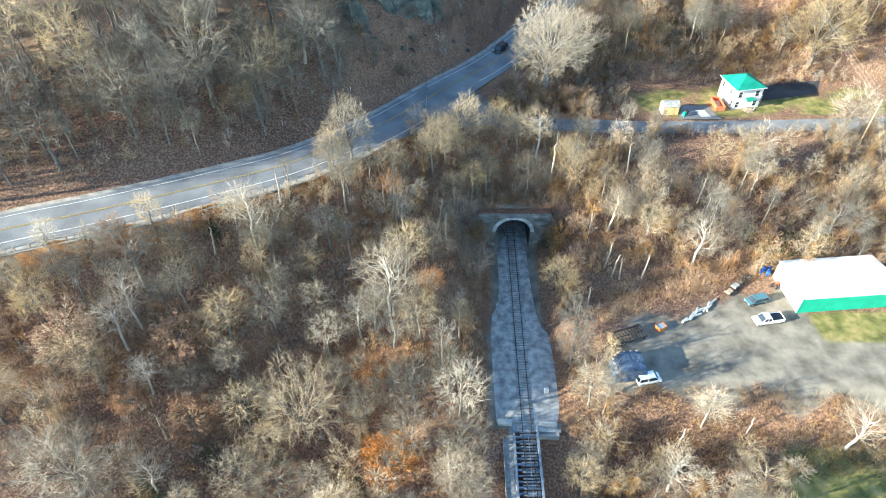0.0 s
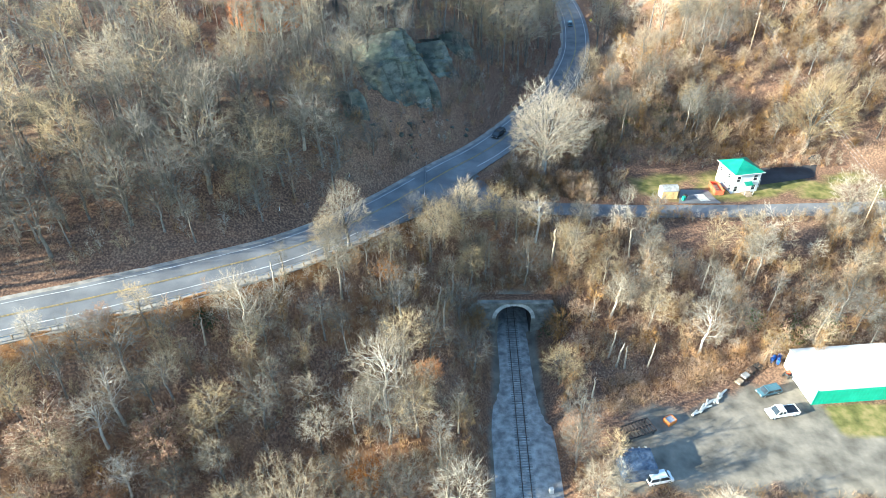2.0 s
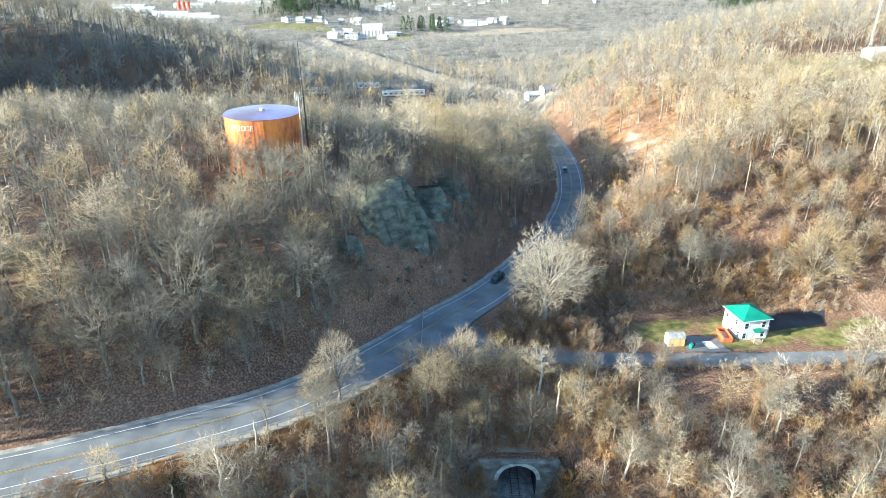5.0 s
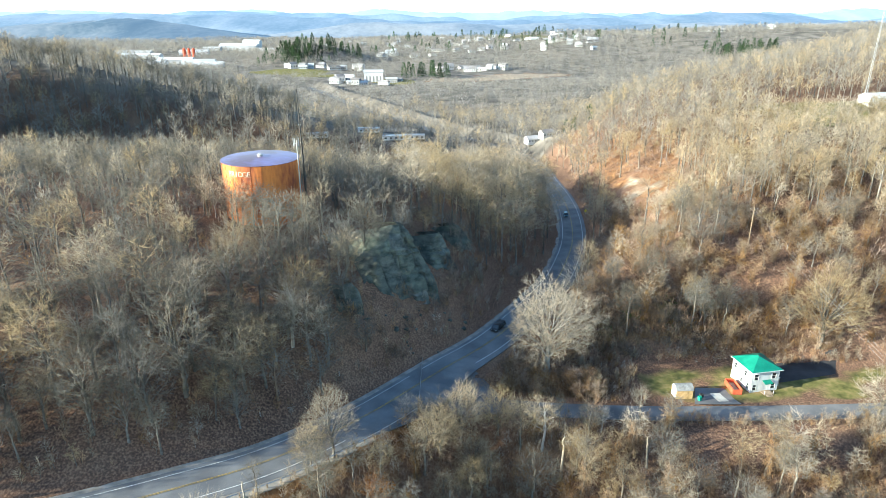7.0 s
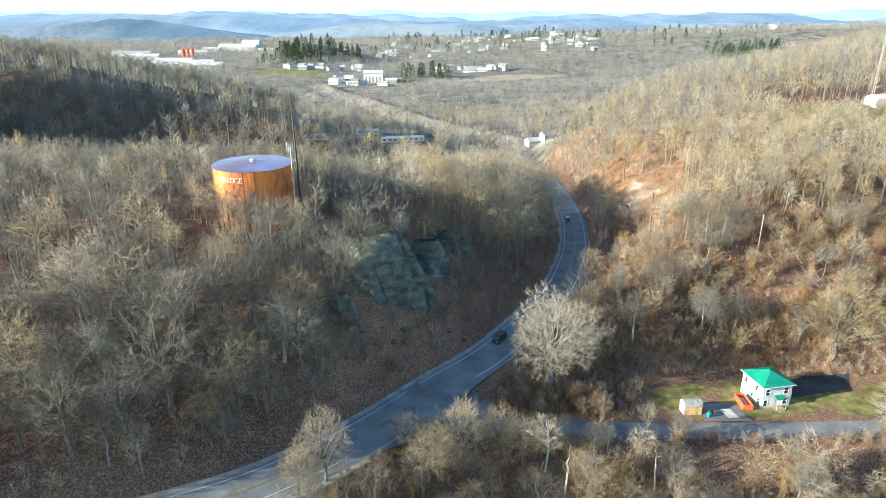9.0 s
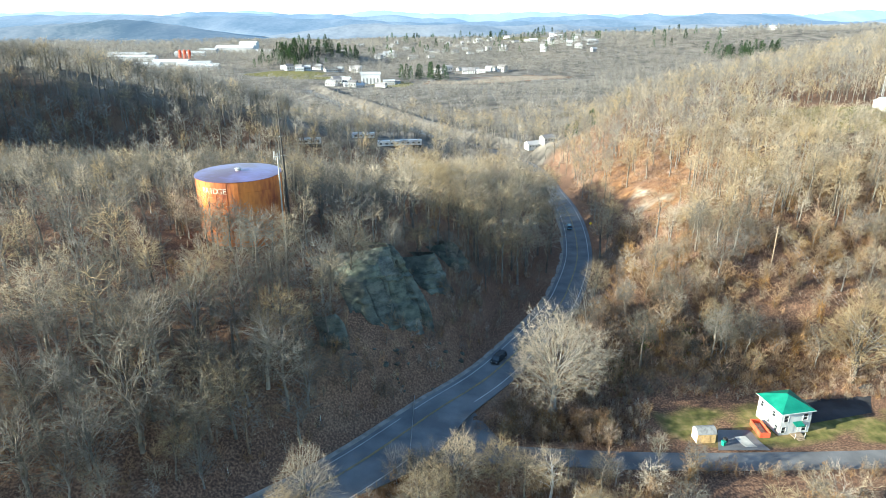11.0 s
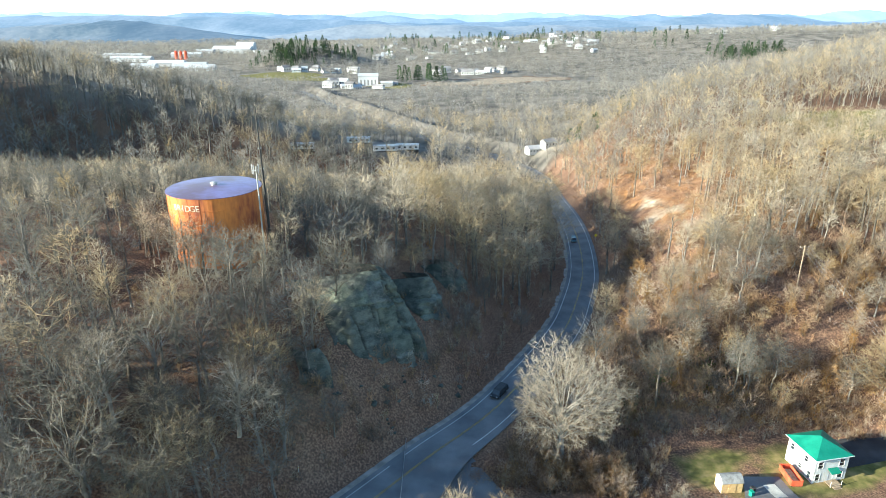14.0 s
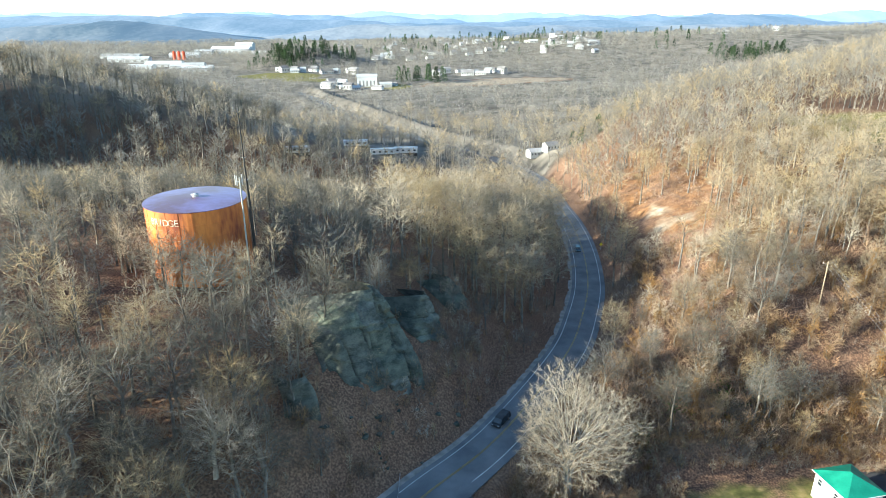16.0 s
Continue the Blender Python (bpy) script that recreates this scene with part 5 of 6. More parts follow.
# ---- vehicles ----
def vehicle(name, x, y, heading, paint, label, length=4.6, width=1.8, height=1.5, bed=False, van=False, z=None, group="parked vehicles", category="car"):
    ob = thing(name, pose(x, y, (zat(x, y) if z is None else z) + 0.02, 0, 0, heading), label, category, group)
    L, W, H = length / 2, width / 2, height
    low = Shape()
    waist = H * 0.56
    sec = [(-L, 0.35), (-L, waist * 0.92), (-L + 0.12, waist), (L - 0.9, waist), (L - 0.15, waist * 0.86), (L, waist * 0.7), (L, 0.35)]
    if bed:
        sec = [(-L, 0.45), (-L, waist), (L - 1.5, waist), (L - 0.2, waist * 0.93), (L, waist * 0.75), (L, 0.45)]
    m = len(sec)
    low.add([(px, yy, pz) for yy in (-W, W) for px, pz in sec], [tuple(range(m)), tuple(range(2 * m - 1, m - 1, -1))] + [(k + m, (k + 1) % m + m, (k + 1) % m, k) for k in range(m)])
    body = part("body", low, paint, ob)
    c0, c1 = (-0.25, L - 1.35) if bed else (-L + 0.15, L - 1.1)
    if van:
        c0, c1 = -L + 0.05, L - 0.9
    inset = 0.16
    cab = Shape().add([(c0, -W + 0.05, waist), (c1 + 0.35, -W + 0.05, waist), (c1 + 0.35, W - 0.05, waist), (c0, W - 0.05, waist),
                       (c0 + 0.3, -W + inset, H - 0.05), (c1 - 0.35, -W + inset, H - 0.05), (c1 - 0.35, W - inset, H - 0.05), (c0 + 0.3, W - inset, H - 0.05)],
                      [(0, 1, 5, 4), (1, 2, 6, 5), (2, 3, 7, 6), (3, 0, 4, 7)])
    part("window_band", cab, GLASS, ob, "dark tinted windows")
    part("roof", Shape().box(c0 + 0.26, c1 - 0.32, -W + inset - 0.02, W - inset + 0.02, H - 0.07, H, bevel=0.03), paint, ob)
    for px, dx in ((c0 + 0.02, 0.28), ((c0 + c1) / 2, 0.0), (c1 + 0.28, -0.62)):
        for s in (-1, 1):
            part("pillar", Shape().add([(px - 0.06, s * (W - 0.045), waist), (px + 0.06, s * (W - 0.045), waist), (px + dx + 0.06, s * (W - inset + 0.012), H - 0.05), (px + dx - 0.06, s * (W - inset + 0.012), H - 0.05)]
                                       + [(px - 0.06, s * (W - 0.1), waist), (px + 0.06, s * (W - 0.1), waist), (px + dx + 0.06, s * (W - inset - 0.03), H - 0.05), (px + dx - 0.06, s * (W - inset - 0.03), H - 0.05)],
                                       [(0, 1, 2, 3), (7, 6, 5, 4), (0, 4, 5, 1), (1, 5, 6, 2), (2, 6, 7, 3), (3, 7, 4, 0)]), paint, ob)
    if bed:
        part("load_bed", Shape().box(-L + 0.08, -0.35, -W + 0.1, W - 0.1, waist - 0.02, waist + 0.012), CARBLACK, ob, "dark open load bed")
        part("bed_rail", Shape().box(-L, -0.3, -W, -W + 0.09, waist, waist + 0.1).box(-L, -0.3, W - 0.09, W, waist, waist + 0.1).box(-L, -L + 0.07, -W, W, waist, waist + 0.1), paint, ob)
    for px in (-L + 0.85, L - 0.85):
        for s in (-1, 1):
            w = part("wheel", Shape().tube((px, s * (W - 0.2), 0.34), (px, s * (W + 0.02), 0.34), 0.34, 0.34, 14), RUBBER, ob)
            part("rim", Shape().tube((px, s * (W + 0.0), 0.34), (px, s * (W + 0.035), 0.34), 0.21, 0.19, 10), GALV, w)
    for s in (-1, 1):
        part("headlight", Shape().box(L - 0.04, L + 0.02, s * (W - 0.3) - 0.15, s * (W - 0.3) + 0.15, waist * 0.66, waist * 0.82), WHITEPAINT, ob)
        part("taillight", Shape().box(-L - 0.02, -L + 0.04, s * (W - 0.2) - 0.1, s * (W - 0.2) + 0.1, waist * 0.66, waist * 0.9), REDPAINT, ob)
    part("bumper", Shape().box(L - 0.05, L + 0.07, -W + 0.05, W - 0.05, 0.36, 0.56, bevel=0.02), BLACKSTEEL, ob)
    part("bumper", Shape().box(-L - 0.07, -L + 0.05, -W + 0.05, W - 0.05, 0.36, 0.56, bevel=0.02), BLACKSTEEL, ob)
    return ob


vehicle("pickup_truck", 61.2, 78.9, 190, CARWHITE, "white crew-cab pickup truck with a black load bed parked on gravel", 5.7, 1.95, 1.85, bed=True)
vehicle("parked_car", 60.9, 83.9, 196, CARTEAL, "dark teal car parked on the gravel yard", 4.6, 1.8, 1.45)
vehicle("work_truck", 35.4, 65.4, 12, CARWHITE, "white work truck nosing out beside the tarp-covered pile", 4.4, 1.8, 1.8, van=True)
lane = lambda x, y, off: next((float(MAIN[i, 0] + off * t[1]), float(MAIN[i, 1] - off * t[0]), float(MAIN[i, 2]), math.degrees(math.atan2(t[1], t[0]))) for i in [int(np.argmin((MAIN[:, 0] - x) ** 2 + (MAIN[:, 1] - y) ** 2))] for t in [(MAIN[i + 1] - MAIN[i - 1])[:2] / np.linalg.norm((MAIN[i + 1] - MAIN[i - 1])[:2])])
x, y, z, h = lane(14, 160, -1.8)
vehicle("dark_suv", x, y, h + 180, CARBLACK, "black sport utility vehicle on the highway", 4.8, 1.9, 1.7, van=True, z=z, group="vehicles on the highway")
x, y, z, h = lane(51, 262, -1.8)
vehicle("dark_car", x, y, h + 180, CARTEAL, "dark grey car on the highway bend", 4.6, 1.8, 1.5, z=z, group="vehicles on the highway")

# ---- work yard ----
shed = thing("storage_shed", pose(67.6, 81.0, 3.8, 0, 0, 5), "long metal storage building with white roof and green walls", "storage building")
SL, SD, SH = 19.0, 9.8, 4.3
part("end_wall", Shape().prism([(0, 0), (0, SH), (SD / 2, SH + 0.75), (SD, SH), (SD, 0)], 0, 0.15, Matrix(((0, -1, 0, 0.15), (1, 0, 0, 0), (0, 0, 1, 0), (0, 0, 0, 1)))), WHITEPAINT, shed, "white corrugated end wall")
part("end_wall", Shape().prism([(0, 0), (0, SH), (SD / 2, SH + 0.75), (SD, SH), (SD, 0)], 0, 0.15, Matrix(((0, -1, 0, SL), (1, 0, 0, 0), (0, 0, 1, 0), (0, 0, 0, 1)))), WHITEPAINT, shed)
part("side_wall", Shape().box(0.15, SL - 0.15, 0, 0.15, 0, SH), GREENWALL, shed, "bright green metal side wall")
part("side_wall", Shape().box(0.15, SL - 0.15, SD - 0.15, SD, 0, SH), GREENWALL, shed)
rib = Shape().box(-0.04, 0.04, -0.05, 0.0, 0.05, SH - 0.1).mesh("wall_rib")
for k in range(26):
    part("wall_rib", rib, GREENWALL, shed, m=pose(0.5 + 0.72 * k, 0, 0))
for s in (0, 1):
    y0, y1 = (-0.35, SD / 2) if s == 0 else (SD + 0.35, SD / 2)
    part("roof_panel", Shape().add([(-0.03, y0, SH - 0.02), (SL + 0.3, y0, SH - 0.02), (SL + 0.3, y1, SH + 0.80), (-0.03, y1, SH + 0.80), (-0.03, y0, SH + 0.1), (SL + 0.3, y0, SH + 0.1), (SL + 0.3, y1, SH + 0.92), (-0.03, y1, SH + 0.92)],
                                   [(0, 1, 2, 3), (4, 5, 6, 7), (0, 1, 5, 4), (1, 2, 6, 5), (2, 3, 7, 6), (3, 0, 4, 7)]), WHITEROOF, shed, "white sheet-metal roof slope")
part("corner_trim", Shape().box(-0.03, 0.12, -0.06, 0.1, 0, SH), GREENWALL, shed)

pile = thing("tarp_covered_pile", pose(32.3, 67.4, zat(32.3, 67.4), 0, 0, 5), "stacked load under a dark blue tarpaulin weighted with tyres", "covered pile")
part("base_stack", Shape().box(-2.7, 2.7, -2.2, 2.2, -0.2, 1.2, bevel=0.1), WOOD, pile, "pallet stack showing under the tarp")
r4 = random.Random(9)
N = 13
tv = [(-3.0 + 6.0 * i / (N - 1), -2.5 + 5.0 * j / (N - 1), (3.0 if 0 < i < N - 1 and 0 < j < N - 1 else 0.55) + (r4.uniform(-0.05, 0.05)) - 0.25 * abs(i - 6) / 6) for j in range(N) for i in range(N)]
part("tarpaulin", Shape().add(tv, [(j * N + i, j * N + i + 1, (j + 1) * N + i + 1, (j + 1) * N + i) for j in range(N - 1) for i in range(N - 1)]), TARP, pile, "wrinkled dark blue tarpaulin")
for k in range(9):
    part("weight", Shape().box(-0.16, 0.16, -0.16, 0.16, 0, 0.2, bevel=0.03), CONCRETE, pile, m=pose(-2.75 if k < 5 else -2.6 + (k - 4) * 1.1, -2.0 + k * 0.95 if k < 5 else 2.2, 2.62 + 0.02 * k))
frame_rack = thing("steel_trailer_frame", pose(34.3, 75.0, zat(34.3, 75.0) + 0.1, 0, 0, 20), "rusty steel lattice frame lying in the yard", "steel frame")
for y in (-1.4, 0.0, 1.4):
    part("beam", Shape().box(-2.8, 2.8, y - 0.09, y + 0.09, 0.7, 0.95), BLACKSTEEL, frame_rack)
for k in range(9):
    part("cross_bar", Shape().box(-2.8 + 0.68 * k, -2.62 + 0.68 * k, -1.5, 1.5, 0.95, 1.08), RAILSTEEL, frame_rack)
for x in (-2.4, 2.4):
    for y in (-1.3, 1.3):
        part("leg", Shape().box(x - 0.1, x + 0.1, y - 0.1, y + 0.1, -0.3, 0.7), BLACKSTEEL, frame_rack)
bin_ = thing("rusty_bin", pose(40.6, 77.2, zat(40.6, 77.2), 0, 0, 30), "small open rusty-red metal bin on the gravel", "bin")
part("shell", Shape().box(-0.9, 0.9, -0.75, -0.67, -0.1, 0.9).box(-0.9, 0.9, 0.67, 0.75, -0.1, 0.9).box(-0.9, -0.82, -0.75, 0.75, -0.1, 0.9).box(0.82, 0.9, -0.75, 0.75, -0.1, 0.9).box(-0.9, 0.9, -0.75, 0.75, -0.1, 0.06), RUST, bin_)
part("liner", Shape().box(-0.8, 0.8, -0.65, 0.65, 0.06, 0.7), GALV, bin_, "grey scrap filling the bin")
for k, (x, y, a, c) in enumerate(((56.3, 86.2, 38, WOOD), (58.0, 87.7, 36, GREYROOF), (59.6, 89.0, 36, RAILSTEEL), (61.4, 90.2, 32, BLACKSTEEL))):
    ob = thing("scrap_trailer", pose(x, y, zat(x, y), 0, 0, a), "low rusty flat trailer loaded with scrap at the yard edge", "trailer", "scrap row")
    part("deck", Shape().box(-0.95, 0.95, -0.7, 0.7, 0.35, 0.5), RAILSTEEL, ob)
    part("load", Shape().box(-0.8, 0.75, -0.55, 0.55, 0.5, 0.75 + 0.1 * (k % 3), bevel=0.08), c, ob)
    for s in (-1, 1):
        part("wheel", Shape().tube((0, s * 0.62, 0.3), (0, s * 0.78, 0.3), 0.32, 0.32, 10), RUBBER, ob)
r5 = random.Random(3)
for k in range(12):
    t = k / 11
    x, y = 45.8 + 6.6 * t + r5.uniform(-0.3, 0.3), 79.0 + 4.4 * t + r5.uniform(-0.3, 0.3)
    ob = thing("pale_log", pose(x, y, zat(x, y) + 0.2, r5.uniform(-6, 6), r5.uniform(-6, 6), r5.uniform(0, 70)), "pale cut log or beam lying at the yard edge", "log", "log pile")
    part("stem", Shape().tube((-0.8 - 0.6 * t, 0, 0), (0.8 + 0.6 * t, 0, 0.05), 0.22, 0.19, 8), CONCRETE, ob)
bluet = thing("blue_barrel_cluster", pose(66.2, 92.0, zat(66.2, 92.0)), "bright blue plastic barrels beside the shed", "barrels")
for k, (x, y) in enumerate(((0, 0), (-0.8, 0.35), (-1.4, -0.25), (-0.4, -0.75), (0.5, 0.7))):
    part("barrel", Shape().tube((x, y, -0.1), (x, y, 0.9), 0.36, 0.36, 12).tube((x, y, 0.9), (x, y, 1.0), 0.36, 0.3, 12), BLUEPAINT, bluet)
redm = thing("red_machine", pose(66.2, 88.0, zat(66.2, 88.0), 0, 0, 40), "small red garden tractor parked by the shed", "tractor")
part("hood", Shape().box(0.0, 0.95, -0.35, 0.35, 0.35, 0.95, bevel=0.08), REDPAINT, redm)
part("seat", Shape().box(-0.6, -0.2, -0.28, 0.28, 0.5, 0.62, bevel=0.03).box(-0.68, -0.56, -0.28, 0.28, 0.55, 1.05, bevel=0.03), BLACKSTEEL, redm)
for x, rr in ((-0.5, 0.42), (0.65, 0.28)):
    for s in (-1, 1):
        part("wheel", Shape().tube((x, s * 0.38, rr), (x, s * 0.6, rr), rr, rr, 12), RUBBER, redm)

# ---- house and its lot ----
house = thing("house", pose(72.75, 140.5, 15.25, 0, 0, 11), "two-storey white clapboard house with a green hip roof", "house")
HW, HD, HH = 3.45, 3.5, 5.5


def windowed_wall(width, height, holes, thick=0.16):
    """A wall from (-width/2, 0) along x, with openings (x, z, w, h) cut through it."""
    xs = sorted({-width / 2, width / 2, *[x - w / 2 for x, z, w, h in holes], *[x + w / 2 for x, z, w, h in holes]})
    zs = sorted({0.0, height, *[z for x, z, w, h in holes], *[z + h for x, z, w, h in holes]})
    sh = Shape()
    for a, b in zip(xs[:-1], xs[1:]):
        for c, d in zip(zs[:-1], zs[1:]):
            if not any(abs((a + b) / 2 - x) < w / 2 and z < (c + d) / 2 < z + h for x, z, w, h in holes):
                sh.box(a, b, 0, thick, c, d)
    return sh


def house_side(parent, m, width, height, holes, paint, door=None):
    wl = part("wall", windowed_wall(width, height, holes + ([door] if door else [])), paint, parent, m=m)
    for x, z, w, h in holes:
        wd = part("window", Shape().box(x - w / 2 - 0.1, x - w / 2, -0.05, 0.1, z - 0.1, z + h + 0.1).box(x + w / 2, x + w / 2 + 0.1, -0.05, 0.1, z - 0.1, z + h + 0.1)
                  .box(x - w / 2, x + w / 2, -0.05, 0.1, z + h, z + h + 0.1).box(x - w / 2, x + w / 2, -0.07, 0.1, z - 0.1, z).box(x - w / 2, x + w / 2, 0.0, 0.08, z + h / 2 - 0.03, z + h / 2 + 0.03), WHITEPAINT, parent, m=m)
        part("pane", Shape().box(x - w / 2, x + w / 2, 0.05, 0.07, z, z + h), GLASS, wd)
    if door:
        x, z, w, h = door
        dr = part("door", Shape().box(x - w / 2, x + w / 2, 0.04, 0.1, z, z + h), WHITEPAINT, parent, m=m)
        part("door_handle", Shape().tube((x + w / 2 - 0.1, 0.04, z + 1.0), (x + w / 2 - 0.1, -0.03, z + 1.0), 0.03, 0.03, 6), GALV, dr)
    for k in range(int(height / 0.3) - 1):
        z = 0.3 * (k + 1)
        if not any(hz - 0.12 < z < hz + hh + 0.12 for hx, hz, hw, hh in holes + ([door] if door else [])):
            part("clapboard_edge", Shape().box(-width / 2, width / 2, -0.018, -0.002, z, z + 0.03), paint, parent, m=m)


house_side(house, pose(0, -HD, 0), 2 * HW, HH, [(-2.3, 3.3, 1.0, 1.45), (2.1, 3.3, 1.0, 1.45), (-2.5, 0.7, 0.9, 1.4), (2.2, 0.7, 1.0, 1.4)], WHITEPAINT, (0.3, 0.5, 0.95, 2.0))
house_side(house, pose(-HW, 0, 0, 0, 0, -90), 2 * HD - 0.32, HH, [(-2.3, 3.4, 0.8, 1.2), (1.3, 3.4, 0.8, 1.2), (2.5, 0.8, 0.8, 1.3), (0.2, 1.2, 0.7, 0.9)], WHITEPAINT)
house_side(house, pose(HW, 0, 0, 0, 0, 90), 2 * HD - 0.32, HH, [(-1.5, 3.4, 0.8, 1.2), (1.5, 3.4, 0.8, 1.2)], WHITEPAINT)
house_side(house, pose(0, HD, 0, 0, 0, 180), 2 * HW, HH, [(-1.8, 3.4, 0.8, 1.2), (1.8, 3.4, 0.8, 1.2)], WHITEPAINT)
part("foundation", Shape().box(-HW + 0.02, HW - 0.02, -HD + 0.02, HD - 0.02, -0.8, -0.002), CONCRETE, house)
part("roof", Shape().add([(-HW - 0.45, -HD - 0.45, HH), (HW + 0.45, -HD - 0.45, HH), (HW + 0.45, HD + 0.45, HH), (-HW - 0.45, HD + 0.45, HH), (0, -0.25, HH + 1.9), (0, 0.25, HH + 1.9)],
                         [(0, 1, 4), (1, 2, 5, 4), (2, 3, 5), (3, 0, 4, 5), (3, 2, 1, 0)]), GREENROOF, house, "bright green standing-seam hip roof")
part("gutter", Shape().box(-HW - 0.5, HW + 0.5, -HD - 0.53, -HD - 0.45, HH - 0.1, HH + 0.02).box(-HW - 0.53, -HW - 0.45, -HD - 0.5, HD + 0.5, HH - 0.1, HH + 0.02), WHITEPAINT, house)
part("porch_roof", Shape().add([(-0.7, -HD - 1.2, 2.65), (1.3, -HD - 1.2, 2.65), (1.3, -HD - 0.04, 3.05), (-0.7, -HD - 0.04, 3.05), (-0.7, -HD - 1.2, 2.75), (1.3, -HD - 1.2, 2.75), (1.3, -HD - 0.04, 3.15), (-0.7, -HD - 0.04, 3.15)],
                               [(0, 1, 2, 3), (4, 5, 6, 7), (0, 1, 5, 4), (1, 2, 6, 5), (2, 3, 7, 6), (3, 0, 4, 7)]), GREENROOF, house, "small green awning over the front door")
porch = part("porch_deck", Shape().box(-0.9, 1.5, -HD - 1.6, -HD - 0.06, 0.3, 0.45), WOOD, house, "grey wooden entry deck with steps")
for k in range(3):
    part("step", Shape().box(-0.5, 1.1, -HD - 1.95 - 0.3 * k, -HD - 1.62 - 0.3 * k, -0.3, 0.3 - 0.15 * k), WOOD, porch)
for x in (-0.85, 1.4):
    part("rail_post", Shape().box(x, x + 0.08, -HD - 1.58, -HD - 1.5, -0.3, 1.3), WHITEPAINT, porch)
part("side_awning", Shape().box(HW + 0.17, HW + 1.5, -2.2, -0.6, 2.3, 2.42), WHITEPAINT, house, "small white side awning")
part("awning_post", Shape().box(HW + 1.38, HW + 1.46, -2.15, -2.07, -0.4, 2.3), WHITEPAINT, house)


def flat_patch(name, corners, material, label, lift=0.05):
    """A thin slab that lies on the ground between four corners."""
    sh = Shape()
    N = 9
    A, B, C, D = [Vector((*c, 0)) for c in corners]
    top = []
    for j in range(N):
        for i in range(N):
            p = (A.lerp(B, i / (N - 1))).lerp(D.lerp(C, i / (N - 1)), j / (N - 1))
            top.append((p.x, p.y))
    zz = elevation(np.array([p[0] for p in top]), np.array([p[1] for p in top]))[0]
    sh.add([(p[0], p[1], float(z) + lift) for p, z in zip(top, zz)], [(j * N + i, j * N + i + 1, (j + 1) * N + i + 1, (j + 1) * N + i) for j in range(N - 1) for i in range(N - 1)])
    return tagged(part(name, sh, material), label, "driveway", kind="structure")


flat_patch("road_apron", [(-9.0, 118.5), (14.5, 126.2), (14.5, 131.6), (6.5, 140.5)], ASPHALT, "paved apron where the side road joins", -0.07)
flat_patch("driveway", [(79.0, 140.5), (94.0, 144.2), (98.5, 152.0), (81.0, 149.5)], DRIVE, "dark asphalt parking pad beside the house", 0.09)
flat_patch("gravel_drive", [(55.8, 131.3), (66.0, 131.3), (65.0, 138.2), (58.5, 138.2)], SIDEASPHALT, "grey gravel drive between shed and house", 0.05)
flat_patch("concrete_slab", [(61.6, 132.4), (64.0, 132.6), (63.3, 136.2), (61.0, 136.0)], CONCRETE, "pale concrete slab on the drive", 0.1)
skip = thing("dumpster", pose(67.0, 137.9, 15.4, 0, 0, 78 + 11), "open red-orange roll-off dumpster beside the house", "dumpster")
for s in (-1, 1):
    part("side_panel", Shape().box(-2.3, 2.3, s * 1.0 - 0.05, s * 1.0 + 0.05, 0.15, 1.35), REDPAINT, skip)
    part("end_panel", Shape().box(s * 2.3 - 0.05, s * 2.3 + 0.05, -0.95, 0.95, 0.15, 1.35), REDPAINT, skip)
part("floor_plate", Shape().box(-2.25, 2.25, -0.95, 0.95, 0.02, 0.2), BLACKSTEEL, skip)
for k in range(5):
    for s in (-1, 1):
        part("rib", Shape().box(-1.9 + 0.95 * k, -1.8 + 0.95 * k, s * 1.05 - 0.04, s * 1.05 + 0.04, 0.15, 1.3), REDPAINT, skip)
part("debris", Shape().box(-2.0, 1.9, -0.85, 0.85, 0.2, 0.7, bevel=0.15), WOOD, skip, "wood debris in the dumpster")
cabin = thing("garden_shed", pose(54.4, 135.3, zat(54.4, 135.3), 0, 0, 4), "small tan wooden garden shed with a grey roof", "garden shed")
part("front_wall", Shape().box(-1.9, 1.9, -1.25, -1.13, 0, 2.2), TANWOOD, cabin)
part("back_wall", Shape().box(-1.9, 1.9, 1.13, 1.25, 0, 2.2), TANWOOD, cabin)
for s in (-1, 1):
    part("side_wall", Shape().prism([(-1.12, 0), (-1.12, 2.2), (-0.7, 2.75), (0, 3.0), (0.7, 2.75), (1.12, 2.2), (1.12, 0)], -0.06, 0.06, pose(s * 1.84, 0, 0, 0, 0, 90)), WHITEPAINT, cabin, "white end wall")
prev = None
for (y0, z0), (y1, z1) in (((-1.4, 2.1), (-0.72, 2.8)), ((-0.72, 2.8), (0, 3.06)), ((0, 3.06), (0.72, 2.8)), ((0.72, 2.8), (1.4, 2.1))):
    part("roof_slope", Shape().add([(x, y, z + dz) for dz in (0, 0.08) for x, y, z in ((-2.0, y0, z0), (2.0, y0, z0), (2.0, y1, z1), (-2.0, y1, z1))],
                                   [(0, 1, 2, 3), (4, 5, 6, 7), (0, 1, 5, 4), (1, 2, 6, 5), (2, 3, 7, 6), (3, 0, 4, 7)]), GREYROOF, cabin)
part("door", Shape().box(-0.7, 0.7, -1.30, -1.25, 0.05, 2.0), TANWOOD, cabin)
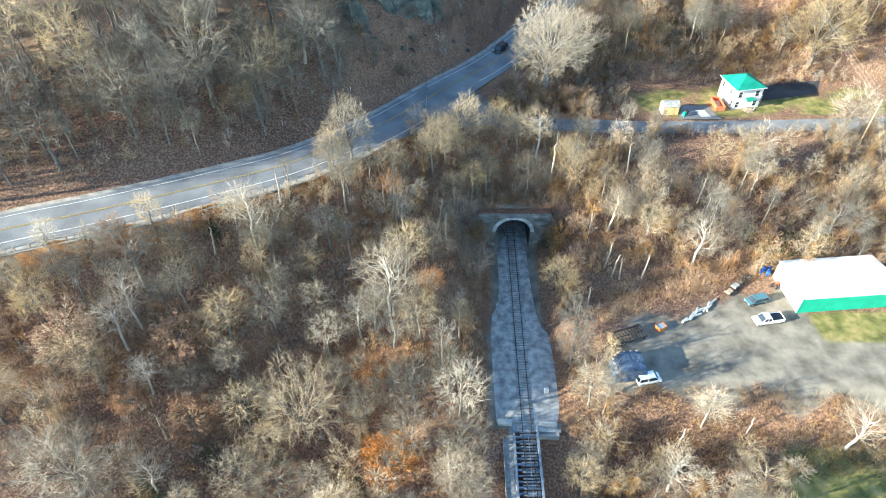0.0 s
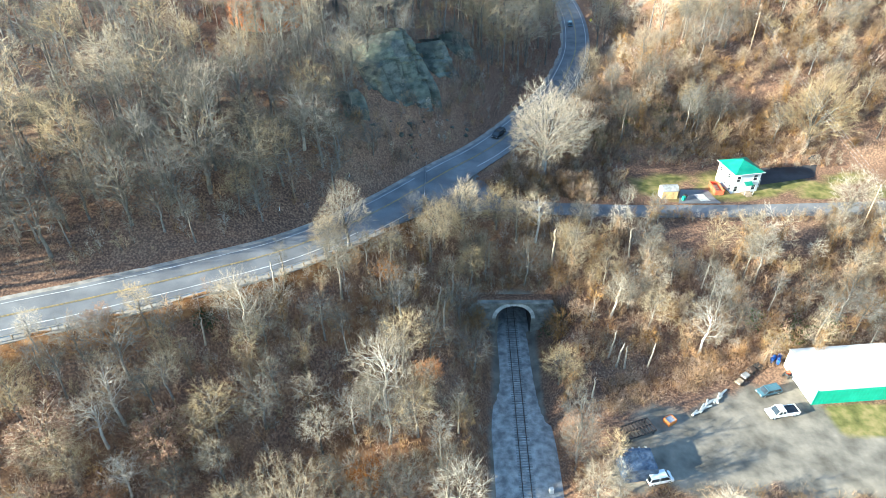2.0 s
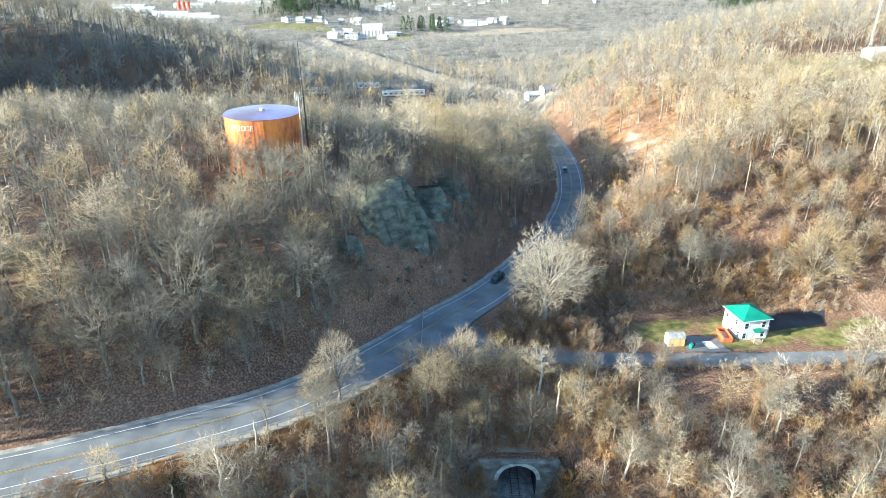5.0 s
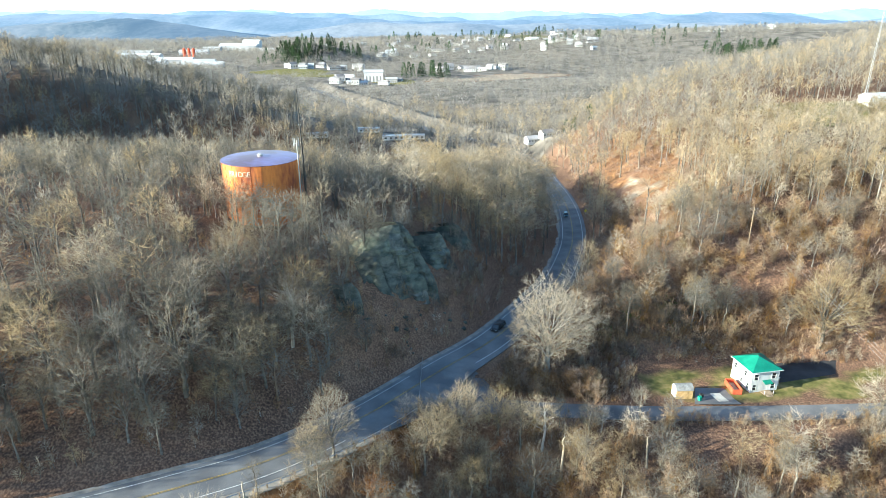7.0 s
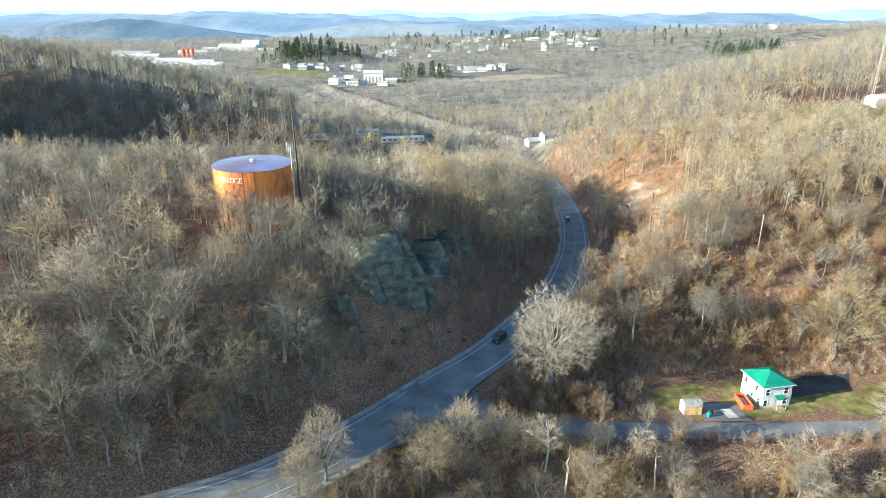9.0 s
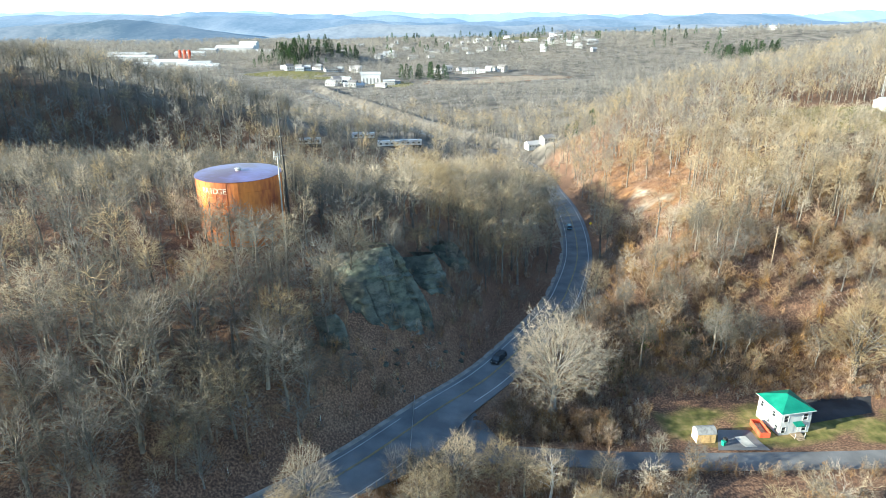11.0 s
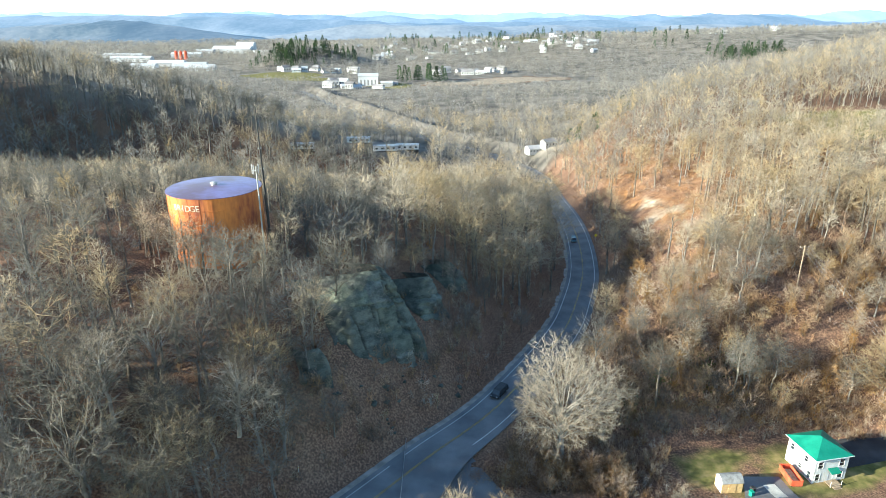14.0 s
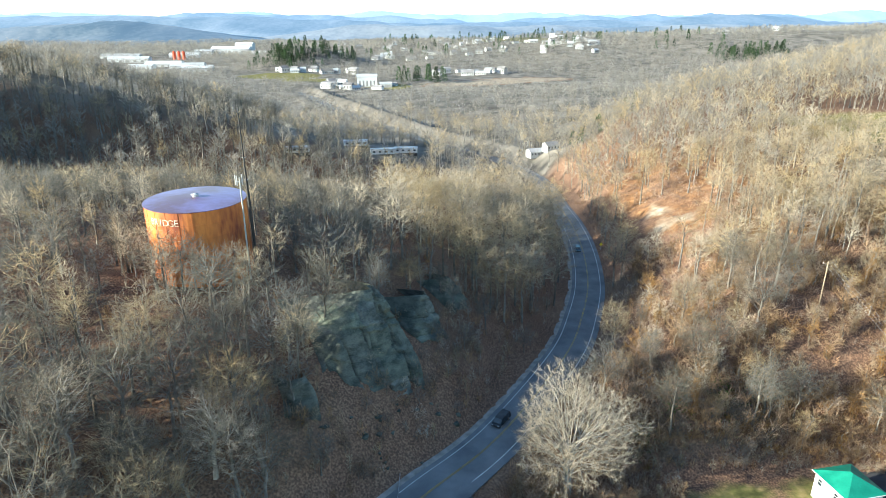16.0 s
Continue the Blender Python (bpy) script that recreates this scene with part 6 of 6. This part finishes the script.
for x, y, c, lab in ((57.6, 133.2, GREENWALL, "green wheeled rubbish bin by the drive"), (58.4, 134.3, BLACKSTEEL, "black wheeled rubbish bin by the drive")):
    ob = thing("rubbish_bin", pose(x, y, zat(x, y), 0, 0, 20), lab, "rubbish bin", "rubbish bins")
    part("tub", Shape().add([(-0.25, -0.3, 0.02), (0.25, -0.3, 0.02), (0.25, 0.3, 0.02), (-0.25, 0.3, 0.02), (-0.32, -0.38, 1.0), (0.32, -0.38, 1.0), (0.32, 0.38, 1.0), (-0.32, 0.38, 1.0)],
                            [(3, 2, 1, 0), (0, 1, 5, 4), (1, 2, 6, 5), (2, 3, 7, 6), (3, 0, 4, 7), (4, 5, 6, 7)]), c, ob)
    part("lid", Shape().box(-0.34, 0.34, -0.4, 0.42, 1.0, 1.07, bevel=0.02), c, ob)

# power line that crosses the lot
poles = ((84.0, 176.0, 11.0), (93.5, 121.0, 11.5), (89.0, 92.5, 10.0))
heads = []
for x, y, h in poles:
    ob = thing("utility_pole", pose(x, y, zat(x, y), 0, 0, 5), "weathered wooden utility pole with a crossarm", "utility pole", "utility poles")
    part("pole", Shape().tube((0, 0, -0.5), (0, 0, h), 0.16, 0.11, 8), WOOD, ob)
    part("crossarm", Shape().box(-1.1, 1.1, 0.12, 0.24, h - 0.7, h - 0.55), WOOD, ob)
    for s in (-0.95, 0.0, 0.95):
        part("insulator", Shape().tube((s, 0.18, h - 0.55), (s, 0.18, h - 0.35), 0.05, 0.03, 6), WHITEPAINT, ob)
    heads.append((x, y, zat(x, y) + h - 0.35))
for a, b in zip(heads[:-1], heads[1:]):
    for o in (-0.95, 0.0, 0.95):
        ob = thing("power_line", pose(0, 0, 0), "thin sagging overhead power line", "power line", "power lines")
        sh = Shape()
        pts = [Vector((a[0] + (b[0] - a[0]) * t + o, a[1] + (b[1] - a[1]) * t + 0.18, a[2] + (b[2] - a[2]) * t - 1.2 * 4 * t * (1 - t))) for t in np.linspace(0, 1, 13)]
        ring = ((0.014, 0), (0, 0.014), (-0.014, 0), (0, -0.014))
        sh.add([(p.x + a, p.y, p.z + c) for p in pts for a, c in ring], [(4 * i + k, 4 * i + (k + 1) % 4, 4 * i + 4 + (k + 1) % 4, 4 * i + 4 + k) for i in range(len(pts) - 1) for k in range(4)])
        part("wire", sh, GALV, ob)

FADED = mat("faded_lettering", (0.50, 0.30, 0.17), (0.72, 0.62, 0.52), 0.9, 0.8, 0.0, fine=5)
# ---- tank, mast and rock on the hill ----
tx, ty = TANK
TB = min(zat(tx + 10 * math.cos(a), ty + 10 * math.sin(a)) for a in np.linspace(0, 6.28, 12)) - 0.3
TOP = 59.3
tank = thing("water_tank", pose(tx, ty, 0), "large rusty orange steel tank with a faded purple-grey roof", "storage tank")
R, n = 10.1, 72
ring = [(R * math.cos(2 * math.pi * k / n), R * math.sin(2 * math.pi * k / n)) for k in range(n)]
part("shell", Shape().add([(x, y, z) for z in (TB, TOP) for x, y in ring], [(k, (k + 1) % n, n + (k + 1) % n, n + k) for k in range(n)]), RUST, tank, "rust-streaked orange steel plates")
roof = Shape().add([(x * s, y * s, z) for s, z in ((1.012, TOP - 0.12), (1.012, TOP), (0.5, TOP + 0.32), (0.06, TOP + 0.5)) for x, y in ring],
                   [(r * n + k, r * n + (k + 1) % n, (r + 1) * n + (k + 1) % n, (r + 1) * n + k) for r in range(3) for k in range(n)] + [tuple(range(3 * n, 4 * n))])
part("roof", roof, TANKROOF, tank, "shallow cone roof of purple-grey sheet")
part("roof_vent", Shape().tube((0, 0, TOP + 0.4), (0, 0, TOP + 0.95), 0.7, 0.6, 12).tube((0, 0, TOP + 0.95), (0, 0, TOP + 1.2), 0.9, 0.3, 12), FARGREY, tank, "pale mushroom vent at the centre")
for k in range(5):
    z = TB + (TOP - TB) * (k + 1) / 6
    part("plate_seam", Shape().add([(x * s, y * s, z + dz) for s, dz in ((1.0, -0.06), (1.006, -0.05), (1.006, 0.05), (1.0, 0.06)) for x, y in ring], [(r * n + q, r * n + (q + 1) % n, (r + 1) * n + (q + 1) % n, (r + 1) * n + q) for r in range(3) for q in range(n)]), RUST, tank)
for k in range(24):
    a = 2 * math.pi * k / 24
    part("vertical_seam", Shape().box(R - 0.02, R + 0.05, -0.07, 0.07, TB, TOP - 0.15), RUST, tank, m=pose(0, 0, 0, 0, 0, math.degrees(a)))
for k, letter in enumerate("BRIDGE"):
    a = 236 + 6.3 * k
    txt = bpy.data.curves.new("letter", "FONT")
    txt.body, txt.size, txt.extrude, txt.align_x = letter, 1.9, 0.02, "CENTER"
    txt.materials.append(FADED)
    glyph = new("letter", txt)
    glyph.parent = tank
    glyph.matrix_basis = pose((R + 0.06) * math.cos(radians(a)), (R + 0.06) * math.sin(radians(a)), TOP - 2.8, 90, 0, a + 90)
    glyph["label"] = "faded white painted letter"
mx, my = -35.4, 178.0
mz = zat(mx, my)
mast = thing("antenna_mast", pose(mx, my, mz, 0, -1.0, 0), "tall thin dark antenna mast beside the tank", "antenna mast")
part("lower_pole", Shape().tube((0, 0, -0.5), (0, 0, 64 - mz), 0.34, 0.26, 8), BLACKSTEEL, mast)
part("upper_whip", Shape().tube((0, 0, 64 - mz), (0, 0, 77.5 - mz), 0.2, 0.12, 6), BLACKSTEEL, mast)
for z in (64, 68.5):
    part("bracket", Shape().box(-0.35, 0.35, -0.1, 0.1, z - mz, z - mz + 0.2), GALV, mast)
pole2 = thing("antenna_pole", pose(-36.6, 176.4, zat(-36.6, 176.4)), "pale wooden pole carrying small panel antennas", "antenna pole")
pz = 65 - zat(-36.6, 176.4)
part("pole", Shape().tube((0, 0, -0.5), (0, 0, pz), 0.2, 0.15, 8), CONCRETE, pole2)
for x, y in ((-0.9, 0.0), (-0.4, -0.6), (0.4, 0.3)):
    part("antenna", Shape().box(x - 0.08, x + 0.08, y - 0.08, y + 0.08, pz - 1.6, pz + 0.5, bevel=0.02), FARGREY, pole2)
    part("arm", Shape().box(min(0, x), max(0, x), y - 0.04, y + 0.04, pz - 0.9, pz - 0.8), GALV, pole2)


def crag(label, x, y, turn, width, height, lean, seed, sink=1.0, peak=0.5, step=0.36):
    """A weathered rock face: thin uneven beds and upright joints that stand out or lie back, under a slanting broken top; peak: where along it the top is highest."""
    r = np.random.RandomState(seed)
    root = thing("rock_outcrop", pose(x, y, 0, 0, 0, turn), label, "rock outcrop", "rock outcrops")
    m = root.matrix_basis
    base = min(zat(*(m @ Vector((o * width, -0.5, 0))).xy) for o in (-0.35, 0, 0.35)) - sink
    nu, nv = int(width / step), int(height / step)
    U, V = np.meshgrid(np.linspace(-0.5, 0.5, nu) * width, np.linspace(0, 1, nv) * height)
    dip = V + 0.16 * U + 0.35 * waves(U, V, 9, seed)
    beds = np.sort(r.uniform(-0.2 * width, height + 0.2 * width, int((height + 0.4 * width) / 0.75)))
    bed = np.searchsorted(beds, dip.ravel()).reshape(dip.shape)
    shift = U + 0.12 * V + 0.5 * waves(U, V, 6, seed + 1)
    joints = np.sort(r.uniform(-width, width, int(width * 2 / 2.6)))
    joint = np.searchsorted(joints, shift.ravel()).reshape(dip.shape)
    bed_out, joint_out = r.uniform(-0.3, 0.34, len(beds) + 1), r.uniform(-0.8, 0.8, len(joints) + 1)
    block_out = r.uniform(-0.4, 0.4, (len(beds) + 1, len(joints) + 1))
    proud = bed_out[bed] + joint_out[joint] + block_out[bed // 2, joint] + 0.7 * waves(U, V, 11, seed + 2) + 0.09 * waves(U, V, 1.7, seed + 3)
    crack = np.zeros(U.shape, bool)
    crack[1:] |= (bed[1:] != bed[:-1]) & (r.uniform(size=len(beds) + 1) < 0.5)[bed[1:]]
    crack[:, 1:] |= joint[:, 1:] != joint[:, :-1]
    proud = proud - 0.45 * crack
    f = U / width + 0.5
    top = height * np.clip(np.where(f < peak, 0.34 + 0.66 * np.maximum(f / peak, 0) ** 0.8, 1 - 0.75 * np.maximum((f - peak) / (1 - peak), 0) ** 2.2), 0.05, 1) + 1.3 * waves(U, U * 0, 7, seed + 4)
    over = np.maximum(0, V - top)
    rim = smooth01(0, 1.6, np.minimum(U + width / 2, width / 2 - U))
    back = lean * V + 0.012 * U * U - proud * rim * smooth01(1.2, 0, over) + 2.6 * over + 3.5 * (1 - rim)
    Z = base + np.minimum(V, top + 0.25 * over) + 0.1 * waves(U, V, 2.3, seed + 5)
    i = (np.arange(nv - 1)[:, None] * nu + np.arange(nu - 1)[None]).ravel()
    quad = np.stack([i, i + 1, i + nu + 1, i + nu], 1)
    v = np.stack([U.ravel(), back.ravel(), Z.ravel()], 1)
    own = (joint * 100 + bed // 4).ravel()[i]
    for slab in np.unique(own):
        ids, local = np.unique(quad[own == slab], return_inverse=True)
        part("rock_slab", array_mesh("rock_slab", v[ids], local.reshape(-1, 4), ROCK), None, root)
    return root


crag("tall grey-green layered rock cliff above the highway", -6.2, 149.0, 41, 27.0, 23.0, 0.6, 1, peak=0.74)
crag("rounded greenish rock buttress beside the main cliff", 3.6, 169.8, 47, 11, 13, 0.54, 2, peak=0.45)
crag("mossy rock knob at the end of the cliff", 9.0, 186.2, 52, 9, 10, 0.54, 3)
crag("squared detached rock block at the foot of the hill", -19.2, 141.2, 33, 9.0, 8.5, 0.3, 4, peak=0.55)
r6 = np.random.RandomState(12)
chunk = []
for k in range(24):
    t = r6.uniform(0, 1)
    x, y = -12 + 16 * t + r6.normal() * 3.0, 141.5 + 15 * t + r6.normal() * 2.4
    z = zat(x, y)
    s = r6.uniform(0.3, 0.8)
    a = r6.normal(size=(8, 3)) * 0.18 + [(i, j, k2) for k2 in (-0.5, 0.5) for j in (-0.5, 0.5) for i in (-0.5, 0.5)]
    chunk.append((a * s * (1.3, 1, 0.7) + (x, y, z), np.array([(0, 1, 3, 2), (4, 6, 7, 5), (0, 4, 5, 1), (2, 3, 7, 6), (0, 2, 6, 4), (1, 5, 7, 3)])))
tagged(new("rock_debris", array_mesh("rock_debris", *join(*chunk), ROCK)), "broken grey rock debris below the cliff", "rocks", kind="stuff")

# ---- the valley beyond ----
def simple_house(w, d, h):
    body = Shape().box(-w / 2, w / 2, -d / 2, d / 2, -1.5, h)
    roof_ = Shape().prism([(-d / 2 - 0.4, h), (0, h + d * 0.3), (d / 2 + 0.4, h)], -w / 2 - 0.4, w / 2 + 0.4, pose(0, 0, 0, 0, 0, 90))
    panes = []
    for k in range(max(2, int(w / 3))):
        x = -w / 2 + (k + 0.5) * w / max(2, int(w / 3))
        panes.append(Shape().box(x - 0.6, x + 0.6, -d / 2 - 0.04, -d / 2 + 0.02, h * 0.4, h * 0.75).mesh("window"))
    return body.mesh("wall"), roof_.mesh("roof"), panes


HOUSES = [simple_house(12, 8, 4.5), simple_house(15, 9, 3.5), simple_house(10, 9, 6)]
WALLS = [FARGREY, WHITEPAINT, FARGREY]


def far_house(x, y, turn, k, label, big=1.0, roof_mat=None, group="houses in the valley", name="distant_house"):
    ob = thing(name, pose(x, y, zat(x, y), 0, 0, turn) @ Matrix.Scale(big, 4), label, "house", group)
    part("wall", HOUSES[k][0].copy(), WALLS[k], ob)
    part("roof", HOUSES[k][1].copy(), roof_mat or FARROOF, ob)
    for me in HOUSES[k][2]:
        part("window", me, GLASS, ob)


far_house(63.0, 447, 20, 1, "white house at the foot of the far slope", 0.75, None, "houses past the bend")
far_house(71.0, 442, 25, 0, "small brown house past the bend", 0.75, None, "houses past the bend")
for x, y, t in ((-47, 428, 5), (-31, 424, 8), (-76, 402, 12), (-18, 436, 3)):
    ob = thing("mobile_home", pose(x, y, zat(x, y), 0, 0, t), "long pale mobile home in the wooded hollow", "mobile home", "mobile homes")
    part("body", Shape().box(-7, 7, -2.1, 2.1, 0.5, 3.3, bevel=0.12), WHITEPAINT, ob)
    part("roof", Shape().box(-7.2, 7.2, -2.3, 2.3, 3.3, 3.55, bevel=0.08), WHITEROOF, ob)
    for k in range(4):
        part("window", Shape().box(-5.6 + 3.4 * k, -4.2 + 3.4 * k, -2.14, -2.09, 1.5, 2.5), GLASS, ob)
    part("skirt", Shape().box(-6.9, 6.9, -2.0, 2.0, -1.5, 0.5), BLACKSTEEL, ob)
rt = np.random.RandomState(77)
spots = [(rt.uniform(-150, -55), rt.uniform(885, 960)) for _ in range(16)] + [(rt.uniform(-270, -130), rt.uniform(1105, 1160)) for _ in range(12)] + [(rt.uniform(-20, 100), rt.uniform(1075, 1130)) for _ in range(12)] \
    + [(rt.uniform(-130, 340), rt.uniform(1330, 1820)) for _ in range(58)] + [(rt.uniform(380, 900), rt.uniform(1500, 2100)) for _ in range(26)] + [(rt.uniform(-330, -200), rt.uniform(1500, 1900)) for _ in range(12)]
for x, y in spots:
    if (x + 96) ** 2 + (y - 938) ** 2 > 900:
        far_house(x, y, rt.uniform(-40, 40), rt.randint(3), "small pale house among the trees of the valley town", rt.uniform(0.9, 1.35), WHITEROOF if rt.uniform() < 0.3 else None)
for x, y, w, d, h, t in ((-96, 938, 38, 24, 18, 5), (-70, 925, 22, 14, 8, 5), (-614, 1372, 110, 30, 10, 4), (-500, 1262, 90, 34, 9, 3), (-440, 1215, 80, 40, 9, 8), (-405, 1165, 70, 34, 9, 10), (-520, 1210, 60, 30, 8, 3), (-505, 1677, 130, 50, 16, 0), (-480, 1705, 60, 34, 30, 0), (-560, 1640, 60, 30, 9, 0), (-690, 1500, 120, 30, 9, 0), (-560, 1520, 90, 30, 9, 6), (-420, 1620, 60, 26, 9, 4)):
    ob = thing("industrial_building", pose(x, y, zat(x, y), 0, 0, t), "large pale industrial building in the valley", "industrial building", "industrial buildings")
    w, d, h = w * 0.7, d * 0.8, h * 0.7
    part("wall", Shape().box(-w / 2, w / 2, -d / 2, d / 2, -2, h), FARGREY, ob)
    part("roof", Shape().prism([(-d / 2 - 0.6, h), (0, h + d * 0.16), (d / 2 + 0.6, h)], -w / 2 - 0.6, w / 2 + 0.6, pose(0, 0, 0, 0, 0, 90)), FARGREY if h > 6 else WHITEROOF, ob)
    for k in range(5):
        part("bay_door", Shape().box(-w * 0.4 + w * 0.18 * k, -w * 0.4 + w * 0.18 * k + w * 0.08, -d / 2 - 0.08, -d / 2 + 0.02, 0.2, h * 0.6), GREYROOF, ob)
for dx in (-10, 0, 10):
    silo = thing("red_silo", pose(-545 + dx, 1447, zat(-545, 1447)), "tall red silo by the works", "silo", "red silos")
    part("drum", Shape().tube((0, 0, -2), (0, 0, 15), 3.4, 3.4, 14), REDPAINT, silo)
    part("cone_top", Shape().tube((0, 0, 15), (0, 0, 17.5), 3.4, 1.0, 14), REDPAINT, silo)
fs = thing("field_barn", pose(226, 352, zat(226, 352), 0, 0, 10), "small white barn beside the hilltop field", "barn")
part("wall", Shape().box(-6, 6, -4, 4, -1, 3.5), WHITEPAINT, fs)
part("roof", Shape().prism([(-4.4, 3.5), (0, 5.6), (4.4, 3.5)], -6.4, 6.4, pose(0, 0, 0, 0, 0, 90)), WHITEROOF, fs)
tower = thing("radio_tower", pose(221, 352, zat(221, 352)), "thin pale lattice radio tower on the hilltop", "radio tower")
for x, y in ((-0.5, -0.3), (0.5, -0.3), (0, 0.55)):
    part("leg", Shape().tube((x, y, -1), (x * 0.5, y * 0.5, 52), 0.09, 0.07, 5), GALV, tower)
for k in range(24):
    z = 1 + 2.1 * k
    s = 1 - 0.5 * z / 52
    part("brace", Shape().tube((-0.5 * s, -0.3 * s, z), (0.5 * s, -0.3 * s, z + 1.0), 0.05, 0.05, 4).tube((0.5 * s, -0.3 * s, z + 1.0), (0, 0.55 * s, z + 2.0), 0.05, 0.05, 4), GALV, tower)


def pines(name, label, spots, seed, tall=(10, 18)):
    """Conifers as tiers of drooping needle sprays round a stem."""
    r = np.random.RandomState(seed)
    ms, tint = [], []
    for x, y in spots:
        h = r.uniform(*tall)
        z = zat(x, y)
        k = 150
        t = r.uniform(0.08, 1, k)
        a = r.uniform(0, 6.28, k)
        rad = h * 0.24 * (1.05 - t) * r.uniform(0.3, 1, k)
        p = np.stack([x + rad * np.cos(a), y + rad * np.sin(a), z + h * t], 1)
        d = np.stack([np.cos(a), np.sin(a), r.uniform(-0.5, 0.3, k)], 1)
        ms.append(slivers(p, d, np.full(k, h * 0.1), np.full(k, h * 0.07), r))
        tint.append(np.full(3 * k, r.uniform()))
    v, f = join(*ms)
    return tagged(new(name, array_mesh(name, v, f, NEEDLE, np.concatenate(tint))), label, "evergreens", kind="stuff")


rp = np.random.RandomState(15)
pines("distant_evergreens", "dark green pines on the town hill", [(-265 + rp.normal() * 34, 1235 + rp.normal() * 30) for _ in range(80)] + [(rp.uniform(-230, -150), rp.uniform(1240, 1300)) for _ in range(24)]
      + [(rp.uniform(-60, 10), rp.uniform(960, 985)) for _ in range(14)] + [(rp.uniform(490, 620), rp.uniform(1205, 1270)) for _ in range(46)] + [(rp.uniform(-150, 600), rp.uniform(1350, 2300)) for _ in range(110)], 1, (14, 25))
pines("slope_evergreens", "small green cedars at the foot of the slope", [(84, 420), (88, 428), (80, 424), (92, 417), (95, 425), (118, 455), (122, 449), (-95, 300), (-88, 307), (-60, 292)], 2, (8, 13))


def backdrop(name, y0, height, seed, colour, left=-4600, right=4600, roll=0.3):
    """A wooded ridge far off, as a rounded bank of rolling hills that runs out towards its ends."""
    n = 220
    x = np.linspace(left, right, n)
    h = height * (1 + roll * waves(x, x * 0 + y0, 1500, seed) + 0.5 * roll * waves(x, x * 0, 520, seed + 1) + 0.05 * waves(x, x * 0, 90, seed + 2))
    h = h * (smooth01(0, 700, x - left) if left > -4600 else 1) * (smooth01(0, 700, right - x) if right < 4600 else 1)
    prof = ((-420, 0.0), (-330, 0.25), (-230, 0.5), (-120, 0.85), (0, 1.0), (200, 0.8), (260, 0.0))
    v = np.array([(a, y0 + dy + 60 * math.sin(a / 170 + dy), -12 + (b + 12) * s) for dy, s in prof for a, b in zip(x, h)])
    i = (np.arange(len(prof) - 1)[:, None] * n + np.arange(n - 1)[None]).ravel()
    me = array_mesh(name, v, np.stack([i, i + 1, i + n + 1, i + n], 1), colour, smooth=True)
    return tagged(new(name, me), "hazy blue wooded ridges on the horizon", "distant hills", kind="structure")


# Air haze painted into the ridges: a blue glow over their wooded colour.
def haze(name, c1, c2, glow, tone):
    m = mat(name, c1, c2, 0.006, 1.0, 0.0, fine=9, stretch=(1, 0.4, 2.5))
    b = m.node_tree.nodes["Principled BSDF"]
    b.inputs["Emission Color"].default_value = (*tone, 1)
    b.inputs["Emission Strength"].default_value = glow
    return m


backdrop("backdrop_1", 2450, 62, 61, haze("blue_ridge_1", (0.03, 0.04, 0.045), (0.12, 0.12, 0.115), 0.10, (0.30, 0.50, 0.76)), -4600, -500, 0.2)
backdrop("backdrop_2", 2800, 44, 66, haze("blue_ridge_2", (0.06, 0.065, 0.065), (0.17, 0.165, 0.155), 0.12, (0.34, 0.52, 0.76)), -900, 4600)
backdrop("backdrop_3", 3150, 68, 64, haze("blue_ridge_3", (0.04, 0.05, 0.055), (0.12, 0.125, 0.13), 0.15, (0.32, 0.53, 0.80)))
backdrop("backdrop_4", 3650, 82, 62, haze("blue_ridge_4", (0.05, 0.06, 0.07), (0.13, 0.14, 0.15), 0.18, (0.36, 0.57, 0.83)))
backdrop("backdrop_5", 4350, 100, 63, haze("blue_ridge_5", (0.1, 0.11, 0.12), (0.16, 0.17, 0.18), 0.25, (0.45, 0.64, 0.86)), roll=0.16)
